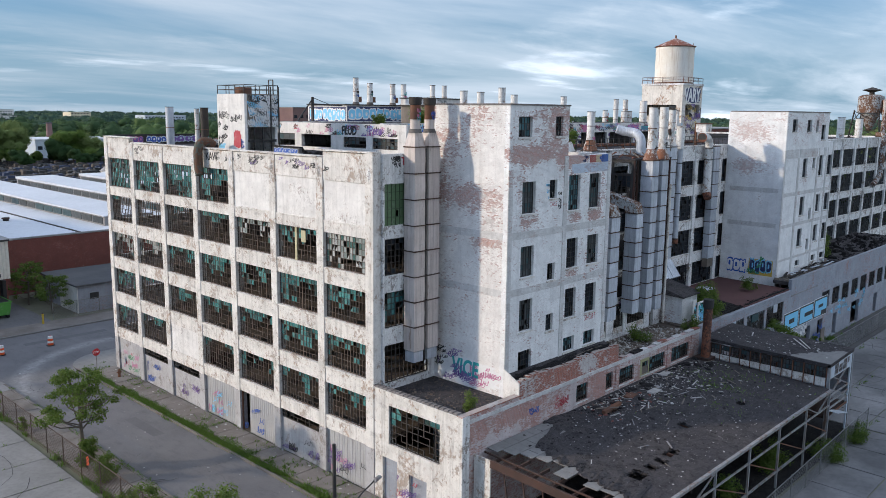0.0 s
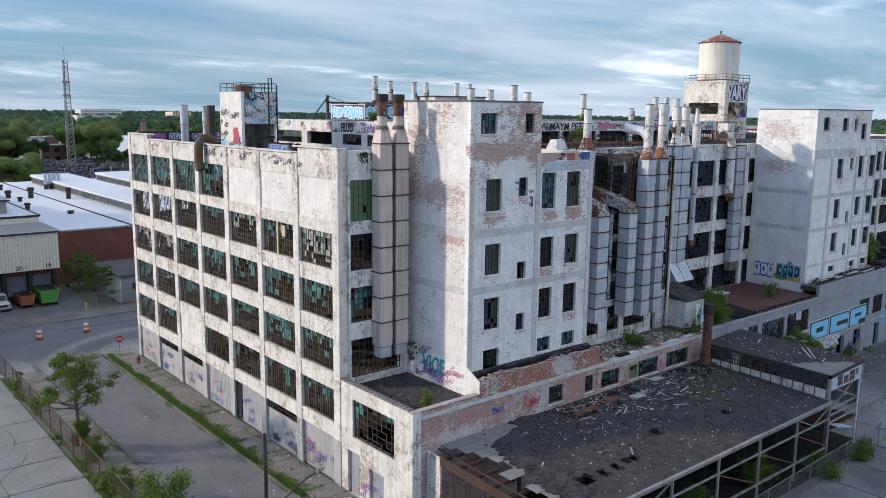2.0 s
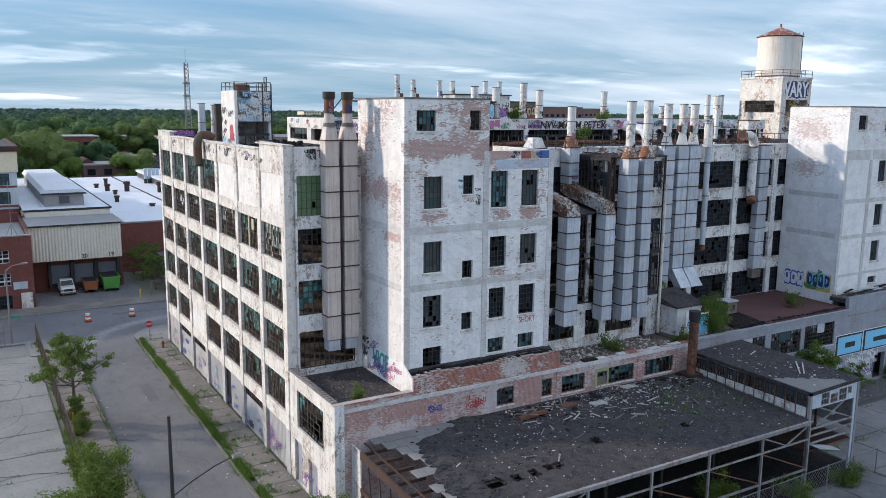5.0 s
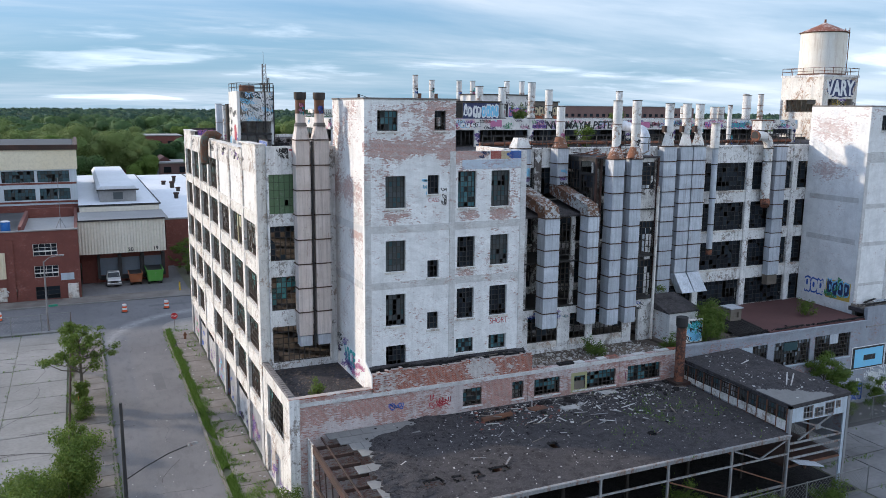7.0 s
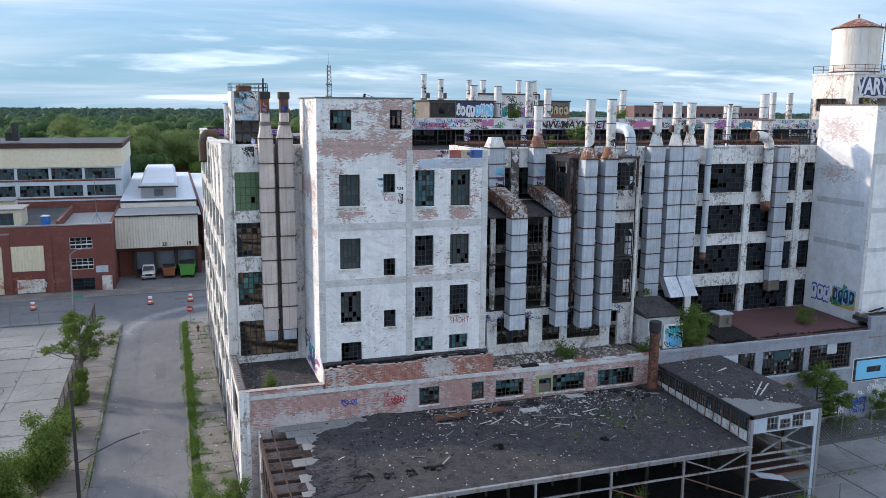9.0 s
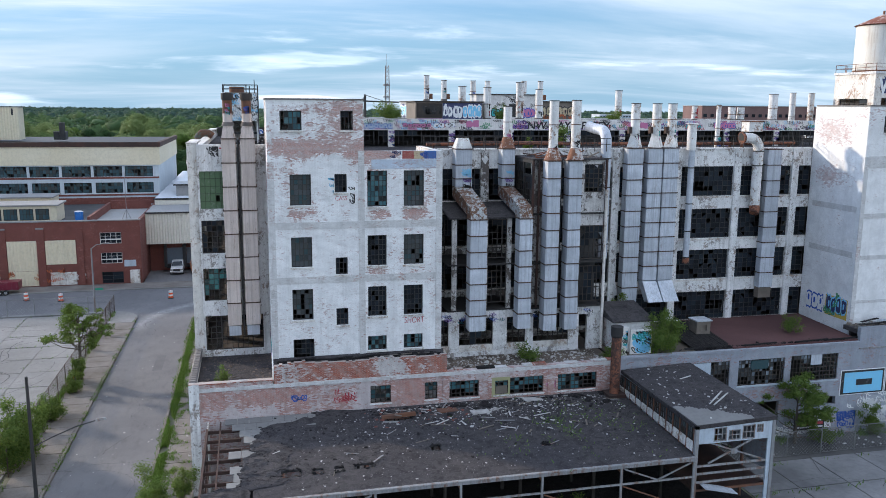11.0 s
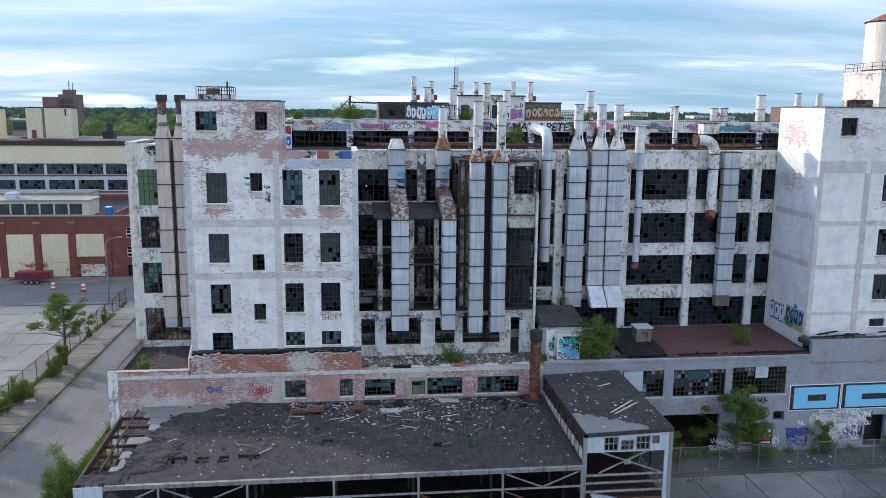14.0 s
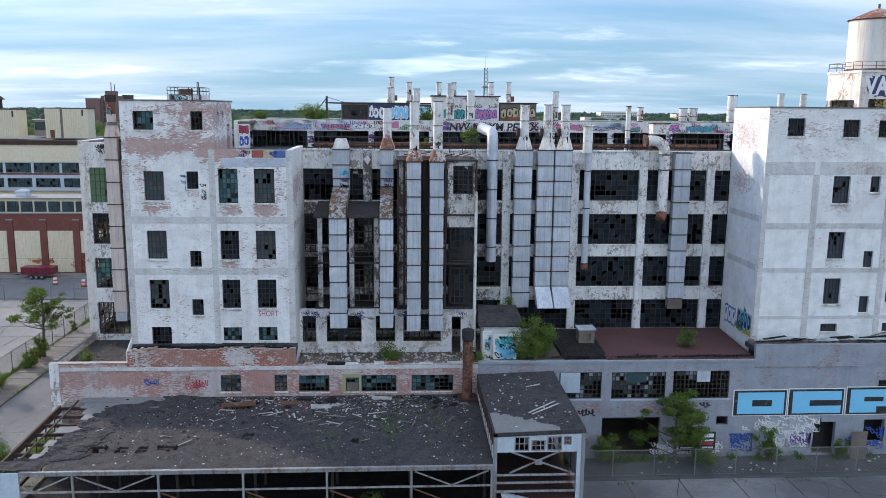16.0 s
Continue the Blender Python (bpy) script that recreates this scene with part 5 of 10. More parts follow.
for x in (36.5, 37.3, 38.1, 38.85):
    part("post", Shape().box(x, PY0 - 0.09, ROOF, x + 0.09, PY0 - 0.003, 24.2 if x < 38 else 27.4), BLACK_IRON, stair)
rail = Shape()
ring = [(PX0 + 0.05, PY0 + 0.05), (PX1 - 0.05, PY0 + 0.05), (PX1 - 0.05, PY1 - 0.05), (PX0 + 0.05, PY1 - 0.05), (PX0 + 0.05, PY0 + 0.05)]
for (a, b), (c, d) in zip(ring, ring[1:]):
    for z in (PZ + 0.35, PZ + 0.7):
        rail.bar((a, b, z), (c, d, z), 0.05)
    for f in (0.0, 0.33, 0.66):
        rail.bar((a + (c - a) * f, b + (d - b) * f, PZ), (a + (c - a) * f, b + (d - b) * f, PZ + 0.72), 0.05)
part("railing", rail, BLACK_IRON, stair)
part("hoop", Shape().bar((38.6, 56.0, PZ), (38.6, 56.0, PZ + 1.15), 0.07).bar((38.6, 56.6, PZ), (38.6, 56.6, PZ + 1.15), 0.07).bar((38.6, 56.0, PZ + 1.15), (38.6, 56.6, PZ + 1.15), 0.07), BLACK_IRON, stair)
part("tank", Shape().cyl(37.0, 57.9, PZ - 0.1, PZ + 0.55, 0.7, n=16), RUST, stair, smooth=True)

def stack(x, y, z0, z1, r, mat=None, cone=0.0, rusty=0.0, label="white painted steel exhaust stack with rust", group="roof stacks", cap=False):
    """A round vent stack on its flared foot."""
    ob = thing("exhaust_stack", label, "vent stack", (x, y, z0), group)
    body = mat or WHITE_SHEET
    zc = z0 + cone
    if cone:
        part("flared_foot", Shape().cyl(x, y, z0, zc, r * 1.9, r * 1.05, n=4 if rusty < 0 else 12, caps=False), RUSTY_FOOT if rusty > 0 else body, ob, smooth=True)
    else:
        part("collar", Shape().cyl(x, y, z0, z0 + 0.25, r * 1.35, r * 1.1, n=14), ROOF_TAR, ob, smooth=True)
    n = max(2, int((z1 - zc) / 1.3))
    for i in range(n):
        a, b = zc + (z1 - zc) * i / n, zc + (z1 - zc) * (i + 1) / n
        part("pipe_section", Shape().cyl(x, y, a, b, r, n=18, caps=False), RUST if cap and i == n - 1 else body, ob, smooth=True)
        part("joint_ring", Shape().cyl(x, y, b - 0.05, b, r + 0.03, n=18), RUST if i < n - 1 else DARK_STEEL, ob)
    if cap:
        part("cap", Shape().cyl(x, y, z1, z1 + 0.45, r * 1.25, n=18), DARK_STEEL, ob, smooth=True)
    return ob


for x, y, z1, r in ((57.5, 68.0, 29.1, 0.30), (59.5, 68.0, 28.6, 0.30), (62.9, 68.0, 28.6, 0.3), (64.6, 68.0, 28.6, 0.3), (68.8, 67.5, 28.65, 0.3), (70.8, 67.5, 28.65, 0.3)):
    ob = stack(x, y, 26.27 if x < 66 else ROOF, z1, r)
    part("vent_box", Shape().box(x + r, y - 0.2, 26.5, x + r + 0.35, y + 0.25, 27.1), RUST, ob)
for x, y, z1, r in ((57.53, 52.3, 27.56, 0.36), (59.97, 52.3, 27.5, 0.36), (63.2, 52.3, 28.0, 0.36), (65.15, 52.3, 27.36, 0.36), (73.2, 51.9, 27.35, 0.33), (81.5, 51.9, 25.95, 0.28), (85.7, 51.9, 25.9, 0.38), (86.7, 51.9, 25.9, 0.38), (90.6, 52.2, 27.2, 0.45)):
    stack(x, y, 24.4, z1, r)
stack(77.1, 40.5, ROOF, 26.0, 0.2)
for x in (100.1, 102.6):
    stack(x, 62.0, ROOF, 27.6, 0.35)
for x, y, z in ((128.7, 41.0, 25.45), (137.0, 41.0, 25.3)):
    stack(x, y, ROOF, z, 0.55)
stack(36.2, 68.7, ROOF, 25.75, 0.36, GALV, label="galvanised steel roof stack with graffiti")
stack(36.2, 62.7, ROOF, 25.7, 0.34, DARK_STEEL, label="black steel roof stack")
stack(35.9, 63.4, ROOF, 25.6, 0.2, label="thin white roof stack")
part("parapet", Shape().box(XW + 0.7, YN - 0.85, ROOF, 43.5, YN - 0.6, 23.1), INSIDE, factory, "soot-dark parapet wall covered in graffiti")
kerb = thing("roof_kerb", "dark broken roof kerb with blue graffiti", "kerb", (37.2, 51, ROOF))
part("wall", Shape().box(37.2, 50.7, ROOF, 37.45, 54.2, ROOF + 0.62), DARK_ROOF, kerb)
part("coping", Shape().box(37.15, 50.6, ROOF + 0.62, 37.5, 54.3, ROOF + 0.7), CHAR, kerb)
hook = thing("drain_pipe", "rusted pipe elbow hooked over the parapet", "pipe", (33.2, 58.7, 20.3))
part("elbow", Shape().tube([(34.6, 58.7, 22.7), (34.2, 58.7, 23.0), (33.6, 58.7, 23.0), (33.3, 58.7, 22.7), (33.2, 58.7, 22.2), (33.2, 58.7, 21.0), (33.2, 58.5, 20.4)], 0.36, 14), DARK_PATCH, hook, smooth=True)
crane = thing("roof_hoist", "black iron roof hoist with a braced jib", "hoist", (50.3, 65.2, 24.4))
part("mast", Shape().bar((50.3, 66.2, ROOF), (50.3, 66.2, 26.9), 0.22), BLACK_IRON, crane)
part("jib", Shape().bar((50.1, 66.2, 26.2), (54.0, 66.2, 26.1), 0.16).bar((50.3, 66.2, 26.85), (52.4, 66.2, 26.2), 0.05), BLACK_IRON, crane)
part("brace", Shape().bar((50.3, 66.2, 26.7), (48.0, 66.2, 24.0), 0.1), BLACK_IRON, crane)
# water tank on its concrete tower
tank = thing("water_tank", "white water tank with rusty conical roof on a concrete tower", "water tank", (107.4, 57.3, ROOF))
part("tower_wall", wall_cells(Shape(), "x", 104.4, 104.8, 54.2, 60.5, ROOF, 29.6, [(55.1, 59.6, 25.4, 26.9)]), TANK_WALL, tank)
part("tower_wall", wall_cells(Shape(), "y", 54.2, 54.6, 104.8, 110.2, ROOF, 29.6, [(105.4, 107.2, 25.0, 27.0), (108.0, 109.6, 25.0, 27.0)]), TANK_WALL, tank)
part("tower_wall", Shape().box(109.8, 54.6, ROOF, 110.2, 60.5, 29.6), TANK_WALL, tank)
part("tower_wall", Shape().box(104.8, 60.1, ROOF, 109.8, 60.5, 29.6), TANK_WALL, tank)
part("tower_roof", Shape().box(104.3, 54.1, 29.6, 110.3, 60.6, 29.85), BACK_CONCRETE, tank)
window(tank, "x", 104.6, 55.1, 59.6, 25.4, 26.9, 6, 3, 0.4, NIGHT)
for i in range(5):
    part("shell_plate", Shape().cyl(107.4, 57.3, 29.85 + i * 1.03, 29.85 + (i + 1) * 1.03, 2.66 - 0.02 * (i % 2), n=40, caps=i == 4), TANK_WHITE, tank, smooth=True)
part("conical_roof", Shape().cyl(107.4, 57.3, 35.0, 36.2, 2.9, 0.15, n=24), TANK_ROOF, tank, "rust-red conical roof", smooth=True)
part("finial", Shape().cyl(107.4, 57.3, 36.2, 36.6, 0.12, n=8), RUST, tank)
part("girth_band", Shape().cyl(107.4, 57.3, 29.86, 30.05, 2.72, n=40), RUST, tank)
part("girth_band", Shape().cyl(107.4, 57.3, 34.9, 35.0, 2.74, n=40), RUST, tank)
ladder = Shape().bar((110.05, 55.9, 29.9), (110.05, 55.9, 35.6), 0.07).bar((110.05, 56.5, 29.9), (110.05, 56.5, 35.6), 0.07)
for i in range(16):
    ladder.bar((110.05, 55.9, 30.2 + i * 0.34), (110.05, 56.5, 30.2 + i * 0.34), 0.04)
part("ladder", ladder, RUST, tank)
rail = Shape()
ring = [(104.4, 54.2), (110.2, 54.2), (110.2, 60.5), (104.4, 60.5), (104.4, 54.2)]
for (a, b), (c, d) in zip(ring, ring[1:]):
    for z in (30.3, 30.7):
        rail.bar((a, b, z), (c, d, z), 0.05)
    for f in (0.0, 0.25, 0.5, 0.75):
        rail.bar((a + (c - a) * f, b + (d - b) * f, 29.85), (a + (c - a) * f, b + (d - b) * f, 30.72), 0.05)
part("railing", rail, RUST, tank)

# cyclone tower far along the roof
CX, CY = 141.9, 41.0
cyclone = thing("dust_cyclone", "rusted sheet-steel dust cyclone on a lattice stand with graffiti", "cyclone", (CX, CY, ROOF))
part("drum", Shape().cyl(CX, CY, 26.2, 28.75, 1.9, n=20), PATCHY, cyclone, smooth=True)
part("dome", Shape().cyl(CX, CY, 28.75, 29.05, 1.9, 1.2, n=20), PATCHY, cyclone, smooth=True)
part("hopper", Shape().cyl(CX, CY, 23.4, 26.2, 0.35, 1.5, n=20), PATCHY, cyclone, smooth=True)
part("rain_cap", Shape().cyl(CX, CY, 29.75, 30.2, 1.5, 0.1, n=16).cyl(CX, CY, 29.45, 29.75, 0.4, 1.5, n=16).cyl(CX, CY, 29.0, 29.5, 0.4, n=12), DARK_STEEL, cyclone)
part("inlet_pipe", Shape().tube([(CX - 0.5, CY - 2.1, 28.2), (CX - 0.6, CY - 2.3, 27.6), (CX - 0.5, CY - 2.3, 25.5), (CX - 1.0, CY - 2.4, 23.2), (CX - 2.2, CY - 2.4, 22.6)], 0.36, 12), RUSTY_FOOT, cyclone, smooth=True)
for sx, sy in ((-1, -1), (1, -1), (1, 1), (-1, 1)):
    part("leg", Shape().bar((CX + 2.3 * sx, CY + 2.3 * sy, ROOF), (CX + 1.8 * sx, CY + 1.8 * sy, 26.6), 0.16), DARK_STEEL, cyclone)
for (ax, ay), (bx, by) in (((-1, -1), (1, -1)), ((1, -1), (1, 1)), ((1, 1), (-1, 1)), ((-1, 1), (-1, -1))):
    for z0, z1 in ((ROOF + 0.2, 24.4), (24.4, 26.5)):
        part("brace", Shape().bar((CX + 2.2 * ax, CY + 2.2 * ay, z0), (CX + 1.9 * bx, CY + 1.9 * by, z1), 0.09).bar((CX + 2.2 * bx, CY + 2.2 * by, z0), (CX + 1.9 * ax, CY + 1.9 * ay, z1), 0.09), DARK_STEEL, cyclone)
down = thing("wall_pipe", "patched galvanised pipe running down the far south face", "pipe", (136.5, 37.2, 14))
part("pipe", Shape().tube([(138.2, 38.6, 22.9), (137.4, 37.3, 22.8), (136.8, 37.2, 22.0), (136.6, 37.2, 17.6), (136.2, 37.2, 16.6), (134.8, 37.3, 15.8), (133.6, 37.3, 15.3)], 0.4, 12), PATCHY, down, smooth=True)

# ---- exhaust ducts on the south face ----
def duct(x0, x1, y0, y1, z0, z1, pitch, mat, label, joints=None, group="wall ducts"):
    """A square sheet-metal duct in sections, with a flange at each joint."""
    ob = thing("exhaust_duct", label, "duct", ((x0 + x1) / 2, (y0 + y1) / 2, z0), group)
    n = max(1, round((z1 - z0) / pitch))
    for i in range(n):
        a, b = z0 + (z1 - z0) * i / n, z0 + (z1 - z0) * (i + 1) / n
        j = 0.012 * rnd.uniform(-1, 1)
        s = Shape()
        ring = [(x0, y0), ((x0 + x1) / 2, y0 - 0.025), (x1, y0), (x1 + 0.02, (y0 + y1) / 2), (x1, y1), (x0, y1), (x0 - 0.02, (y0 + y1) / 2)]
        for z, k in ((a + 0.03, 0.0), ((a + b) / 2, 0.012), (b - 0.03, 0.0)):
            s.v += [(x + j + (k if x > (x0 + x1) / 2 else -k), y - k * 1.5, z) for x, y in ring]
        m = len(ring)
        s.f = [(r * m + i2, r * m + (i2 + 1) % m, (r + 1) * m + (i2 + 1) % m, (r + 1) * m + i2) for r in range(2) for i2 in range(m)] + [tuple(range(m - 1, -1, -1)), tuple(range(2 * m, 3 * m))]
        part("duct_section", s, mat, ob)
        if i < n:
            part("flange", Shape().box(x0 - 0.06, y0 - 0.075, b - 0.035, x1 + 0.06, y1 + 0.05, b + 0.035), FLANGE, ob)
    return ob


GL = "grey galvanised square exhaust duct in flanged sections"
def cranked(x0, x1, u0, u1):
    """An upper run on the wall, a sloping rusty run outwards over the lean-to, and a lower run in front."""
    ob = duct(x0, x1, 32.85, 33.9, 9.45, 17.7, 1.2, GALV, GL + ", cranked outwards")
    part("elbow", Shape().hexa([(x0, 32.82, 17.74), (x1, 32.82, 17.74), (x1, 33.95, 17.74), (x0, 33.95, 17.74)], [(x0, 33.1, 18.5), (x1, 33.1, 18.5), (x1, 33.95, 18.75), (x0, 33.95, 18.75)]), PATCHY, ob, "rust-streaked elbow")
    lo, hi = [(x0, 33.96), (x1, 33.96)], [(u0, 37.3), (u1, 37.3)]
    part("transition", Shape().hexa([(*lo[0], 17.95), (*lo[1], 17.95), (*hi[1], 18.6), (*hi[0], 18.6)], [(*lo[0], 18.78), (*lo[1], 18.78), (*hi[1], 19.55), (*hi[0], 19.55)]), PATCHY, ob, "rust-streaked sloping transition")
    part("elbow", Shape().hexa([(u0, 37.31, 18.62), (u1, 37.31, 18.62), (u1, 38.35, 18.9), (u0, 38.35, 18.9)], [(u0, 37.31, 19.6), (u1, 37.31, 19.6), (u1, 38.35, 19.6), (u0, 38.35, 19.6)]), PATCHY, ob)
    for a, b in ((19.62, 20.25), (20.25, 21.3), (21.3, 22.5)):
        part("duct_section", Shape().box(u0, 37.3, a + 0.03, u1, 38.36, b - 0.03), GALV, ob)
        part("flange", Shape().box(u0 - 0.06, 37.23, b - 0.035, u1 + 0.06, 38.4, b + 0.035), FLANGE, ob)
    return ob


first = cranked(53.18, 54.4, 53.16, 54.44)
part("hood", Shape().hexa([(53.16, 37.3, 22.54), (54.44, 37.3, 22.54), (54.44, 38.5, 22.54), (53.16, 38.5, 22.54)], [(53.4, 37.5, 23.3), (54.2, 37.5, 23.3), (54.2, 38.2, 23.3), (53.4, 38.2, 23.3)]), WHITE_SHEET, first, "white sloping hood")
second = cranked(56.87, 57.84, 56.85, 57.85)
stack(57.38, 37.85, 22.54, 25.72, 0.33, cone=0.85, rusty=1)
duct(58.88, 59.87, 32.8, 33.85, 9.2, 21.85, 1.27, GALV, GL)
duct(60.54, 61.53, 32.83, 33.85, 9.2, 21.85, 1.27, GALV, GL)
stack(59.4, 33.3, 21.9, 26.15, 0.34, cone=0.85, rusty=1)
stack(61.1, 33.25, 21.9, 26.2, 0.34, cone=0.85, rusty=1)
for a, b, s in ((67.44, 68.77, 68.15), (69.24, 70.47, 70.0), (70.61, 71.91, 71.38)):
    d = duct(a, b, 37.58, 38.4, 11.6 if a > 69 else 9.8, 22.5, 1.28, GALV, GL)
    stack(s, 38.0, 22.55, 26.05, 0.36, cone=1.0, rusty=-1)
    part("junction_box", Shape().box(s - 0.62, 37.8, 23.65, s - 0.38, 38.15, 24.2), DARK_RUST, d)
    if a > 69:
        part("loose_section", Shape().hexa([(a + 0.1, 36.5, 10.0), (b + 0.15, 36.5, 10.0), (b + 0.15, 37.3, 9.9), (a + 0.1, 37.3, 9.9)], [(a, 37.55, 11.55), (b, 37.55, 11.55), (b, 38.4, 11.55), (a, 38.4, 11.55)]), GALV, d, "bent loose duct end")
d = duct(80.3, 81.57, 37.72, 38.4, 10.5, 22.35, 1.3, GALV, GL)
part("box_end", Shape().box(80.33, 37.76, 9.6, 81.53, 38.38, 10.47), TIMBER, d, "timber-boarded duct end")
for a, b in ((36.1, 37.05), (37.38, 38.38)):
    d = duct(a, b, 36.95, 37.92, 9.75, 23.3, 1.72, TAN_SHEET, "tan painted square exhaust duct with rusty flanges", group="west ducts")
    part("cone", Shape().hexa([(a, 36.95, 23.34), (b, 36.95, 23.34), (b, 37.9, 23.34), (a, 37.9, 23.34)], [(a + 0.15, 37.1, 24.2), (b - 0.15, 37.1, 24.2), (b - 0.15, 37.75, 24.2), (a + 0.15, 37.75, 24.2)]), TAN_SHEET, d)
    part("foot_box", Shape().box(a + 0.05, 37.0, 9.0, b - 0.05, 37.85, 9.72), GALV, d)
    stack((a + b) / 2, 37.42, 24.2, 26.0, 0.33, TAN_SHEET, cap=True, label="tan exhaust stack with a rusted top and dark cap", group="west ducts")
riser = thing("drain_riser", "thin black pipe between the tan ducts", "pipe", (37.22, 37.1, 9))
part("pipe", Shape().cyl(37.22, 37.1, 9.0, 23.2, 0.07, n=8), BLACK_IRON, riser)

def round_duct(path, r, mat, label, rings=()):
    ob = thing("round_duct", label, "duct", path[0], "round ducts")
    part("pipe", Shape().tube(path, r, 18), mat, ob, smooth=True)
    for x, y, z in rings:
        part("joint_ring", Shape().cyl(x, y, z - 0.04, z + 0.04, r + 0.04, n=18), DARK_STEEL, ob)
    return ob


def bend(c, r, a0, a1, plane, n=8):
    """Points of an elbow: plane 'xz' or 'yz', angles in degrees."""
    out = []
    for i in range(n + 1):
        a = radians(a0 + (a1 - a0) * i / n)
        out.append((c[0] + r * math.cos(a), c[1], c[2] + r * math.sin(a)) if plane == "xz" else (c[0], c[1] + r * math.cos(a), c[2] + r * math.sin(a)))
    return out


round_duct([(65.64, 37.85, 13.6), (65.64, 37.85, 22.9)] + bend((65.64, 38.85, 22.9), 1.0, 180, 100, "yz")[1:] + [(65.3, 39.5, 24.0), (64.9, 40.0, 24.2)], 0.42, GALV, "round galvanised duct bent over the roof edge", [(65.64, 37.85, z) for z in (14.8, 17.1, 19.4, 21.7)])
riser = round_duct([(73.3, 37.95, 13.1), (73.3, 37.95, 22.3)], 0.26, GALV, "round galvanised riser duct with a rusty foot and a white top", [(73.3, 37.95, z) for z in (13.4, 15.6, 17.9, 20.87)])
part("white_top", Shape().cyl(73.2, 37.95, 22.3, 24.4, 0.38, n=18).cyl(73.2, 37.95, 24.4, 24.46, 0.52, n=18), WHITE_SHEET, riser, "white painted top section with a flat cap", smooth=True)
part("rusty_foot", Shape().cyl(73.3, 37.95, 12.9, 13.35, 0.29, n=18), FLUE_RUST, riser)
ob = round_duct([(79.45, 37.95, 17.6), (79.45, 37.95, 22.35)] + bend((78.5, 37.95, 22.35), 0.95, 0, 90, "xz")[1:] + [(78.0, 37.95, 23.3)], 0.41, WHITE_SHEET, "white round duct with a wide elbow", [(79.45, 37.95, 21.0), (79.45, 37.95, 22.2)])
part("rusty_mouth", Shape().tube([(78.0, 37.95, 23.3), (77.75, 37.95, 23.28)], [0.43, 0.5], 18), FLUE_RUST, ob, "rusted flared mouth")
# The tube end is closed; a black disc paints the shade inside it
part("duct_mouth", Shape().tube([(77.748, 37.95, 23.28), (77.735, 37.95, 23.278)], [0.42, 0.42], 18), BLACK_IRON, ob, "dark open mouth")
part("rusty_coil", Shape().tube([(79.45, 37.95, 17.6), (79.4, 37.8, 17.3), (79.25, 37.65, 17.0)], [0.41, 0.42, 0.38], 14), FLUE_RUST, ob, "rusted crumpled lower end")
box = thing("roof_duct_box", "rusted white duct box at the roof edge", "duct", (79.0, 38.3, 23.8))
part("box", Shape().box(78.4, 37.9, 23.8, 79.7, 39.0, 24.62), WHITE_SHEET, box)
part("lid", Shape().box(78.3, 37.8, 24.62, 79.8, 39.1, 24.7), FLUE_RUST, box)
part("leg", Shape().box(78.5, 39.0, 22.1, 78.7, 39.2, 24.6), RUST, box)

# dark projecting enclosures behind the ducts
booth = thing("brown_enclosure", "tall dark rusted steel enclosure hung on the south face", "enclosure", (57.6, 34.0, 10.6))
part("west_frame", wall_cells(Shape(), "x", 58.15, 58.25, 34.13, 38.4, 18.6, 21.82, [(34.3, 36.0, 18.7, 20.6), (34.3, 36.0, 20.75, 21.6), (36.15, 37.8, 18.7, 21.6)]), BLACK_IRON, booth)
# Lower platforms wear the near-black colour that carries indoor shade
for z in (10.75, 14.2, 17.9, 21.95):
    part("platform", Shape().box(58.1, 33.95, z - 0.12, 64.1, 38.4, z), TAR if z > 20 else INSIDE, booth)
for x in (58.15, 58.6, 60.1, 61.7, 63.95):
    part("post", Shape().box(x, 33.98, 10.6, x + 0.14, 34.12, 21.83), DARK_RUST, booth)
part("panel", wall_cells(Shape(), "y", 34.14, 34.26, 61.9, 63.93, 16.9, 21.83, [(62.3, 63.8, 19.4, 21.5)]), GRIMY, booth, "peeling pale panel with a window")
window(booth, "y", 34.18, 62.3, 63.8, 19.4, 21.5, 4, 6, 0.6, NIGHT)
window(booth, "y", 34.18, 62.15, 63.95, 11.0, 13.8, 5, 5, 0.55, NIGHT, ruin=0.06)
window(booth, "y", 34.18, 62.15, 63.95, 14.3, 16.88, 5, 5, 0.5, NIGHT, ruin=0.06)
# Added black sheet behind the glass, in place of a shaded interior
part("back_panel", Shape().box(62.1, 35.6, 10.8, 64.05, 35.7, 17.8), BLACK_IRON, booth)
# The black sheet paints in a dark gap between ducts; the other is pier
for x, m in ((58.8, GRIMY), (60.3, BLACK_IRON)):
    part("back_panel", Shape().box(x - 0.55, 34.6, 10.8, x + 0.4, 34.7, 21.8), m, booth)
part("downpipe", Shape().cyl(64.02, 33.88, 7.3, 19.6, 0.12, n=10), CONCRETE, booth, smooth=True)
rbt = random.Random(64)
for i in range(16):
    x, y = rbt.uniform(57.8, 63.9), rbt.uniform(34.3, 37.6)
    a, l = rbt.uniform(0, 3.1), rbt.uniform(0.8, 2.4)
    solid("roof_bar", Shape().bar((x - math.cos(a) * l / 2, y - math.sin(a) * l / 4, 22.0), (x + math.cos(a) * l / 2, y + math.sin(a) * l / 4, 22.05 + 0.35 * rbt.random()), 0.08), rbt.choice((FLUE_RUST, DARK_RUST, TIMBER)), "rusted bar lying on the enclosure roof", "scrap bar", group="enclosure scrap")
side = thing("low_enclosure", "dark steel and glass lean-to with a tar roof", "enclosure", (52.4, 34.3, 10.6))
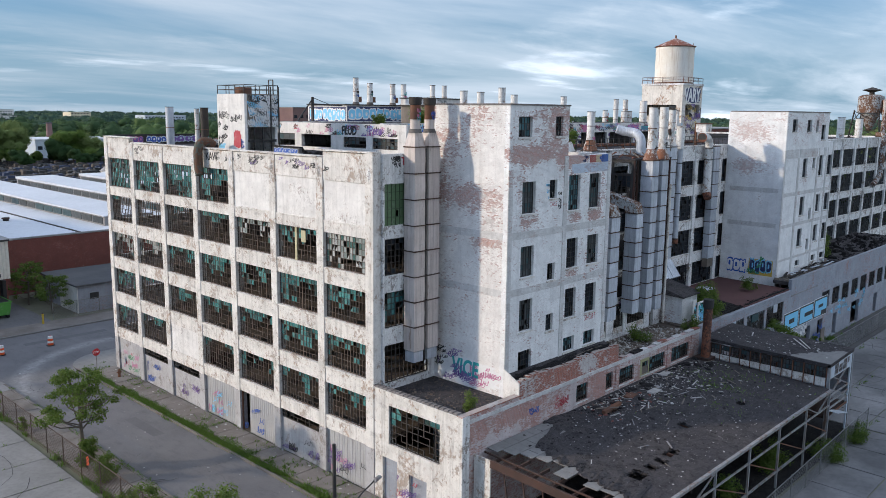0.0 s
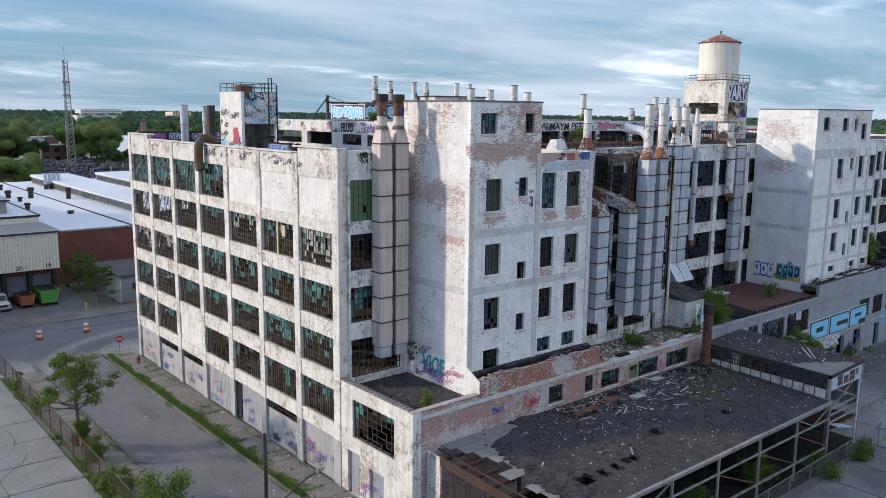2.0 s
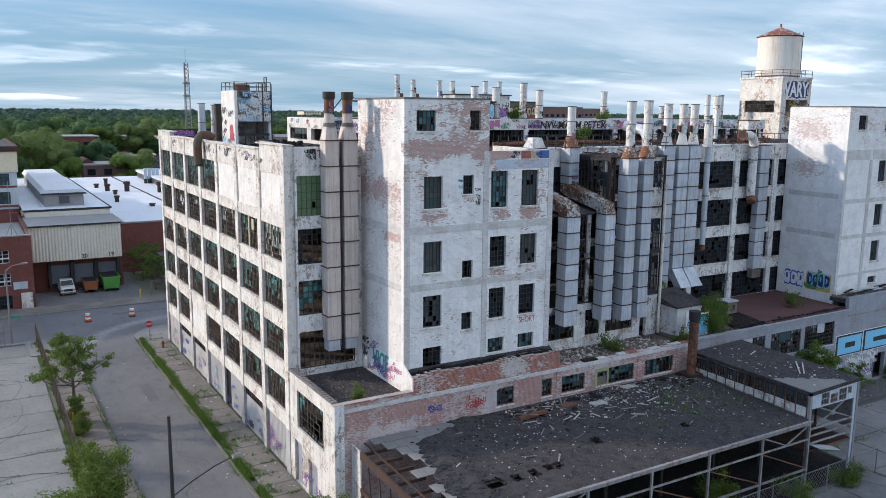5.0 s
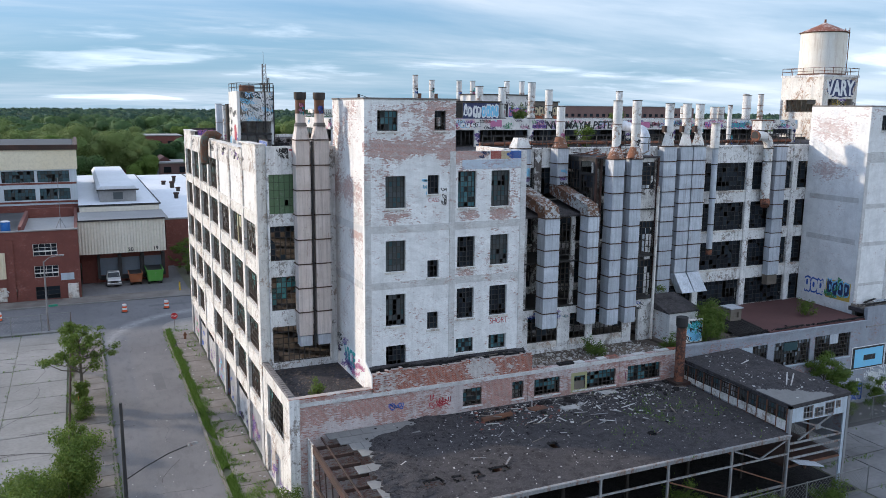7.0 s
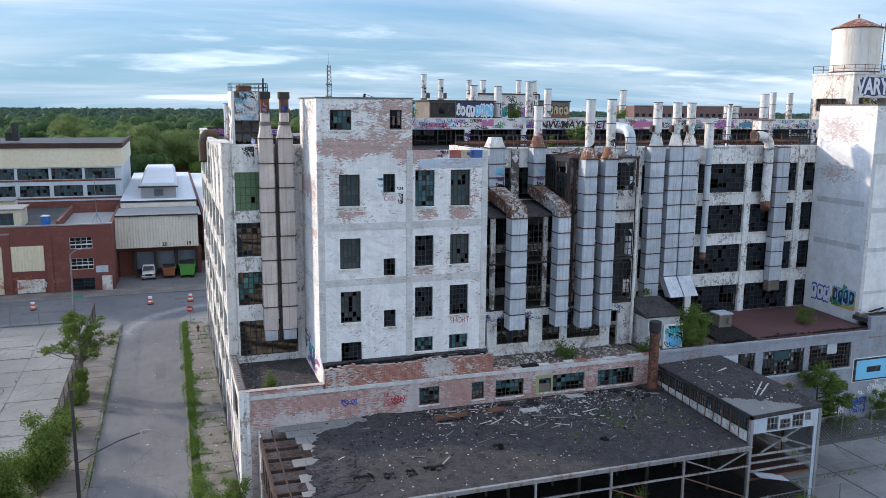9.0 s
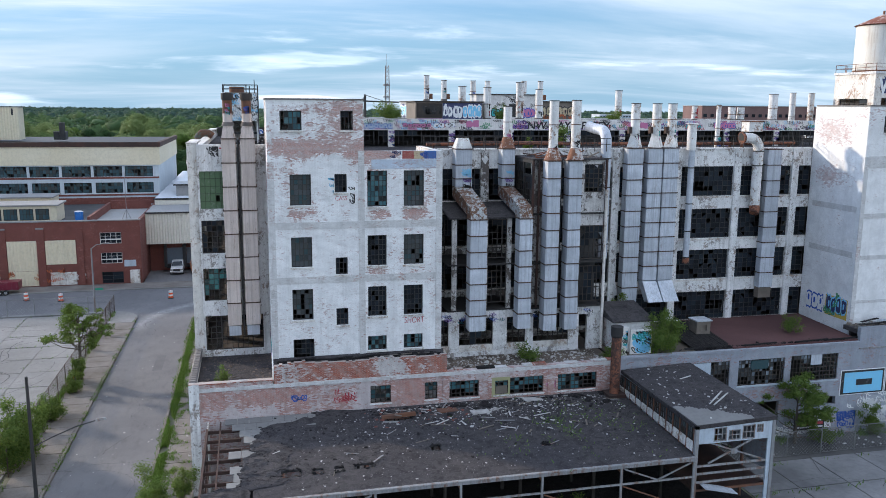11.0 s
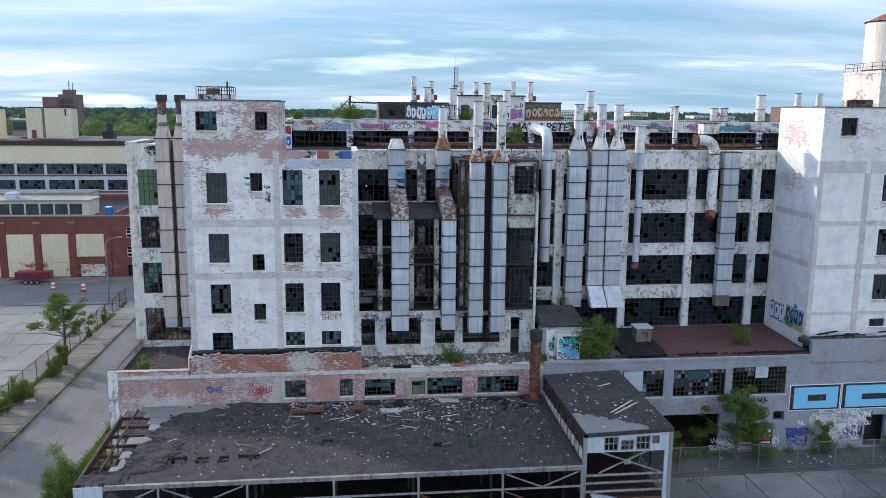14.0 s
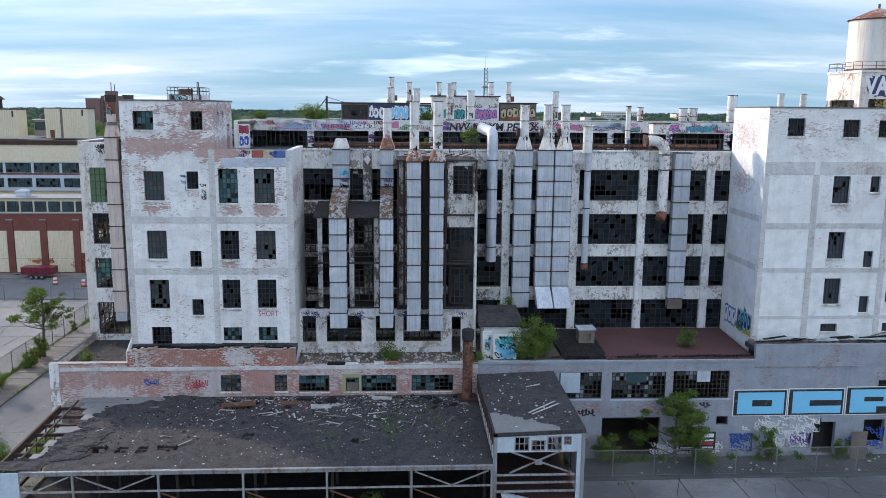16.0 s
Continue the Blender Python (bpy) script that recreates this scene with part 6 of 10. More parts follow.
part("roof", Shape().hexa([(51.9, 34.0, 17.6), (58.1, 34.0, 17.6), (58.1, 38.5, 18.2), (51.9, 38.5, 18.2)], [(51.9, 34.0, 17.72), (58.1, 34.0, 17.72), (58.1, 38.5, 18.35), (51.9, 38.5, 18.35)]), TAR, side)
# Same shade-carrying near black on these two platforms
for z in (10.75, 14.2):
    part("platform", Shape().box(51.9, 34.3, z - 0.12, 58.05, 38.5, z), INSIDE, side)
for x in (52.2, 54.55, 56.4):
    part("post", Shape().box(x, 34.31, 10.6, x + 0.35, 34.58, 17.6), GRIMY, side)
for z in (11.2, 14.6):
    window(side, "y", 34.42, 54.9, 56.4, z, z + 2.9, 4, 6, 0.35, NIGHT, ruin=0.15)
    window(side, "y", 36.6, 51.0, 52.2, z, z + 2.9, 3, 6, 0.3, NIGHT, ruin=0.15)
for a, b in ((34.3, 36.0), (36.15, 37.8)):
    window(booth, "x", 58.17, a, b, 18.7, 20.6 if a < 36 else 21.6, 4, 4, 0.35, NIGHT, ruin=0.1)
roof_pipe = thing("roof_pipe", "rusty pipe run on short stands along the roof edge", "pipe", (68, 40.2, ROOF))
part("pipe", Shape().tube([(51.5, 40.2, 22.75), (60.0, 40.2, 22.8), (68.0, 40.3, 22.72), (84.5, 40.2, 22.78)], 0.16, 10), FLUE_RUST, roof_pipe, smooth=True)
for i in range(12):
    part("stand", Shape().box(52.0 + 2.9 * i, 40.1, ROOF, 52.12 + 2.9 * i, 40.3, 22.62), DARK_RUST, roof_pipe)
parapet_rail = Shape()
for a, b, y in ((54.5, 56.8, 37.3), (62.0, 64.2, 34.0), (51.0, 84.8, 38.75)):
    for z in (22.95, 23.4):
        parapet_rail.bar((a, y, z), (b, y, z), 0.05)
    x = a
    while x <= b:
        parapet_rail.bar((x, y, 22.45), (x, y, 23.42), 0.05)
        x += 0.95
solid("catwalk_railing", parapet_rail, BLACK_IRON, "thin black iron railing along the roof edge catwalk", "railing", kind="stuff")

# ---- open steel shed before the annex ----
shed = thing("open_shed", "derelict open-sided steel shed with a black tar roof", "shed", (34.8, 19.4, 0))
def shed_z(y):
    return 4.75 + 0.42 * (y - 19.4) / 10.9
def roof_patch(x0, y0, x1, y1, mat, thick=0.14, lift=0.0):
    a, b = shed_z(y0) + lift, shed_z(y1) + lift
    return Shape().hexa([(x0, y0, a - thick), (x1, y0, a - thick), (x1, y1, b - thick), (x0, y1, b - thick)], [(x0, y0, a), (x1, y0, a), (x1, y1, b), (x0, y1, b)])
HOLES = [(39.2, 21.6, 40.3, 22.5), (41.0, 21.7, 41.6, 22.4), (42.2, 21.7, 42.8, 22.4), (43.4, 21.9, 44.6, 22.5), (48.3, 23.3, 48.9, 24.1), (46.3, 28.1, 48.0, 28.7), (55.2, 22.6, 55.6, 23.0)]
deck = Shape()
def deck_cells(shape, x0, y0, x1, y1, holes):
    xs = sorted({x0, x1, *[v for h in holes for v in (h[0], h[2])]})
    ys = sorted({y0, y1, *[v for h in holes for v in (h[1], h[3])]})
    for c, d in zip(ys, ys[1:]):
        for a, b in zip(xs, xs[1:]):
            if not any(h[0] < (a + b) / 2 < h[2] and h[1] < (c + d) / 2 < h[3] for h in holes):
                s = roof_patch(a, c, b, d, None)
                shape.add(s.v, s.f)
deck_cells(deck, 37.6, 19.4, 63.9, 30.3, HOLES)
part("roof_deck", deck, TAR, shed, "black tar roof deck with holes")
BAYS = [34.9, 39.3, 44.2, 49.1, 54.0, 59.0, 63.8]
part("eaves_beam", Shape().box(34.8, 19.28, 4.48, 63.9, 19.4, 4.64), PALE_STEEL, shed)
part("gutter_angle", Shape().box(36.4, 19.2, 4.68, 63.9, 19.4, 4.76), PALE_STEEL, shed)
part("rail_beam", Shape().box(36.3, 19.3, 3.4, 63.9, 19.4, 3.5), PALE_STEEL, shed)
part("rail_beam", Shape().box(36.3, 19.3, 1.2, 63.9, 19.42, 1.32), PALE_STEEL, shed)
for x in BAYS[1:]:
    part("post", Shape().box(x - 0.06, 19.28, 0, x + 0.06, 19.42, 4.48), PALE_STEEL, shed)
    for y in (23.2, 26.9):
        part("inner_post", Shape().box(x - 0.09, y - 0.09, 0, x + 0.09, y + 0.09, shed_z(y) - 0.5), DARK_STEEL, shed)
    part("rafter", Shape().hexa([(x - 0.08, 19.4, 4.2), (x + 0.08, 19.4, 4.2), (x + 0.08, 30.3, 4.6), (x - 0.08, 30.3, 4.6)], [(x - 0.08, 19.4, 4.58), (x + 0.08, 19.4, 4.58), (x + 0.08, 30.3, 5.0), (x - 0.08, 30.3, 5.0)]), RUST, shed)
for k, (a, b) in enumerate(zip(BAYS, BAYS[1:])):
    if k in (0, 1, 5):
        m = (a + b) / 2
        part("brace", Shape().bar((a + 0.2, 19.35, 4.4), (m, 19.35, 3.5), 0.08), PALE_STEEL, shed)
        part("brace", Shape().bar((m, 19.35, 3.5), (b - 0.2, 19.35, 4.4), 0.08), PALE_STEEL, shed)
    if k in (2, 3, 4, 5):
        part("brace", Shape().bar((a + 0.15, 19.36, 3.3), (b - 0.15, 19.36, 1.4), 0.07), RUST, shed)
part("end_panel", Shape().box(34.75, 19.24, 0, 36.3, 19.36, 4.7), BLUE_SHEET, shed, "pale blue sheet end panel")
part("end_panel", Shape().box(34.75, 29.0, 0, 34.85, 30.3, 5.1), CONCRETE, shed, "white end panel beside the annex")
for z0, z1 in ((4.3, 4.8), (2.2, 2.45)):
    part("side_beam", Shape().hexa([(34.72, 19.4, z0), (34.86, 19.4, z0), (34.86, 29.0, z0 + 0.35), (34.72, 29.0, z0 + 0.35)], [(34.72, 19.4, z1), (34.86, 19.4, z1), (34.86, 29.0, z1 + 0.35), (34.72, 29.0, z1 + 0.35)]), DARK_RUST, shed)
for i in range(7):
    y = 20.6 + i * 1.4
    part("joist", Shape().box(34.86, y, shed_z(y) - 0.36, 36.9, y + 0.11, shed_z(y) - 0.16), DARK_RUST, shed)
    part("side_post", Shape().bar((34.8, y, 2.4), (34.8, y + 0.4, 4.6), 0.07), DARK_RUST, shed)
for x in (35.6,):
    part("joist", Shape().bar((x, 20.6, shed_z(20.6) - 0.1), (x, 30.2, shed_z(30.2) - 0.12), 0.09), DARK_RUST, shed)
# pale roof boards laid bare along the west end, under the torn edge of the felt
rb = random.Random(21)
def felt_edge(y):
    """Where the torn felt begins: far out at the front, creeping back to the wall."""
    knots = [(19.4, 34.8), (20.5, 34.9), (20.8, 36.7), (22.5, 36.9), (24.5, 37.3), (26.5, 37.7), (28.2, 38.2), (29.0, 40.6), (29.6, 42.0), (30.3, 41.5)]
    for (a, p), (b, q) in zip(knots, knots[1:]):
        if y <= b:
            e = p + (q - p) * (y - a) / (b - a)
            break
    return e + (0.0 if y < 20.4 else 0.5 * noise.noise(Vector((3.1, y * 0.9, 0))) + 0.35 * noise.noise(Vector((9.2, y * 3.3, 0))) + 0.16 * noise.noise(Vector((1.7, y * 9.0, 0))))
y0, row = 20.6, 0
while y0 < 30.2:
    y1, x = min(y0 + 0.96, 30.28), 36.1 + 0.45 * rb.random() + (0.35 if row % 2 else 0) if y0 < 28.6 else 35.9
    while x < felt_edge((y0 + y1) / 2) + 0.7:
        if not (x < 36.8 and rb.random() < 0.15):
            part("roof_board", roof_patch(x, y0 + 0.012, x + 0.74, y1 - 0.012, None, 0.05, 0.03 + 0.012 * rb.random()), LOT, shed, "pale bare roof board")
        x += 0.76
    y0, row = y0 + 0.98, row + 1
felt, ys = Shape(), [19.4 + 0.1 * i for i in range(110)]
xs = [[felt_edge(y) + 2.6 * k for k in (0, 0.05, 0.13, 0.26, 0.42, 0.6, 0.8, 1.0)] for y in ys]
for a, b, p, q in zip(ys, ys[1:], xs, xs[1:]):
    for k in range(7):
        mid = (p[k] + q[k + 1]) / 2
        if any(h[0] - 0.3 < mid < h[2] + 0.3 and h[1] - 0.12 < (a + b) / 2 < h[3] + 0.12 for h in HOLES):
            continue
        z = []
        for x, y in ((p[k], a), (p[k + 1], a), (q[k + 1], b), (q[k], b)):
            fade = max(0.0, 1.0 - (x - felt_edge(y)) / 2.6)
            z.append((x, y, shed_z(y) + 0.006 + 0.08 * min(1, fade * 3) + 0.26 * fade * max(0.0, noise.noise(Vector((x * 1.6, y * 1.6, 4)))) + 0.09 * fade * noise.noise(Vector((x * 4, y * 4, 8)))))
        felt.hexa([(x, y, shed_z(y) + (0.046 if x < 40 else -0.02)) for x, y, _ in z], z)
tagged(part("torn_felt", felt, TAR, shed, "black roofing felt with a ragged torn edge"), kind="stuff")
for x0, y0, x1, y1 in HOLES:
    rag = Shape()
    for k in range(16):
        u = rb.random()
        cx, cy = rb.choice(((x0 + (x1 - x0) * u, y0), (x0 + (x1 - x0) * u, y1), (x0, y0 + (y1 - y0) * u), (x1, y0 + (y1 - y0) * u)))
        w, a = rb.uniform(0.06, 0.22), rb.random() * 3.1
        c, s_, z = math.cos(a) * w, math.sin(a) * w, shed_z(cy)
        tip = (cx + rb.gauss(0, 0.08), cy + rb.gauss(0, 0.08), z + rb.uniform(0.01, 0.14))
        low = [(cx - c, cy - s_, z - 0.03), (cx + s_, cy - c, z - 0.03), (cx + c, cy + s_, z - 0.03)]
        rag.add(low + [tip], [(2, 1, 0), (0, 1, 3), (1, 2, 3), (2, 0, 3)])
    tagged(part("torn_edge", rag, CHAR, shed, "ragged torn rim of a roof hole"), kind="stuff")

def litter(name, label, n, where, size, mat, seed, flat_k=0.35, category="rubble"):
    """Countless small broken pieces strewn over a surface; where(r) gives a place."""
    r, s = random.Random(seed), Shape()
    for _ in range(n):
        x, y, z = where(r)
        w, a = size * (0.35 + r.random() ** 4 * 1.6), r.random() * 3.14
        l, h = w * r.uniform(0.4, 1.6), w * flat_k * r.uniform(0.4, 1.2)
        c, q = math.cos(a), math.sin(a)
        low = [(x + c * u * w - q * v * l, y + q * u * w + c * v * l, z) for u, v in ((-0.5, -0.5), (0.5, -0.4), (0.45, 0.5), (-0.4, 0.45))]
        s.hexa(low, [(x + (p[0] - x) * 0.8, y + (p[1] - y) * 0.8, z + h * r.uniform(0.7, 1.2)) for p in low])
    return solid(name, s, mat, label, category, kind="stuff")


def on_shed(r, x0=38.5, x1=63.5, y0=19.8, y1=30.1, lean=1.0):
    while True:
        x, y = r.uniform(x0, x1), y0 + (y1 - y0) * r.random() ** (1 / lean)
        if not any(h[0] - 0.2 < x < h[2] + 0.2 and h[1] - 0.2 < y < h[3] + 0.2 for h in HOLES):
            return x, y, shed_z(y)
litter("roof_rubble", "pale broken concrete crumbs strewn over the tar roof", 900, lambda r: on_shed(r, lean=1.2), 0.066, RUBBLE, 31)
litter("roof_rubble", "dense heap of broken plaster and brick along the wall", 520, lambda r: on_shed(r, 45, 63, 26.5, 30.1, 2.0), 0.085, RUBBLE, 32)
litter("roof_rubble", "dark clods of tar and brick on the shed roof", 900, lambda r: on_shed(r, 38, 63.5, 21, 30.2, 1.6), 0.09, CHAR, 33)
litter("roof_rubble", "charred clods along the torn edge of the felt", 900, lambda r: (lambda y: (felt_edge(y) + 0.1 + abs(r.gauss(0, 1.0)), y, shed_z(y) + 0.06))(r.uniform(20.8, 30.0)), 0.06, CHAR, 35, 0.6)
litter("roof_rubble", "rust-brown brick bits on the shed roof", 90, lambda r: on_shed(r, 45, 52, 27, 30.1), 0.12, RED_BRICK, 34)
litter("roof_rubble", "crumpled scraps of black felt along the wall", 90, lambda r: on_shed(r, 44, 63, 27.6, 30.0, 1.6), 0.34, CHAR, 37, 0.4)
litter("roof_rubble", "broken grey boards and plaster in a loose heap", 120, lambda r: (lambda x, y: (x, y, shed_z(y)))(min(63.0, max(46.0, r.gauss(54.5, 2.6))), min(30.0, max(24.5, r.gauss(27.6, 1.2)))), 0.13, RUBBLE, 38, 0.3)
rp = random.Random(41)
for i in range(64):
    x, y, z = on_shed(rp, 46 if i < 54 else 38.5, 63, 24.5 if i < 54 else 20.5, 30.0)
    a, l = rp.random() * 3.14, rp.uniform(0.4, 1.4)
    dx_, dy_ = math.cos(a) * l / 2, math.sin(a) * l / 2 * 0.6
    solid("plank", Shape().bar((x - dx_, y - dy_, shed_z(y - dy_) + 0.05), (x + dx_, y + dy_, shed_z(y + dy_) + 0.06 + rp.random() * 0.05), rp.choice((0.04, 0.06, 0.1)), 0.03), rp.choice((RUBBLE, TIMBER, PALE_STEEL)), "weathered loose plank on the tar roof", "plank", group="roof planks")
for x, y in ((50.0, 28.6), (56.4, 29.3), (52.2, 27.9)):
    z = shed_z(y)
    solid("roof_sheet", Shape().hexa([(x, y, z), (x + 1.4, y + 0.2, z), (x + 1.3, y + 0.8, z), (x - 0.1, y + 0.6, z)], [(x, y, z + 0.10), (x + 1.4, y + 0.2, z + 0.02), (x + 1.3, y + 0.8, z + 0.03), (x - 0.1, y + 0.6, z + 0.14)]), RUST if x < 51 else RUBBLE, "bent rusty sheet lying on the tar roof", "sheet metal")

litter("roof_rubble", "charred lumps and scrap on the upper roof", 420, lambda r: (r.uniform(36.0, 43.0), r.uniform(50.0, 68.0), ROOF), 0.22, CHAR, 39, 0.8)
beam = Shape().bar((46.0, 28.35, shed_z(28.4) + 0.16), (48.3, 28.5, shed_z(28.5) + 0.2), 0.28, 0.22)
solid("fallen_beam", beam, RUST, "rusty fallen beam across a hole in the roof", "beam")
solid("plank", Shape().bar((46.3, 29.2, shed_z(29.2) + 0.1), (47.2, 27.9, shed_z(28) + 0.36), 0.16, 0.04), TIMBER, "grey plank leaning on the rusty beam", "plank", group="roof planks")
# raised glazed end of the shed
lodge = thing("raised_shed_end", "glazed shed end with a tar roof and pale blue gable", "shed", (63.95, 19.6, 0))
Z = 6.6
part("roof", Shape().hexa([(63.9, 19.5, Z - 0.2), (69.45, 19.5, Z), (69.45, 29.9, Z + 0.15), (63.9, 29.9, Z - 0.05)], [(63.9, 19.5, Z + 0.05), (69.45, 19.5, Z + 0.25), (69.45, 29.9, Z + 0.4), (63.9, 29.9, Z + 0.2)]), TAR, lodge)
rl = random.Random(66)
for k in range(26):
    x0 = 64.0 + 0.15 * k
    y1 = 19.6 + max(0.12, 3.3 * (1 - k / 26) ** 0.8 + 0.5 * noise.noise(Vector((k * 0.35, 4.2, 0))) + rl.uniform(-0.12, 0.12))
    za, zb = Z + 0.055 + (x0 - 63.9) * 0.036, Z + 0.055 + (x0 + 0.149 - 63.9) * 0.036
    part("bare_board", Shape().hexa([(x0, 19.55, za - 0.03), (x0 + 0.149, 19.55, zb - 0.03), (x0 + 0.149, y1, zb), (x0, y1 - 0.05, za)], [(x0, 19.55, za + 0.02), (x0 + 0.149, 19.55, zb + 0.02), (x0 + 0.149, y1, zb + 0.06), (x0, y1 - 0.05, za + 0.06)]), LOT, lodge, "bare pale roof board")
litter("roof_rubble", "pale crumbs and scraps on the raised shed roof", 130, lambda r: (lambda x, y: (x, y, Z + 0.05 + (x - 63.9) * 0.036 + (y - 19.5) * 0.0144))(r.uniform(64.2, 69.2), r.uniform(20.0, 29.6)), 0.09, RUBBLE, 36)
for xa, ya, xb, yb in ((66.4, 22.2, 68.4, 24.0), (66.6, 22.0, 68.6, 23.6), (67.0, 27.0, 68.0, 27.3)):
    solid("plank", Shape().bar((xa, ya, Z + 0.26), (xb, yb, Z + 0.34), 0.09, 0.05), RUBBLE, "pale loose batten on the raised shed roof", "plank", group="roof planks")
GW = [(65.15, 66.05, 5.48, 6.4), (66.17, 67.03, 5.48, 6.18), (67.13, 68.03, 5.48, 6.4), (68.12, 68.6, 5.85, 6.4)]
part("gable_panel", wall_cells(Shape(), "y", 19.55, 19.65, 63.95, 69.4, 5.42, 6.55, GW), BLUE_SHEET, lodge, "pale blue sheet gable")
for a, b, c, d in GW:
    window(lodge, "y", 19.57, a, b, c, d, 3, 2, 0.25, SLATE_GLASS, steel=PALE_STEEL)
for x in (64.0, 69.3):
    part("post", Shape().box(x - 0.1, 19.5, 0, x + 0.12, 19.7, 6.6), PALE_STEEL, lodge)
part("corner_panel", Shape().box(68.95, 19.55, 0, 69.2, 19.66, 5.42), BLUE_SHEET, lodge)
for z in (3.9, 3.4, 2.85, 2.3):
    part("rail", Shape().box(64.1, 19.54, z, 68.9, 19.62, z + 0.13), PALE_STEEL if z > 2.5 else RUST, lodge)
part("brace", Shape().bar((64.9, 19.58, 4.1), (67.9, 19.58, 5.45), 0.09), PALE_STEEL, lodge)
part("brace", Shape().bar((65.0, 19.6, 5.42), (68.7, 19.6, 4.05), 0.09), PALE_STEEL, lodge)
part("gusset", Shape().box(66.45, 19.54, 4.6, 66.85, 19.57, 4.95), PALE_STEEL, lodge)
part("inner_floor", Shape().box(64.1, 19.8, 2.2, 69.2, 29.6, 2.35), DARK_RUST, lodge)
part("loose_sheet", Shape().bar((64.4, 19.3, 2.8), (66.6, 19.2, 2.3), 0.9, 0.04), GALV, lodge, "loose corrugated sheet")
y = 19.8
while y < 29.4:
    part("side_panel", Shape().box(63.92, y, 4.85 + 0.04 * (y - 19.8), 63.99, y + 0.78, 5.5 + 0.01 * (y - 19.8)), CONCRETE, lodge, "stained white side panel")
    part("side_post", Shape().box(63.9, y - 0.06, 4.8, 64.02, y, 6.42), RUST, lodge)
    window(lodge, "x", 63.95, y, y + 0.78, 5.56, 6.4, 3, 2, 0.6 if y < 24 else 0.3, SLATE_GLASS)
    y += 0.86
for y in (22.5, 25.5, 28.5):
    part("east_post", Shape().box(69.25, y, 0, 69.4, y + 0.15, 6.7), RUST, lodge)
part("east_cladding", Shape().box(69.3, 19.7, 3.0, 69.38, 29.8, 6.6), GREY_BRICK, lodge)
flue = thing("rusty_flue", "rust-red steel flue with a wide collar", "flue", (63.15, 29.4, 5))
part("pipe", Shape().cyl(63.15, 29.3, 4.9, 9.5, 0.36, n=18), FLUE_RUST, flue, smooth=True)
part("collar", Shape().cyl(63.15, 29.3, 9.5, 9.65, 0.37, 0.44, n=18).cyl(63.15, 29.3, 9.65, 10.3, 0.44, n=18), BLACK_IRON, flue, smooth=True)
part("base", Shape().box(62.5, 28.7, 4.8, 63.8, 30.0, 5.35), DARK_RUST, flue)

# ---- low east range along the yard ----
east = thing("east_annex", "long grey painted brick annex with broken windows and graffiti", "annex", (64, YA, 0))
HAZE_GLASS = glazing("pale_blue_painted_glass", ((0.012, 0.015, 0.02), (0.10, 0.13, 0.16), (0.012, 0.015, 0.02), (0.20, 0.24, 0.28), (0.02, 0.025, 0.03)), 0.3)
EW = [(70.0, 73.15, 4.68, 6.72), (73.9, 77.95, 4.64, 6.7), (78.5, 82.75, 4.62, 6.76), (73.3, 77.7, 0.1, 3.2), (81.96, 82.83, 2.5, 3.2)]
part("wall", wall_cells(Shape(), "y", YA, YA + 0.35, 64.0, 84.6, -0.2, 7.6, EW), GREY_BRICK, east)
EW2 = [(89.47, 91.2, 0.05, 2.66)] + [(94.2 + i * 3.4, 96.6 + i * 3.4, 3.9, 5.9) for i in range(9)] + [(93.4, 95.0, 1.0, 2.8), (98.5, 99.8, 0.1, 2.7), (105.0, 108.0, 0.1, 3.0), (114.0, 115.4, 0.1, 2.7)]
part("wall", wall_cells(Shape(), "y", YA, YA + 0.35, 84.6, 130.0, -0.2, 8.7, EW2), GREY_BRICK, east)
for n, (a, b, c, d) in enumerate(EW[:3]):
    window(east, "y", YA + 0.1, a, b, c, d, max(4, int((b - a) / 0.3)), 6, (0.66, 0.5, 0.12)[n], HAZE_GLASS, steel=DARK_STEEL)
    part("sill", Shape().box(a - 0.08, YA - 0.06, c - 0.12, b + 0.08, YA - 0.003, c - 0.01), BLUE_SHEET, east)
for a, b, c, d in EW2[1:10]:
    window(east, "y", YA + 0.1, a, b, c, d, 6, 5, 0.5, NIGHT)
part("blind_sheet", Shape().box(70.1, YA + 0.03, 5.15, 71.55, YA + 0.08, 6.68), BLUE_SHEET, east, "pale blue sheet closing half a window")
part("blind_sheet", Shape().box(75.0, YA + 0.03, 5.9, 76.5, YA + 0.08, 6.6), SLATE_GLASS, east, "dusty sheet in the window")
part("hung_sheet", Shape().box(80.3, YA + 0.04, 5.9, 81.3, YA + 0.08, 6.74), GALV, east)
part("cornice", Shape().box(64.0, YA - 0.08, 7.42, 84.6, YA - 0.003, 7.6), GREY_BRICK, east)
part("rusty_rail", Shape().box(84.6, YA - 0.05, 6.95, 92.4, YA - 0.003, 7.05), PALE_STEEL, east)
part("door", Shape().box(92.0, YA - 0.9, 0.05, 93.2, YA - 0.82, 2.2), TIMBER, east, "brown board propped beside the doorway")
part("floor", Shape().box(64, YA + 0.35, -0.1, 130, 38, 0.1), FLOOR_DIRT, east)
# Annex rear wall painted near black for the shade behind its openings
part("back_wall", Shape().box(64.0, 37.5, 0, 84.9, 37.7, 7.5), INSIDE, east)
part("roof", Shape().hexa([(64.2, YA + 0.3, 7.0), (72.0, YA + 0.3, 7.35), (72.0, YL, 7.6), (64.2, YL, 7.2)], [(64.2, YA + 0.3, 7.2), (72.0, YA + 0.3, 7.55), (72.0, YL, 7.8), (64.2, YL, 7.4)]), FLOOR_DIRT, east)
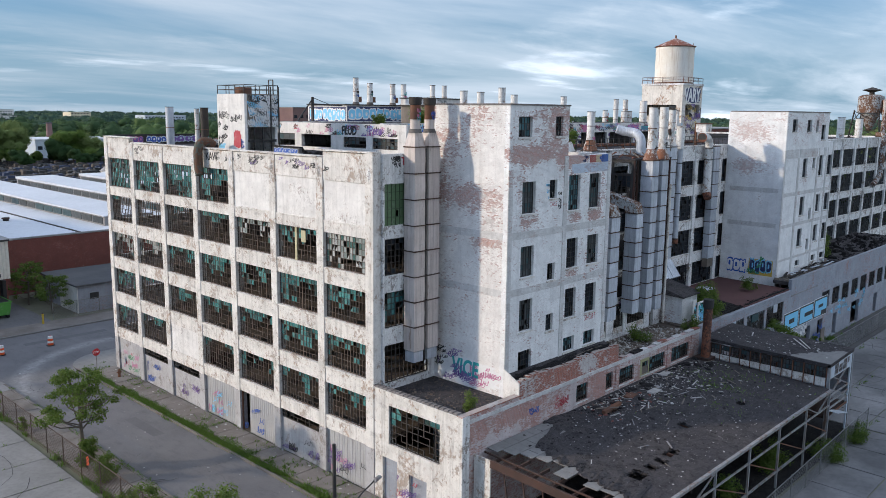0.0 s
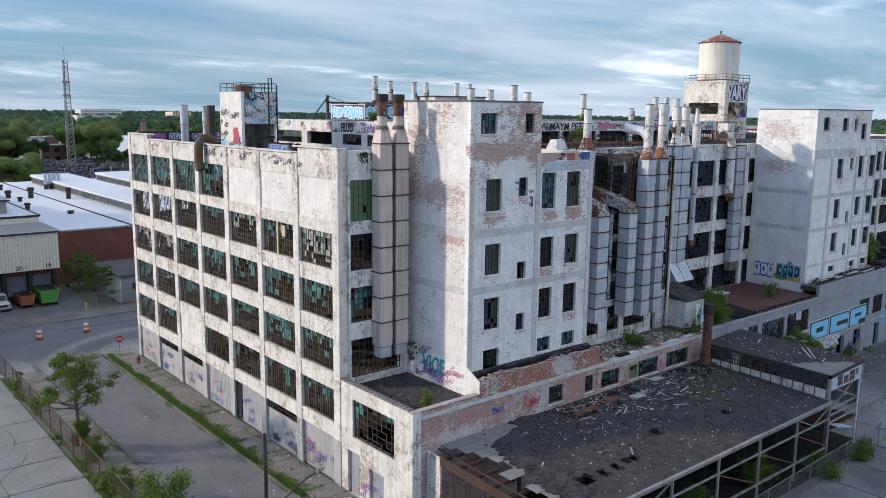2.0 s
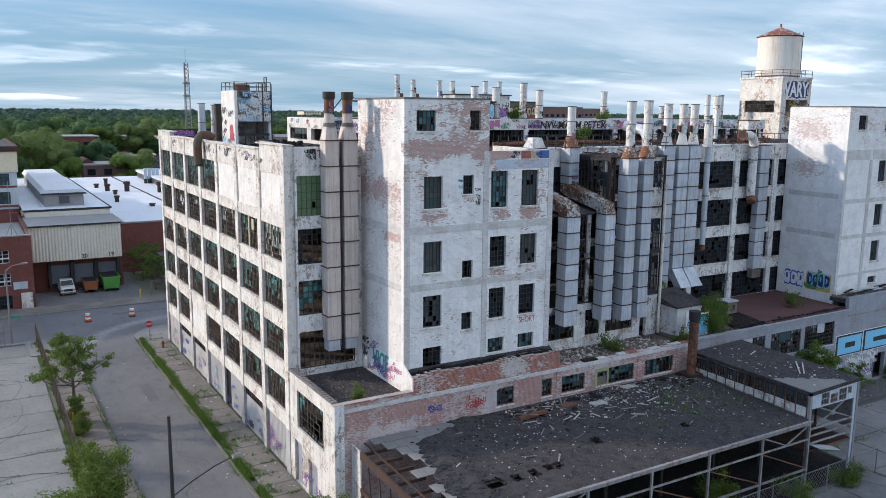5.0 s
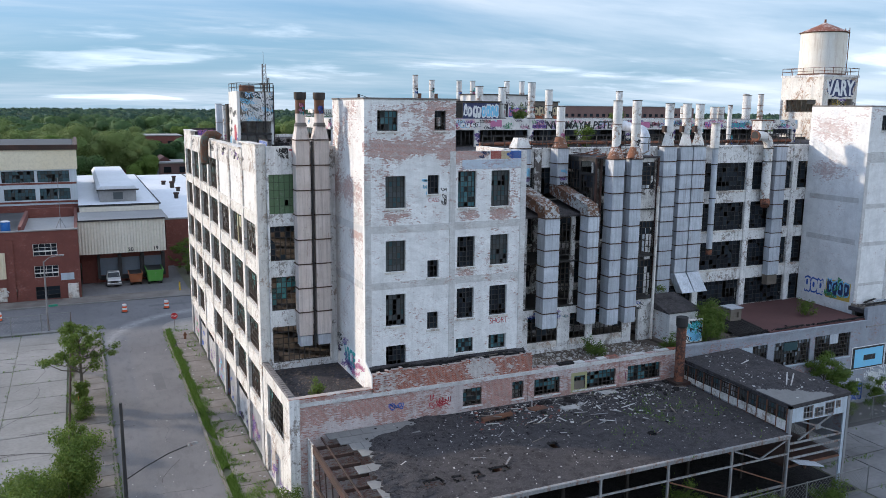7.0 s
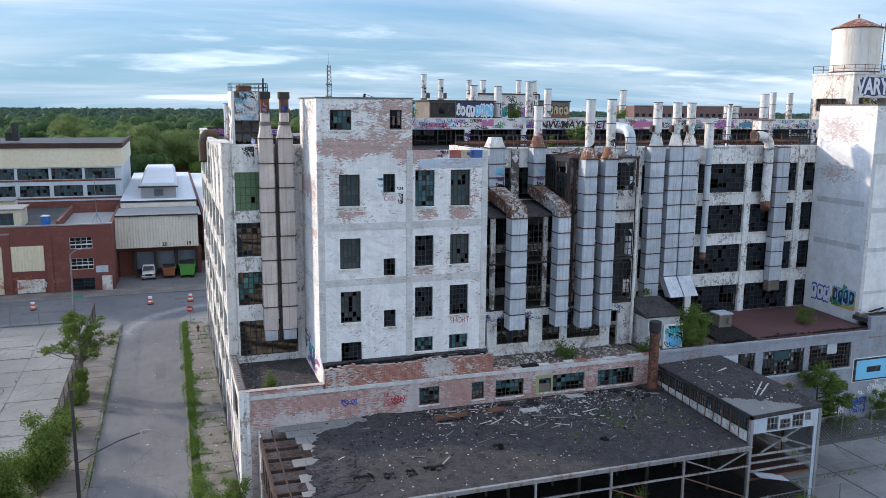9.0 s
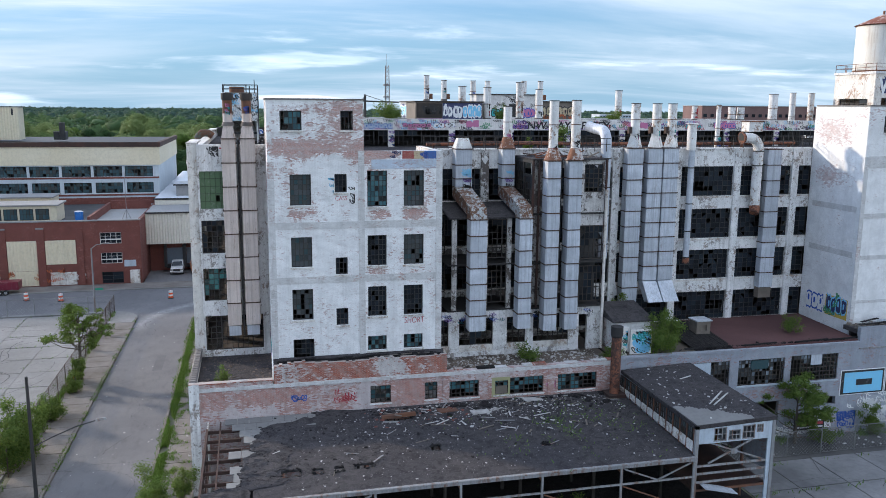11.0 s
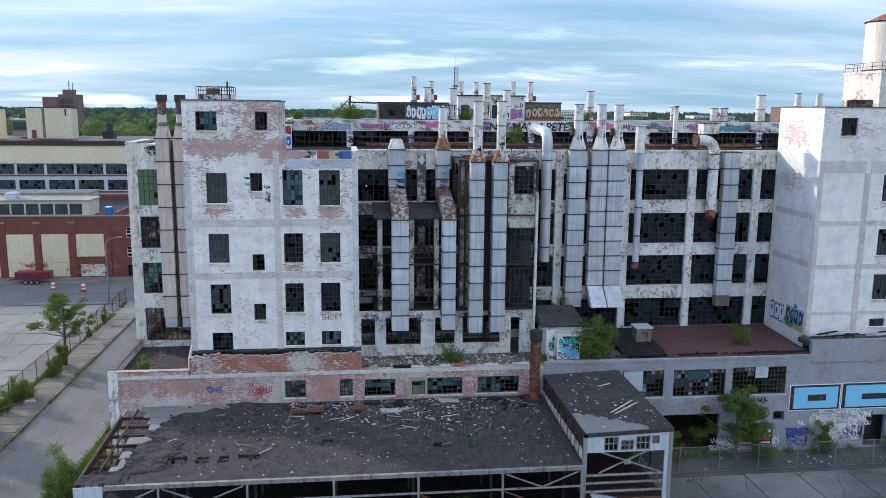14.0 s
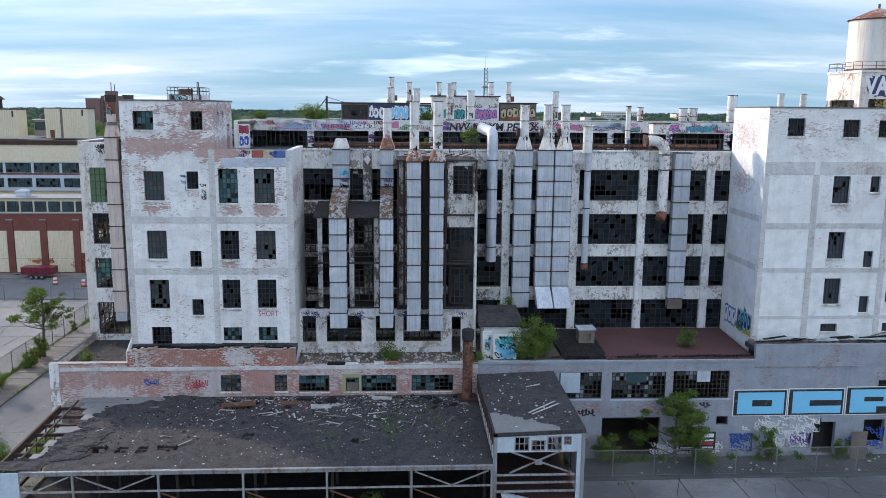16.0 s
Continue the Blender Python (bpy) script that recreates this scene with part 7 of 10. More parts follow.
part("roof", Shape().hexa([(73.5, YA + 0.2, 7.45), (84.6, YA + 0.2, 7.45), (85.1, YL, 7.6), (73.5, YL, 7.6)], [(73.5, YA + 0.2, 7.72), (84.6, YA + 0.2, 7.72), (85.1, YL, 7.78), (73.5, YL, 7.78)]), RED_ROOF, east, "dull red felt roof")
for i in range(14):
    x = 70.4 + i * 0.24
    part("slate_strip", Shape().hexa([(x, YA + 0.3, 7.55), (x + 0.22, YA + 0.3, 7.55), (x + 0.02, 36.5, 8.2), (x - 0.2, 36.5, 8.2)], [(x, YA + 0.3, 7.62 + 0.02 * (i % 3)), (x + 0.22, YA + 0.3, 7.62), (x + 0.02, 36.5, 8.3), (x - 0.2, 36.5, 8.3 + 0.03 * (i % 2))]), CHAR, east, "charred curling roof strip")
part("roof", Shape().box(84.6, YA + 0.35, 8.1, 99.6, 32.31, 8.45), TAR, east)
part("roof", Shape().box(99.61, YA + 0.35, 8.1, 130.0, 38.0, 8.4), TAR, east)
litter("roof_rubble", "charred wreckage on the far annex roof", 500, lambda r: (r.uniform(100, 129), r.uniform(30.9, 37.6), 8.4), 0.4, CHAR, 60, 0.6)
# Added black sheet hiding the white tower wall, so doorways look deep and dark
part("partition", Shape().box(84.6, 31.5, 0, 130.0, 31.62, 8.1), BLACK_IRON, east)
hut = thing("roof_hut", "small white brick hut with a painted board on the annex roof", "hut", (64.6, 32, 7.4))
part("shell", Shape().box(64.6, 32.4, 7.3, 67.4, 35.0, 9.7), WHITE_BRICK, hut)
part("roof", Shape().hexa([(64.2, 32.1, 9.7), (67.6, 32.1, 9.7), (67.6, 35.3, 9.8), (64.2, 35.3, 9.8)], [(64.2, 32.1, 9.8), (67.6, 32.1, 9.8), (67.4, 35.3, 10.6), (64.4, 35.3, 10.6)]), TAR, hut)
part("board", Shape().box(65.2, 31.2, 7.5, 66.9, 31.32, 9.35), PANEL, hut, "white board with teal graffiti")
part("board", Shape().box(64.4, 31.25, 7.4, 65.0, 31.37, 9.6), PANEL, hut, "narrow white board with tags")
crate = thing("roof_vent", "grey wooden roof vent box with a hole", "roof vent", (72.7, 34.0, 8))
part("box", wall_cells(Shape(), "y", 33.6, 33.75, 72.1, 73.3, 7.7, 9.0, [(72.5, 73.0, 8.2, 8.7)]).box(72.1, 33.75, 7.7, 73.3, 34.7, 9.0), TIMBER, crate)
part("lid", Shape().box(72.0, 33.5, 9.0, 73.4, 34.8, 9.1), GALV, crate)
re_ = random.Random(58)
for i in range(26):
    x, y, a, l = re_.uniform(85.5, 99), re_.uniform(30.6, 32.0), re_.gauss(0, 0.35), re_.uniform(0.8, 2.6)
    c, q = math.cos(a) * l / 2, math.sin(a) * l / 2 * 0.4
    solid("plank", Shape().bar((x - c, y - q, 8.72 + 0.25 * re_.random()), (x + c, y + q, 8.74 + 0.4 * re_.random()), re_.uniform(0.1, 0.3), 0.05), re_.choice((TIMBER, CHAR, CHAR, GALV)), "charred loose roof board on the annex", "plank", group="annex roof planks")
for x in (71.0, 76.0, 80.5, 83.4):
    solid("plank", Shape().bar((x - 1.6, 30.62, 7.8), (x + 1.3, 30.66, 7.86), 0.12, 0.1), CHAR, "charred board along the edge of the red roof", "plank", group="annex roof planks")
litter("roof_rubble", "charred debris along the red roof", 300, lambda r: (r.uniform(69, 84), 30.65 + abs(r.gauss(0, 0.25)), 7.7), 0.12, CHAR, 59, 0.5)
litter("roof_rubble", "charred beams and debris on the annex roof", 420, lambda r: (r.uniform(84.8, 99), r.uniform(30.7, 32.2), 8.45), 0.24, TIMBER, 51)
litter("roof_rubble", "charred debris on the lean-to roof", 420, lambda r: (lambda x, y: (x, y, 8.15 + 0.46 * (y - 30.7)))(r.uniform(40, 50.6), r.uniform(30.8, 31.6)), 0.2, CHAR, 52)
litter("roof_rubble", "brick and plaster debris on the annex roof", 700, lambda r: (r.uniform(51.2, 63.5), r.uniform(30.9, 34.2), 7.15), 0.13, RUBBLE, 53, 0.5)
litter("roof_rubble", "grey dirt clods on the annex roof", 600, lambda r: (r.uniform(51.2, 63.5), r.uniform(30.8, 34.2), 7.15), 0.12, FLOOR_DIRT, 54, 0.5)
litter("roof_rubble", "debris on the corner annex roof", 500, lambda r: (r.uniform(34.3, 39.0), r.uniform(31, 37.8), 7.2), 0.09, FLOOR_DIRT, 55, 0.5)
litter("yard_rubble", "litter and broken stone along the pavement", 260, lambda r: (r.uniform(31.4, 33.5), r.uniform(30, 76), 0.13), 0.09, RUBBLE, 56)
litter("yard_rubble", "litter in the yard before the annex", 160, lambda r: (r.uniform(70.5, 98), r.uniform(27.5, 30.2), 0.04), 0.12, RUBBLE, 57)

# ---- fences ----
def chain_fence(x0, y0, x1, y1, h=2.1, step=3.0, mesh=0.32, mat=None, label="rusty chain-link fence on steel posts"):
    ob = thing("fence", label, "fence", (x0, y0, 0))
    L = math.hypot(x1 - x0, y1 - y0)
    ux, uy = (x1 - x0) / L, (y1 - y0) / L
    n = max(1, round(L / step))
    m = mat or FENCE_RUST
    post_data = None
    for i in range(n + 1):
        px, py = x0 + ux * L * i / n, y0 + uy * L * i / n
        part("post", Shape().cyl(px, py, 0, h + 0.08, 0.04, n=8), m, ob)
    part("top_rail", Shape().bar((x0, y0, h), (x1, y1, h), 0.045), m, ob)
    part("bottom_wire", Shape().bar((x0, y0, 0.12), (x1, y1, 0.12), 0.02), m, ob)
    w = Shape()
    d = -h
    while d < L:
        for a, b in ((d, d + h), (d + h, d)):
            p, q = (a, 0.1), (b, h)
            lo, hi = min(a, b), max(a, b)
            if hi <= 0 or lo >= L:
                continue
            def cut(u):
                f = (u - a) / (b - a)
                return (u, 0.1 + f * (h - 0.1))
            if p[0] < 0: p = cut(0)
            if p[0] > L: p = cut(L)
            if q[0] < 0: q = cut(0)
            if q[0] > L: q = cut(L)
            w.bar((x0 + ux * p[0], y0 + uy * p[0], p[1]), (x0 + ux * q[0], y0 + uy * q[0], q[1]), 0.012)
        d += mesh
    tagged(part("wire_mesh", w, m, ob), kind="stuff")
    return ob


GREY_WIRE = plain("grey_wire", (0.22, 0.22, 0.22), (0.3, 0.3, 0.29), 5.0, 0.5, 0.5)
chain_fence(20.95, 36.0, 20.95, 82.3, 2.2, mesh=0.3)
chain_fence(-40.0, 82.4, 20.95, 82.4, 2.2, mesh=0.45, mat=GREY_WIRE, label="grey chain-link fence on steel posts")
chain_fence(70.4, 27.2, 112.0, 27.4, 2.0, mesh=0.3, mat=GREY_WIRE, label="grey chain-link fence along the yard")
chain_fence(41.0, 17.6, 70.2, 18.2, 1.9, mesh=0.32, mat=GREY_WIRE, label="grey chain-link fence before the shed")

# ---- street things ----
lamp_pole = thing("street_lamp", "dark wooden utility pole with a long street lamp arm", "street lamp", (24.1, 30.4, 0))
part("pole", Shape().cyl(24.1, 30.4, 0, 8.95, 0.13, 0.09, n=12), BLACK_IRON, lamp_pole, smooth=True)
part("arm", Shape().tube([(24.1, 30.4, 4.3), (25.2, 30.75, 4.75), (26.6, 31.15, 5.2), (28.0, 31.55, 5.42)], 0.04, 8), BLACK_IRON, lamp_pole)
part("lamp_head", Shape().hexa([(27.7, 31.3, 5.32), (28.4, 31.55, 5.36), (28.35, 31.8, 5.36), (27.65, 31.55, 5.32)], [(27.8, 31.38, 5.52), (28.3, 31.56, 5.48), (28.27, 31.72, 5.48), (27.75, 31.5, 5.52)]), PALE_STEEL, lamp_pole)
lamp_two = thing("street_lamp", "grey steel street lamp with a short arm", "street lamp", (18.6, 82.9, 0))
part("pole", Shape().cyl(18.6, 82.9, 0, 8.2, 0.11, 0.08, n=10), PALE_STEEL, lamp_two, smooth=True)
part("arm", Shape().tube([(18.6, 82.9, 8.1), (19.2, 82.9, 8.6), (20.2, 82.9, 8.75)], 0.05, 8), PALE_STEEL, lamp_two)
part("lamp_head", Shape().box(20.0, 82.75, 8.68, 20.7, 83.05, 8.82), PALE_STEEL, lamp_two)
part("street_sign", Shape().box(18.75, 82.88, 2.9, 19.7, 82.92, 3.15), painted("green_sign", (0.02, 0.25, 0.16)), lamp_two, "green street sign")
stop = thing("stop_sign", "red octagonal stop sign on a thin steel post", "road sign", (31.66, 76.8, 0.14))
part("post", Shape().cyl(31.66, 76.85, 0.1, 2.4, 0.035, n=8), PALE_STEEL, stop)
red = painted("sign_red", (0.5, 0.02, 0.03), 0.4)
face = Shape()
pts = [(31.66 + 0.38 * math.cos(radians(22.5 + 45 * i)), 2.05 + 0.38 * math.sin(radians(22.5 + 45 * i))) for i in range(8)]
face.add([(x, 76.79, z) for x, z in pts] + [(x, 76.81, z) for x, z in pts], [tuple(range(8)), tuple(range(15, 7, -1))] + [(i, 8 + i, 8 + (i + 1) % 8, (i + 1) % 8) for i in range(8)])
part("plate", face, red, stop)
ORANGE, BAND = painted("barrel_orange", (0.75, 0.10, 0.02)), painted("barrel_white", (0.8, 0.8, 0.78))
def barrel(x, y):
    ob = thing("traffic_barrel", "orange and white striped traffic barrel on the street", "traffic barrel", (x, y, 0), "traffic barrels")
    part("base", Shape().cyl(x, y, 0, 0.09, 0.42, n=16), BLACK_IRON, ob)
    for i in range(4):
        part("band", Shape().cyl(x, y, 0.09 + i * 0.23, 0.32 + i * 0.23, 0.31 - 0.015 * i, 0.3 - 0.015 * i, n=16, caps=i == 3), ORANGE if i % 2 == 0 else BAND, ob, smooth=True)
    part("handle", Shape().tube([(x - 0.12, y, 1.0), (x - 0.08, y, 1.08), (x + 0.08, y, 1.08), (x + 0.12, y, 1.0)], 0.02, 6), ORANGE, ob)
    return ob
first_barrel = barrel(32.0, 89.4)
for x, y in ((27.0, 89.3), (13.1, 90.3), (8.6, 91.6), (-6.0, 90.6)):
    copy_thing(first_barrel, pose(x, y, 0))
hyd = thing("fire_hydrant", "small rust-red fire hydrant on the pavement", "hydrant", (32.4, 73.6, 0.14))
part("body", Shape().cyl(32.4, 73.6, 0.1, 0.75, 0.13, n=12).cyl(32.4, 73.6, 0.75, 0.92, 0.15, 0.05, n=12), RUST, hyd, smooth=True)
part("nozzle", Shape().tube([(32.18, 73.6, 0.6), (32.62, 73.6, 0.6)], 0.07, 8), RUST, hyd)

post = thing("bollard", "yellow steel bollard on the far pavement", "bollard", (34.7, 98.8, 0.14))
part("pipe", Shape().cyl(34.7, 98.8, 0.1, 1.35, 0.12, n=12), painted("bollard_yellow", (0.62, 0.42, 0.04)), post, smooth=True)
part("cap", Shape().cyl(34.7, 98.8, 1.35, 1.42, 0.12, 0.05, n=12), RUST, post, smooth=True)
roadwork = thing("roadwork_sign", "small orange roadwork sign leaning at the lot fence", "road sign", (21.6, 55.0, 0.14))
part("plate", Shape().hexa([(21.55, 54.7, 0.75), (21.58, 54.7, 0.75), (21.58, 55.15, 0.6), (21.55, 55.15, 0.6)], [(21.6, 54.85, 1.35), (21.63, 54.85, 1.35), (21.63, 55.3, 1.2), (21.6, 55.3, 1.2)]), ORANGE, roadwork)
part("post", Shape().bar((21.62, 55.0, 0.1), (21.62, 55.0, 1.1), 0.05), PALE_STEEL, roadwork)
litter("street_litter", "scraps of paper and stone on the asphalt", 70, lambda r: (r.uniform(24.3, 30.3), r.uniform(30, 82), 0.004), 0.10, RUBBLE, 91, 0.2, "litter")
chain_fence(36.4, 100.2, 62.0, 100.2, 2.0, mesh=0.4, mat=GREY_WIRE, label="grey chain-link fence before the low garage")

# parked vehicles at the docks
CAR_WHITE, GLASS_DARK, RUBBER = painted("white_car_paint", (0.75, 0.75, 0.76), 0.25), painted("dark_car_glass", (0.02, 0.025, 0.03), 0.08), painted("tyre_rubber", (0.02, 0.02, 0.02), 0.9)
CHROME = plain("car_chrome", (0.5, 0.5, 0.5), (0.6, 0.6, 0.6), 4, 0.25, 0.9)
def wheel(parent, x, y, r, w, axis="x"):
    wh = part("wheel", Shape().tube([(x - w / 2, y, r), (x + w / 2, y, r)] if axis == "x" else [(x, y - w / 2, r), (x, y + w / 2, r)], r, 18), RUBBER, parent, "black rubber tyre")
    part("rim", Shape().tube([(x - w / 2 - 0.01, y, r), (x + w / 2 + 0.01, y, r)] if axis == "x" else [(x, y - w / 2 - 0.01, r), (x, y + w / 2 + 0.01, r)], r * 0.55, 14), CHROME, wh)
def pickup(x, y):
    ob = thing("pickup_truck", "white pickup truck parked nose out at the docks", "pickup truck", (x, y, 0.1))
    part("bonnet", Shape().hexa([(x - 0.95, y, 0.6), (x + 0.95, y, 0.6), (x + 0.97, y + 1.5, 0.6), (x - 0.97, y + 1.5, 0.6)], [(x - 0.85, y + 0.1, 1.15), (x + 0.85, y + 0.1, 1.15), (x + 0.9, y + 1.5, 1.25), (x - 0.9, y + 1.5, 1.25)]), CAR_WHITE, ob, bevel=0.04)
    cab = part("cab", Shape().hexa([(x - 0.97, y + 1.5, 0.6), (x + 0.97, y + 1.5, 0.6), (x + 0.97, y + 3.4, 0.6), (x - 0.97, y + 3.4, 0.6)], [(x - 0.78, y + 2.0, 1.95), (x + 0.78, y + 2.0, 1.95), (x + 0.78, y + 3.3, 1.95), (x - 0.78, y + 3.3, 1.95)]), CAR_WHITE, ob, bevel=0.04)
    part("windscreen", Shape().hexa([(x - 0.82, y + 1.64, 1.2), (x + 0.82, y + 1.64, 1.2), (x + 0.82, y + 1.7, 1.2), (x - 0.82, y + 1.7, 1.2)], [(x - 0.7, y + 1.93, 1.85), (x + 0.7, y + 1.93, 1.85), (x + 0.7, y + 2.0, 1.85), (x - 0.7, y + 2.0, 1.85)]), GLASS_DARK, cab)
    part("bed", Shape().box(x - 0.97, y + 3.42, 0.6, x - 0.88, y + 5.6, 1.25).box(x + 0.88, y + 3.42, 0.6, x + 0.97, y + 5.6, 1.25).box(x - 0.88, y + 3.42, 0.6, x + 0.88, y + 5.6, 0.75).box(x - 0.88, y + 5.5, 0.75, x + 0.88, y + 5.6, 1.25), CAR_WHITE, ob)
    part("grille", Shape().box(x - 0.55, y - 0.04, 0.72, x + 0.55, y, 1.02), BLACK_IRON, ob)
    part("bumper", Shape().box(x - 0.95, y - 0.12, 0.42, x + 0.95, y, 0.62), CHROME, ob)
    for s in (-1, 1):
        part("headlight", Shape().box(x + s * 0.75 - 0.15, y - 0.03, 0.78, x + s * 0.75 + 0.15, y + 0.01, 1.0), CHROME, ob)
        for dy in (0.8, 4.4):
            wheel(ob, x + s * 0.86, y + dy, 0.38, 0.24)
pickup(26.5, 104.4)
GREEN_PAINT, ORANGE_PAINT, RED_PAINT = painted("green_truck_paint", (0.10, 0.34, 0.06)), painted("orange_truck_paint", (0.35, 0.12, 0.05)), painted("trailer_red", (0.17, 0.012, 0.03), 0.35)
def skip(x, y, w, l, h, mat, name, label, cat):
    ob = thing(name, label, cat, (x, y, 0.1))
    body = Shape()
    lo, hi = (x - w * 0.42, y, x + w * 0.42, y + l), (x - w / 2, y - 0.3, x + w / 2, y + l)
    body.hexa([(lo[0], lo[1], 0.5), (lo[2], lo[1], 0.5), (lo[2], lo[3], 0.5), (lo[0], lo[3], 0.5)], [(hi[0], hi[1], h), (hi[2], hi[1], h), (hi[2], hi[3], h), (hi[0], hi[3], h)])
    part("body", body, mat, ob, bevel=0.04)
    part("top_rim", Shape().box(hi[0] - 0.05, hi[1] - 0.05, h, hi[2] + 0.05, hi[1] + 0.08, h + 0.1).box(hi[0] - 0.05, hi[1] + 0.08, h, hi[0] + 0.08, hi[3], h + 0.1).box(hi[2] - 0.08, hi[1] + 0.08, h, hi[2] + 0.05, hi[3], h + 0.1), mat, ob)
    part("load", Shape().box(hi[0] + 0.08, hi[1] + 0.08, h, hi[2] - 0.08, hi[3], h + 0.04), BLACK_IRON, ob)
    for s in (-1, 1):
        for dy in (0.5, l - 0.6):
            wheel(ob, x + s * w * 0.36, y + dy, 0.45, 0.25)
    return ob
skip(32.0, 104.6, 2.3, 4.2, 2.1, GREEN_PAINT, "green_dumpster", "bright green wheeled dumpster at the dock doors", "dumpster")
skip(29.4, 104.8, 1.8, 3.2, 1.7, ORANGE_PAINT, "orange_loader", "orange dump body parked at the dock doors", "loader")
trailer = thing("box_trailer", "dark red open dump trailer on the street", "trailer", (4.5, 96.2, 0))
part("body", Shape().box(2.1, 95.3, 0.7, 6.8, 97.2, 1.8), RED_PAINT, trailer, bevel=0.03)
for i in range(8):
    part("rib", Shape().box(2.2 + i * 0.62, 95.24, 0.75, 2.28 + i * 0.62, 95.298, 1.85), RED_PAINT, trailer)
part("drawbar", Shape().bar((0.9, 96.2, 0.5), (2.1, 96.2, 0.72), 0.12), BLACK_IRON, trailer)
for x in (3.6, 4.4, 5.2):
    wheel(trailer, x, 95.2, 0.36, 0.22, "y")

# ---- trees, bushes and weeds ----
tree("tree", (21.9, 56.3, 0.1), 7.6, 2.6, 11, 2600, 0.17, 0.42, "young green tree growing at the lot fence")
def bush(at, h, spread, seed, cards, label="leafy green bush on the ground", leaf=0.13, mat=None):
    rng, ob = np.random.default_rng(seed), thing("bush", label, "bush", at)
    stems, tips = Shape(), []
    for i in range(11):
        a, r = rng.uniform(0, 6.28), spread * rng.uniform(0.15, 0.9)
        tip = (at[0] + math.cos(a) * r, at[1] + math.sin(a) * r, at[2] + h * rng.uniform(0.3, 0.9) * (1.15 - 0.5 * r / spread))
        stems.tube([at, ((at[0] * 0.5 + tip[0] * 0.5), (at[1] * 0.5 + tip[1] * 0.5), at[2] + (tip[2] - at[2]) * 0.6), tip], [0.03, 0.02, 0.008], 5)
        tips += [tip, (at[0] * 0.4 + tip[0] * 0.6, at[1] * 0.4 + tip[1] * 0.6, at[2] + (tip[2] - at[2]) * 0.55)]
    part("stem", stems, BARK, ob)
    rows = leaf_cards(rng, tips, [spread * rng.uniform(0.22, 0.42) for _ in tips], cards, leaf, 1.0)
    rows[:, 2] = np.maximum(rows[:, 2], at[2] + 0.02)
    crown = new("leaves", cards_mesh("leaves", rows - np.array(at), mat or LEAF))
    crown.parent = ob
    return ob
bush((21.2, 37.5, 0.1), 5.0, 2.6, 21, 5200, "tall spreading green bush at the lot fence", 0.16)
bush((19.6, 34.5, 0.1), 4.6, 2.6, 22, 4200, "tall spreading green bush at the lot fence", 0.16)
bush((16.8, 35.0, 0.1), 4.4, 3.2, 121, 5200, "tall spreading green bush at the lot fence", 0.15)
bush((18.6, 31.2, 0.1), 4.2, 2.8, 122, 4200, "tall spreading green bush at the lot fence", 0.15)
bush((20.8, 39.6, 0.1), 3.2, 2.0, 123, 2600, "leafy green bush at the lot fence", 0.14)
bush((22.0, 53.0, 0.1), 2.0, 1.1, 23, 1100, "green bush round the tree at the fence")
bush((21.2, 48.0, 0.1), 1.4, 0.9, 24, 500)
bush((21.8, 55.6, 0.1), 2.6, 0.9, 145, 1100, "green bush round the tree at the fence", 0.14)
bush((21.3, 45.8, 0.1), 2.4, 1.3, 146, 1500, "leafy green bush at the lot fence", 0.14)
bush((21.0, 43.5, 0.1), 1.8, 1.0, 25, 700)
bush((21.1, 72.0, 0.1), 2.4, 0.5, 26, 500, "climbing green weeds on the fence")
bush((21.1, 66.0, 0.1), 1.4, 0.5, 37, 300, "climbing green weeds on the fence")
bush((31.6, 27.0, 0.1), 4.4, 1.5, 27, 2400, "pale green feathery sapling beside the annex", 0.11)
bush((31.3, 25.2, 0.1), 3.2, 1.2, 28, 1600, "bright green sapling beside the pavement", 0.14)
bush((33.0, 29.3, 0.1), 3.4, 1.0, 29, 1500, "pale green feathery sapling beside the annex", 0.11)
bush((35.85, 31.7, 7.2), 1.3, 0.65, 30, 420, "green weed growing on the annex roof", 0.1)
bush((67.8, 31.4, 7.3), 3.4, 1.5, 31, 1900, "green shrub growing on the annex roof", 0.13)
bush((69.2, 32.6, 7.4), 3.6, 1.5, 38, 1700, "green shrub growing on the annex roof", 0.13)
bush((66.9, 36.6, 7.4), 3.8, 1.1, 39, 900, "green shrub growing under the ducts", 0.13)
bush((80.4, 33.2, 7.85), 1.6, 0.9, 32, 600, "green weed growing on the red roof", 0.11)
bush((57.6, 32.6, 7.15), 1.5, 1.2, 33, 700, "green weed growing on the annex roof", 0.11)
bush((63.6, 31.0, 7.15), 1.6, 0.8, 34, 500, "green weed growing on the annex roof", 0.11)
bush((85.7, 29.5, 0.03), 2.9, 1.1, 35, 1100, "green bush against the annex wall", 0.13)
bush((71.3, 28.8, 0.03), 3.4, 1.3, 36, 1500, "green bush beside the shed end", 0.13)
bush((91.6, 29.8, 0.03), 1.6, 0.8, 40, 500)
bush((73.6, 29.2, 0.03), 2.6, 1.1, 143, 1300, "green bush before the annex opening", 0.13)
bush((80.3, 29.3, 0.03), 2.2, 1.0, 144, 1000, "green bush against the annex wall", 0.13)
bush((103.0, 35.0, 8.4), 3.6, 2.0, 141, 1500, "green shrub growing on the far annex roof", 0.18)
bush((108.5, 36.2, 8.4), 3.0, 1.8, 142, 1200, "green shrub growing on the far annex roof", 0.18)
bush((56.5, 21.0, 0.05), 2.6, 1.6, 41, 1300, "green bush growing inside the shed", 0.13)
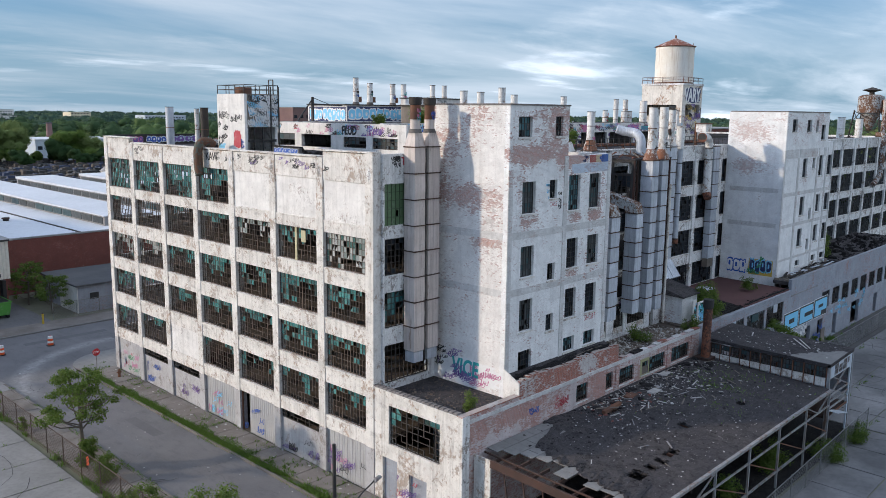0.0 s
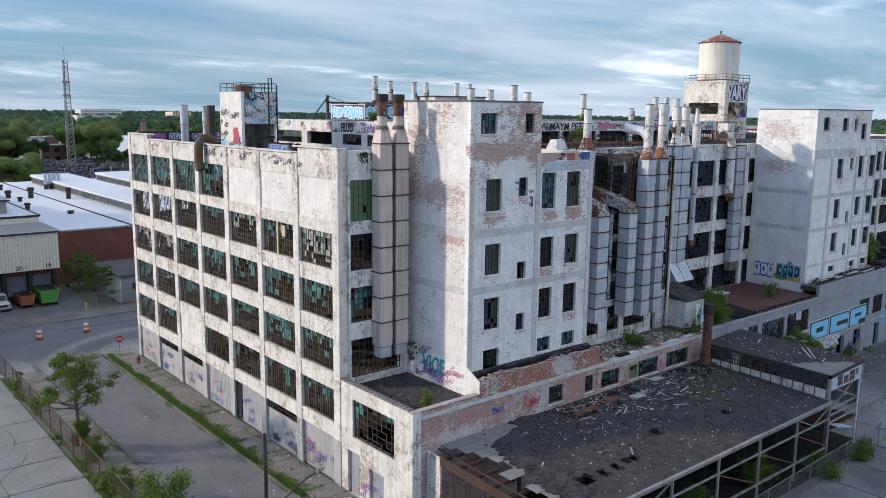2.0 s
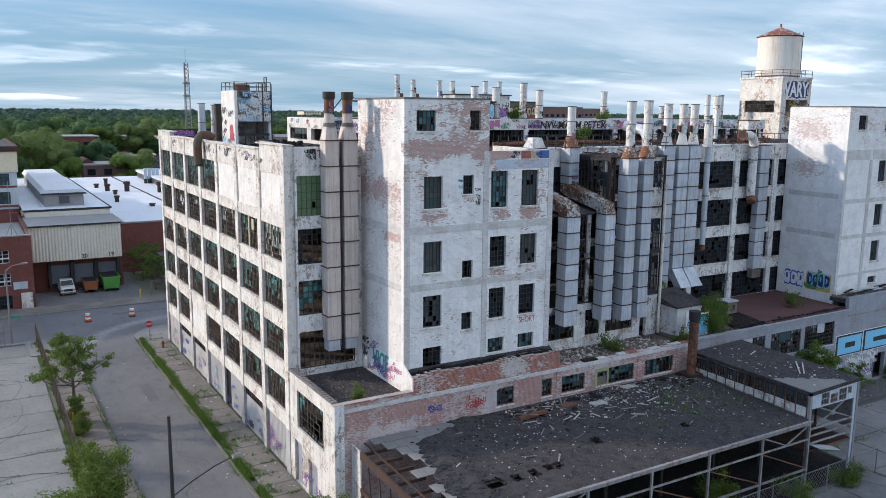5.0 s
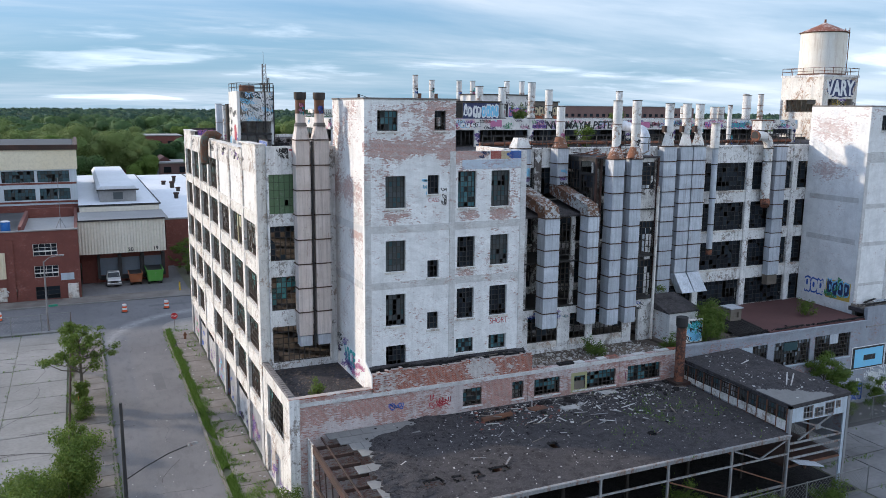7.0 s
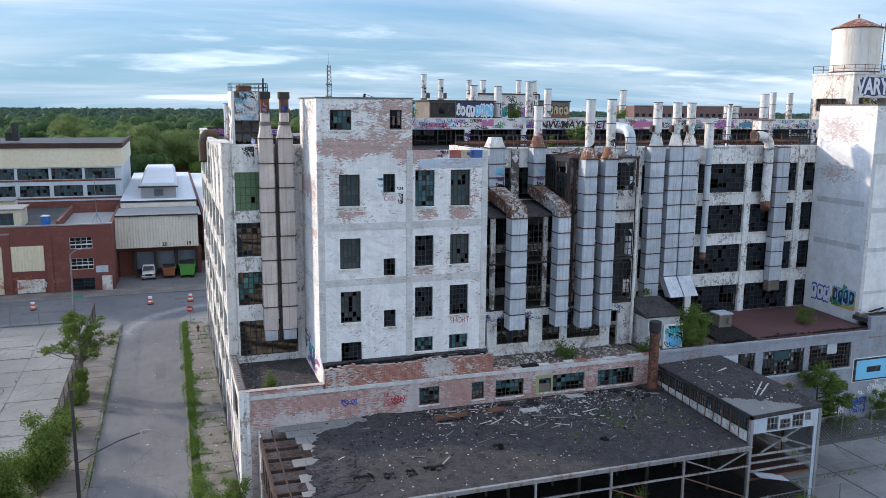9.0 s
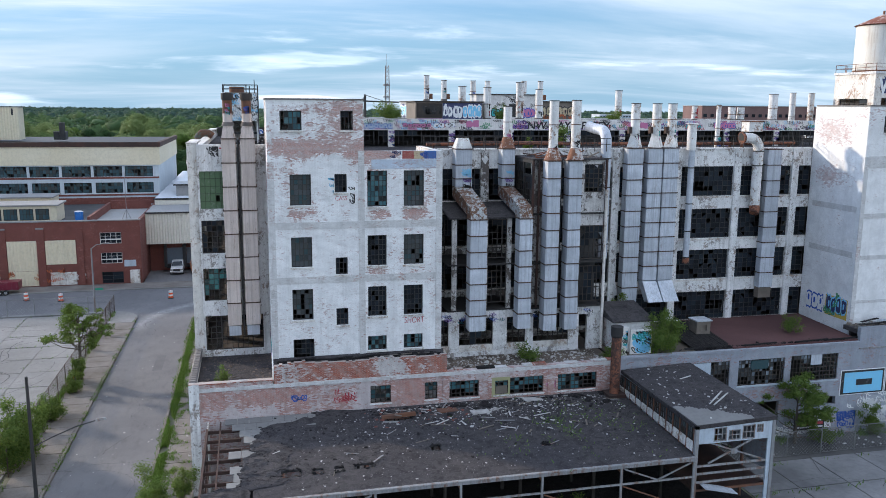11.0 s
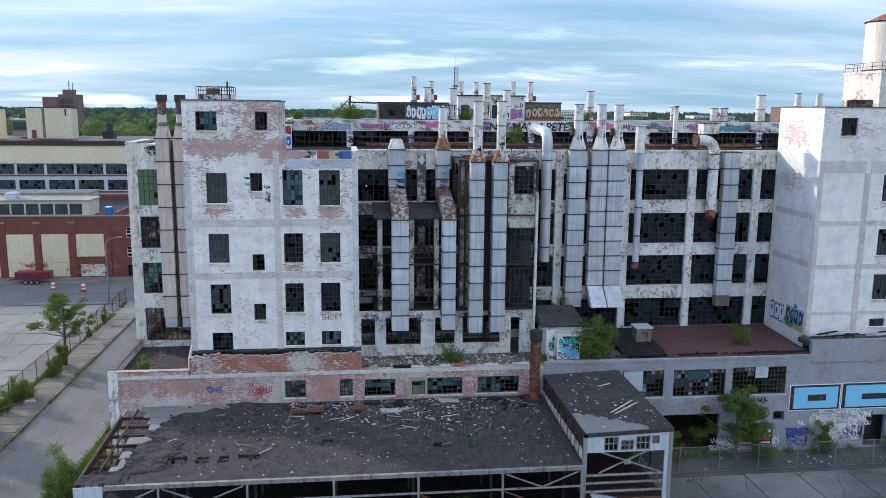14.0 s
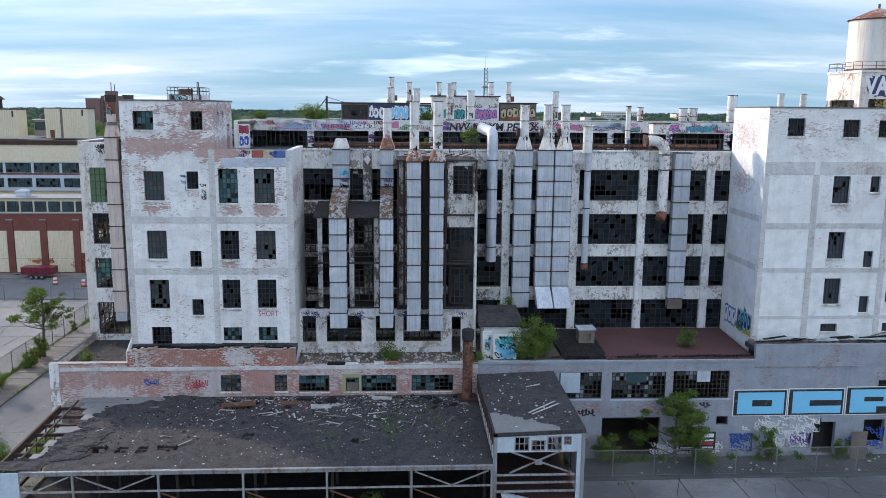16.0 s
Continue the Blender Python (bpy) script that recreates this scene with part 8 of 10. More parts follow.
bush((61.5, 18.6, 0.05), 1.6, 1.4, 42, 900, "green bush at the shed fence", 0.13)
bush((66.3, 18.0, 0.05), 1.7, 1.4, 43, 900, "green bush at the shed fence", 0.13)
bush((49.0, 20.6, 0.05), 2.2, 1.2, 44, 900, "green bush growing inside the shed", 0.13)
bush((64.6, 45.0, ROOF), 2.2, 1.0, 45, 700, "green weed growing on the roof", 0.13)
bush((60.6, 42.0, ROOF), 1.3, 0.7, 46, 400, "green weed growing on the roof", 0.12)
bush((50.3, 50.9, 24.4), 1.9, 1.5, 47, 1100, "yellow-green weed growing on the roof", 0.13)
bush((45.6, 50.9, 24.4), 1.1, 0.8, 48, 500, "green weed growing on the roof", 0.12)
bush((60.9, 50.6, 24.4), 1.6, 1.0, 49, 700, "green weed growing on the upper roof", 0.12)
bush((72.3, 50.9, 24.4), 1.2, 0.9, 50, 500, "yellow-green weed growing on the upper roof", 0.12)
tree("tree", (78.6, 29.3, 0.03), 5.8, 2.6, 51, 5200, 0.15, 0.05, "green tree growing before the annex")
def blades(name, label, n, where, h, seed, patchy=0):
    """Rough grass: countless thin blades."""
    rng, r = np.random.default_rng(seed), random.Random(seed)
    at = [where(r) for _ in range(n)]
    at = np.array([p for p in at if noise.noise(Vector((p[0] * 0.9, p[1] * 0.35, 0.7))) > -0.12 - patchy * 0.1 and (patchy > 2 or noise.noise(Vector((p[0], p[1] * 0.8, 3.3))) > -0.1)])
    n = len(at)
    a = rng.uniform(0, 6.28, n)
    w, hh, lean = rng.uniform(0.015, 0.05, n), h * rng.uniform(0.3, 1.2, n), rng.normal(scale=0.12, size=(n, 2))
    s = np.stack([np.cos(a) * w, np.sin(a) * w, np.zeros(n)], 1)
    up_ = np.stack([lean[:, 0], lean[:, 1], hh], 1)
    rows = np.stack([at - s, at + s, at + s * 0.2 + up_, at - s * 0.2 + up_], 1).reshape(-1, 3)
    ob = new(name, cards_mesh(name, rows, GRASS))
    return tagged(ob, label, "grass", "", "stuff")
blades("grass", "dry weeds and dirt on the pavement edge", 6000, lambda r: (31.4 + 0.5 * r.random(), r.uniform(20, 78), 0.1), 0.14, 72, 0)
blades("grass", "rough green grass strip between kerb and pavement", 34000, lambda r: (lambda y: (31.0 + 0.08 * math.sin(y * 0.9) + r.gauss(0, 0.2), y, 0.02))(r.uniform(20, 78.5)), 0.24, 61, 3)
blades("grass", "weeds creeping over the pavement slabs", 3600, lambda r: (31.3 + 2.3 * r.random() ** 2, r.uniform(20, 78), 0.12), 0.2, 70, 0)
blades("grass", "weeds in the pavement joints beside the factory", 2600, lambda r: (r.uniform(31.3, 33.55), 20 + 59 / 34 * r.randint(0, 34) + r.gauss(0, 0.06), 0.08), 0.22, 62)
blades("grass", "weeds along the lot kerb", 3600, lambda r: (23.9 + r.gauss(0, 0.10), r.uniform(20, 79), 0.05), 0.2, 63)
blades("grass", "weeds along the lot fence", 5000, lambda r: (20.95 + r.gauss(0, 0.16), r.uniform(24, 82), 0.02), 0.4, 64)
blades("grass", "weeds in the cracks of the concrete lot", 6500, lambda r: (-46 + 66.6 / 14 * r.randint(0, 14) + r.gauss(0, 0.08), r.uniform(30, 82), 0.02) if r.random() < 0.4 else (r.uniform(-20, 20.6), 24 + 58 / 13 * r.randint(0, 13) + r.gauss(0, 0.08), 0.02), 0.2, 65)
blades("grass", "weeds in the cracks of the yard", 2600, lambda r: (r.uniform(70, 110), 2 + 28.2 / 7 * r.randint(3, 7) + r.gauss(0, 0.12), 0.0), 0.25, 66)
blades("grass", "weeds at the foot of the annex", 4200, lambda r: (r.uniform(70.2, 100), 29.9 + r.gauss(0, 0.3), 0.0), 0.5, 67)
blades("grass", "weeds on the shed and annex roofs", 1500, lambda r: (lambda x, y: (x, y, shed_z(y)))(58 + r.gauss(0, 3.0), 25 + r.gauss(0, 2.0)), 0.14, 68)

# worn marks on the streets
DARK_PATCHES = plain("dark_tar_repair", (0.105, 0.103, 0.108), (0.13, 0.128, 0.132), 2.0, 0.9, 0, 0.004, 0.0)
for x, y, w, l in ((28.0, 58.0, 0.9, 5.0), (12.0, 88.0, 7.0, 1.2), (30.0, 91.0, 9.0, 1.0)):
    solid("tar_repair", Shape().box(x, y, -0.05, x + w, y + l, 0.004), DARK_PATCHES, "darker tar repair patch in the asphalt", "road repair", kind="structure")
cracks, rc = Shape(), random.Random(16)
def crack(x, y, z, a, n, w):
    for _ in range(n):
        a += rc.uniform(-0.5, 0.5)
        l = rc.uniform(0.5, 1.3)
        p = (x + math.cos(a) * l, y + math.sin(a) * l)
        nx, ny = -math.sin(a) * w, math.cos(a) * w
        cracks.add([(x - nx, y - ny, z), (p[0] - nx, p[1] - ny, z), (p[0] + nx, p[1] + ny, z), (x + nx, y + ny, z)], [(0, 1, 2, 3)])
        x, y = p
for _ in range(150):
    crack(rc.uniform(-30, 19), rc.uniform(30, 81), 0.068, rc.uniform(0, 6.3), rc.randint(5, 14), rc.uniform(0.012, 0.035))
for _ in range(40):
    crack(rc.uniform(72, 110), rc.uniform(10, 28), 0.05, rc.uniform(0, 6.3), rc.randint(4, 10), rc.uniform(0.008, 0.02))
for _ in range(12):
    crack(rc.uniform(24.5, 30), rc.uniform(22, 80), 0.006, rc.uniform(0, 6.3), rc.randint(4, 10), rc.uniform(0.006, 0.013))
solid("cracks", cracks, TAR, "dark wandering cracks in concrete and asphalt", "cracks", kind="stuff")

# ---- buildings across the street ----
TOWER_BRICK = plain("dusky_tower_brick", (0.21, 0.125, 0.115), (0.17, 0.10, 0.095), 1.0, 0.9, 0, 0.01, 0.2)
brick = thing("brick_warehouse", "long two-storey red brick warehouse with cream sheet panels", "warehouse", (22.2, 99.6, 0))
BW = [(16.75, 19.62, 6.0, 7.62), (16.75, 19.62, 3.12, 4.7), (16.75, 19.65, 0.2, 1.9)]
part("wall", wall_cells(Shape(), "y", 99.6, 100.0, -60, 22.2, -0.1, 9.3, BW), RED_BRICK, brick)
part("wall", Shape().box(21.8, 100.0, -0.1, 22.2, 125.0, 9.3), RED_BRICK, brick)
for n, (a, b, c, d) in enumerate(BW):
    window(brick, "y", 99.75, a, b, c, d, 4 if n < 2 else 2, 3, 0.99, NIGHT, steel=PANEL if n < 2 else BLACK_IRON)
for i in range(9):
    a = 9.5 - 4.93 * i
    b = a + (4.0 if i == 0 else 3.9)
    part("sheet_panel", corrugated("y", 99.56, a, b, 3.25 if i == 0 else 2.4, 6.68, 0.4, 0.05), CREAM, brick, "cream corrugated sheet panel")
    part("lower_panel", corrugated("y", 99.56, a + (0.45 if i == 0 else 0), b - 0.1, 0.25, 2.1 if i == 0 else 2.37, 0.4, 0.04), CREAM if i else CONCRETE, brick)
    part("pilaster", Shape().box(a - 1.05, 99.42, 0, a - 0.05, 99.596, 8.3), RED_BRICK, brick)
    part("pilaster_cap", Shape().box(a - 1.05, 99.4, 8.3, a - 0.05, 99.597, 8.5), GREY_ROOF, brick)
part("pilaster", Shape().box(13.7, 99.42, 0, 14.5, 99.596, 8.3), RED_BRICK, brick)
part("window_transom", Shape().box(16.75, 99.6, 6.55, 19.62, 99.72, 6.7).box(16.75, 99.6, 3.65, 19.62, 99.72, 3.8), PANEL, brick, "white window transom")
part("utility_box", Shape().box(20.6, 99.2, 0.1, 21.9, 99.597, 2.1), CONCRETE, brick, "pale utility cabinet against the wall")
part("coping", Shape().box(-60, 99.5, 9.3, 22.3, 100.1, 9.45), GREY_ROOF, brick)
part("roof", Shape().box(-60, 100.0, 8.6, 21.8, 125, 8.8), GREY_ROOF, brick)
part("parapet", Shape().box(15.2, 100.0, 8.8, 15.6, 118, 9.9), RED_BRICK, brick)
part("parapet", Shape().box(15.6, 117.6, 8.8, 21.8, 118, 10.2), RED_BRICK, brick)
part("roof_deck", Shape().box(-60, 100.02, 8.81, 15.18, 124.9, 8.84), DARK_ROOF, brick, "dark patched roof felt")
part("sign", Shape().box(19.85, 99.52, 2.62, 21.45, 99.59, 3.55), BLUE_SHEET, brick, "white and blue wall sign")
for x0, y0, x1, y1, z1, m, lab in ((-20, 103, 10.6, 108, 11.2, CREAM, "low cream rooftop shed with glazing"), (-24, 112, 8.0, 117, 11.4, CREAM, "long low cream rooftop shed")):
    ob = thing("rooftop_shed", lab, "roof room", (x0, y0, 8.8))
    part("shell", Shape().box(x0, y0, 8.8, x1, y1, z1), m, ob)
    part("roof", Shape().box(x0 - 0.3, y0 - 0.3, z1, x1 + 0.3, y1 + 0.3, z1 + 0.2), GREY_ROOF, ob)
    x = x0 + 0.5
    while x < x1 - 2.0:
        window(ob, "y", y0 - 0.08, x, x + 1.8, 9.2, z1 - 0.4, 4, 2, 0.99, FAR_GLASS)
        x += 2.1
blue = thing("roof_tank", "bright blue round tank on the warehouse roof", "tank", (13.6, 102.8, 8.8))
part("drum", Shape().cyl(13.6, 102.8, 8.8, 10.3, 0.58, n=20), painted("bright_blue", (0.02, 0.16, 0.5)), blue, smooth=True)
part("lid", Shape().cyl(13.6, 102.8, 10.3, 10.42, 0.62, 0.4, n=20), WHITE_ROOF, blue)
antenna = thing("roof_antenna", "thin lattice antenna mast on the warehouse roof", "antenna", (20.2, 102, 8.8))
part("mast", Shape().bar((20.2, 102, 8.8), (20.2, 102, 16.0), 0.07), PALE_STEEL, antenna)
part("tripod", Shape().bar((20.2, 102, 10.6), (19.4, 101.6, 8.8), 0.06).bar((20.2, 102, 10.6), (21.0, 101.6, 8.8), 0.06), PALE_STEEL, antenna)

cream = thing("cream_factory", "long cream-clad factory with two rows of steel windows", "factory", (22.5, 126, 0))
part("wall", Shape().box(-120, 126, -0.1, 22.5, 160, 9.8), RED_BRICK, cream)
CW = []
x = 21.45
while x > -110:
    CW += [(x - 4.4, x, 10.6, 12.4), (x - 4.6, x, 13.4, 15.2)]
    x -= 5.03
part("wall", wall_cells(Shape(), "y", 126, 126.4, -120, 22.5, 9.8, 15.4, CW), PIER, cream)
part("wall", Shape().box(22.1, 126.4, 9.8, 22.5, 160, 15.4), PIER, cream)
# Solid black block stands for the unlit rooms behind the windows
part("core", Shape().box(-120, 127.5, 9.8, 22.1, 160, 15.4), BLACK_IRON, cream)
for n, (a, b, c, d) in enumerate(CW):
    if a > -80:
        window(cream, "y", 126.15, a, b, c, d, 9, 3, 0.93, FAR_GLASS, bars=0.04)
for z in (10.1, 13.05):
    part("brick_band", Shape().box(-120, 125.95, z, 22.45, 125.997, z + 0.3), RED_BRICK, cream)
part("cladding", Shape().box(-120, 125.8, 15.4, 22.7, 160, 18.9), CREAM, cream, "plain cream sheet cladding")
part("eaves", Shape().box(-120, 125.6, 18.5, 22.9, 126.2, 19.3).box(22.3, 126.2, 18.5, 22.9, 160, 19.3), DARK_RUST, cream, "dark red-brown roof edge")
part("roof", Shape().box(-119, 126.3, 18.95, 22.2, 159, 19.0), BLACK_IRON, cream)
part("roof_vent", Shape().box(4.0, 135, 19.35, 6.0, 137, 20.8).cyl(5.6, 134.5, 19.35, 22.4, 0.5, n=12), BLACK_IRON, cream)
for x0, x1, y0, z1 in ((-9.85, -1.75, 136, 25.0), (-34, -14.9, 136, 24.7)):
    ob = thing("cream_block", "tall cream corrugated roof block with a dark edge", "factory block", (x0, y0, 19.3))
    part("shell", Shape().box(x0 + 0.1, y0 + 0.1, 19.3, x1 - 0.1, y0 + 4, z1), CREAM, ob)
    part("cladding", corrugated("y", y0, x0, x1, 19.35, z1 - 0.02, 0.45, 0.05), CREAM, ob)
    part("roof_edge", Shape().box(x0 - 0.1, y0 - 0.1, z1, x1 + 0.1, y0 + 4.1, z1 + 0.15), DARK_STEEL, ob)
    part("dirt_stripe", Shape().box(x0 + (x1 - x0) * 0.36, y0 - 0.09, 19.4, x0 + (x1 - x0) * 0.36 + 0.45, y0 - 0.06, z1 - 0.1), TIMBER, ob, "brown streak down the cladding")
    part("vent_slot", Shape().box(x1 - 1.1, y0 - 0.1, z1 - 1.4, x1 - 0.8, y0 - 0.06, z1 - 0.2), BLACK_IRON, ob)
    part("door", Shape().box(x0 + 0.9, y0 - 0.1, 19.4, x0 + 1.7, y0 - 0.06, 20.9), RUST, ob, "red steel door")
mid = thing("rooftop_hall", "low grey rooftop hall with a glass strip and vents", "roof room", (-16.4, 146, 19.3))
part("shell", Shape().box(-16.4, 146.2, 19.3, -11.0, 158, 22.6), GREY_ROOF, mid)
part("glass_strip", Shape().box(-16.2, 146.05, 20.6, -11.2, 146.19, 22.2), FAR_GLASS, mid)
part("roof", Shape().box(-16.5, 145.9, 22.6, -10.95, 158, 22.8), PIER, mid)
for x in (-15.3, -13.2):
    part("roof_vent", Shape().cyl(x, 149, 22.8, 23.7, 0.9, 0.7, n=12), DARK_STEEL, mid)
flare = thing("roof_cowl", "dark mushroom cowl on a cream roof block", "roof vent", (-19, 138, 24.95))
part("pipe", Shape().cyl(-19, 138, 24.9, 26.6, 0.45, n=12), DARK_STEEL, flare)
part("cowl", Shape().cyl(-19, 138, 26.6, 27.3, 1.1, 0.2, n=12), DARK_STEEL, flare)
for x, y, z in ((-2.0, 105.5, 11.4), (-12.0, 114.5, 11.6)):
    unit = thing("air_unit", "pale boxy air unit on a rooftop shed", "air unit", (x, y, z))
    part("case", Shape().box(x, y - 1, z, x + 1.6, y + 0.6, z + 0.8), PIER, unit)
    part("hood", Shape().hexa([(x - 0.1, y - 1.1, z + 0.8), (x + 1.7, y - 1.1, z + 0.8), (x + 1.7, y + 0.7, z + 0.8), (x - 0.1, y + 0.7, z + 0.8)], [(x + 0.3, y - 0.8, z + 1.0), (x + 1.3, y - 0.8, z + 1.0), (x + 1.3, y + 0.4, z + 1.0), (x + 0.3, y + 0.4, z + 1.0)]), PIER, unit)
tower = thing("brick_tower_block", "distant grey-pink brick tower block with window bays", "tower block", (-95, 402, 0))
part("shell", Shape().box(-101.0, 402, 0, -94.0, 416, 29.2), TOWER_BRICK, tower)
part("shell", Shape().box(-94.0, 404, 0, -86.4, 418, 30.6), TOWER_BRICK, tower)
part("shell", Shape().box(-110, 406, 0, -101.0, 418, 22.5), TOWER_BRICK, tower)
part("lift_house", Shape().cyl(-90.5, 410, 30.6, 33, 3.2, n=16), TOWER_BRICK, tower)
part("roof_mast", Shape().bar((-90.5, 410, 33), (-90.5, 410, 37.5), 0.35).bar((-88.8, 410, 33), (-88.8, 410, 36.5), 0.35), PALE_STEEL, tower)
for i in range(3):
    for k in range(9):
        part("window", Shape().box(-92.9 + i * 2.0, 403.85, 2 + k * 3.0, -91.2 + i * 2.0, 403.99, 4.3 + k * 3.0), SLATE_GLASS, tower)

DOCK_BLUE = plain("dull_blue_door", (0.16, 0.20, 0.26), (0.20, 0.24, 0.29), 2.0, 0.6)
dock = thing("loading_dock", "cream-clad loading dock building with three dock doors", "dock building", (22.4, 106, 0))
part("brick_base", wall_cells(Shape(), "y", 108.5, 108.9, 22.4, 34.2, -0.1, 4.3, [(24.85, 27.25, 1.1, 3.65), (27.75, 30.3, 1.1, 3.65), (30.8, 33.3, 1.1, 3.65)]), RED_BRICK, dock)
s = corrugated("y", 106.0, 22.2, 33.8, 4.7, 9.4, 0.4, 0.06)
part("cladding", s, PALE_CREAM, dock, "cream corrugated sheet cladding")
part("canopy_soffit", Shape().box(22.2, 106.1, 4.7, 33.8, 108.5, 4.85), DARK_STEEL, dock)
part("side_wall", Shape().box(33.5, 106.1, 4.85, 33.8, 116, 9.4), PALE_CREAM, dock)
part("roof_trim", Shape().box(22.2, 105.7, 9.4, 33.9, 105.8, 9.62).box(22.4, 115.9, 10.4, 34.2, 115.998, 10.62).box(34.1, 116.0, 10.4, 34.25, 175, 10.62), BLACK_IRON, dock, "black roof edge trim")
part("lantern_trim", Shape().box(25.2, 120.1, 12.25, 31.4, 120.19, 12.5), BLACK_IRON, dock)
part("front_roof", Shape().box(22.3, 105.8, 9.4, 34.3, 116, 9.55), GREY_ROOF, dock)
for a, b in ((24.5, 24.85), (27.25, 27.75), (30.3, 30.8), (33.3, 33.7)):
    part("dock_shelter", Shape().box(a, 107.5, 0.8, b, 108.497, 4.2), BLACK_IRON, dock, "black dock shelter pad")
for a in (24.85, 27.75, 30.8):
    part("dock_door", Shape().box(a, 108.7, 1.1, a + 2.5, 108.8, 3.65), DOCK_BLUE, dock, "pale blue roller dock door")
    part("bumper", Shape().box(a - 0.1, 108.2, 0.5, a + 2.5, 108.498, 1.05), BLACK_IRON, dock)
part("gable", Shape().hexa([(22.6, 116, 9.5), (34.0, 116, 9.5), (34.0, 116.3, 9.5), (22.6, 116.3, 9.5)], [(22.6, 116, 10.4), (34.0, 116, 10.4), (34.0, 116.3, 10.4), (22.6, 116.3, 10.4)]), PALE_CREAM, dock)
part("white_roof", Shape().hexa([(22.5, 116, 10.3), (34.1, 116, 10.3), (34.1, 175, 10.3), (22.5, 175, 10.3)], [(22.5, 116, 10.5), (34.1, 116, 10.5), (34.1, 175, 10.5), (22.5, 175, 10.5)]), WHITE_ROOF, dock)
part("roof_lantern", Shape().box(25.6, 120.5, 10.5, 31.0, 165, 12.3), GREY_ROOF, dock)
part("lantern_roof", Shape().hexa([(25.3, 120.2, 12.3), (31.3, 120.2, 12.3), (31.3, 165, 12.3), (25.3, 165, 12.3)], [(25.8, 120.2, 13.0), (30.8, 120.2, 13.0), (30.8, 165, 13.0), (25.8, 165, 13.0)]), WHITE_ROOF, dock)
part("lantern_window", Shape().box(27.6, 120.35, 10.9, 29.0, 120.49, 12.0), SLATE_GLASS, dock)

mill = thing("brick_mill", "long red brick mill with white membrane roofs", "mill", (34.3, 117, 0))
part("wall", Shape().box(35.0, 118, -0.1, 110, 118.4, 7.6), RED_BRICK, mill)
part("wall", Shape().box(35.0, 118.4, -0.1, 35.4, 210, 7.6), RED_BRICK, mill)
part("coping", Shape().box(34.9, 117.9, 7.6, 110, 118.5, 7.8), GREY_ROOF, mill)
x = 35.4
for n in range(5):
    w = 14.8
    part("white_roof", Shape().hexa([(x, 118.5, 7.2), (x + w, 118.5, 7.2), (x + w, 210, 7.2), (x, 210, 7.2)], [(x, 118.5, 7.5), (x + w, 118.5, 7.5), (x + w, 210, 7.5), (x, 210, 7.5)]), WHITE_ROOF, mill)
    part("roof_gutter", Shape().box(x + w - 2.2, 118.6, 7.5, x + w - 1.9, 209, 7.62), DARK_STEEL, mill, "dark roof gutter seam")
    if n:
        part("roof_lantern", Shape().box(x + 3.5, 124, 7.5, x + 11.5, 205, 9.0), GREY_ROOF, mill)
        part("lantern_roof", Shape().hexa([(x + 3.2, 123.7, 9.0), (x + 11.8, 123.7, 9.0), (x + 11.8, 205, 9.0), (x + 3.2, 205, 9.0)], [(x + 3.2, 123.7, 9.15), (x + 11.8, 123.7, 9.15), (x + 11.8, 205, 9.5), (x + 3.2, 205, 9.5)]), WHITE_ROOF, mill)
        for k in range(20):
            part("lantern_window", Shape().box(x + 3.42, 124.6 + 4 * k, 7.75, x + 3.49, 128.2 + 4 * k, 8.75), SLATE_GLASS, mill)
    x += w
for vx, vy, vh, vw in ((40.7, 180.6, 0.9, 0.55), (41.7, 171.9, 1.5, 0.6), (42.1, 164.2, 0.9, 0.5), (45.3, 169.7, 2.1, 0.65), (51.0, 164.7, 2.2, 0.55), (44.7, 140.2, 0.5, 0.6), (40.2, 150.0, 1.2, 0.5), (44.0, 190.0, 1.2, 0.5)):
    vent = part("roof_vent", Shape().cyl(vx, vy, 7.45, 7.5 + vh, vw * 0.8, n=10), DARK_STEEL, mill, "dark roof ventilator")
    part("vent_cap", Shape().cyl(vx, vy, 7.5 + vh * 0.72, 7.5 + vh, vw * 1.15, vw * 1.0, n=10), DARK_RUST, vent)
garage = thing("low_garage", "low flat-roofed garage with a white side wall", "garage", (38.5, 101, 0))
part("shell", Shape().box(40.0, 101.5, -0.1, 66.0, 113, 3.4), GREY_BRICK, garage)
part("white_wall", Shape().box(39.9, 101.4, -0.1, 39.98, 107, 3.3), PANEL, garage)
# Dark felt made darker still: the shadow over the garage is in its colour
part("roof", Shape().box(39.7, 101.2, 3.4, 66.3, 113.3, 3.6), DARK_ROOF, garage)
part("window", Shape().box(41.5, 101.4, 1.6, 42.6, 101.49, 2.4), BLACK_IRON, garage)

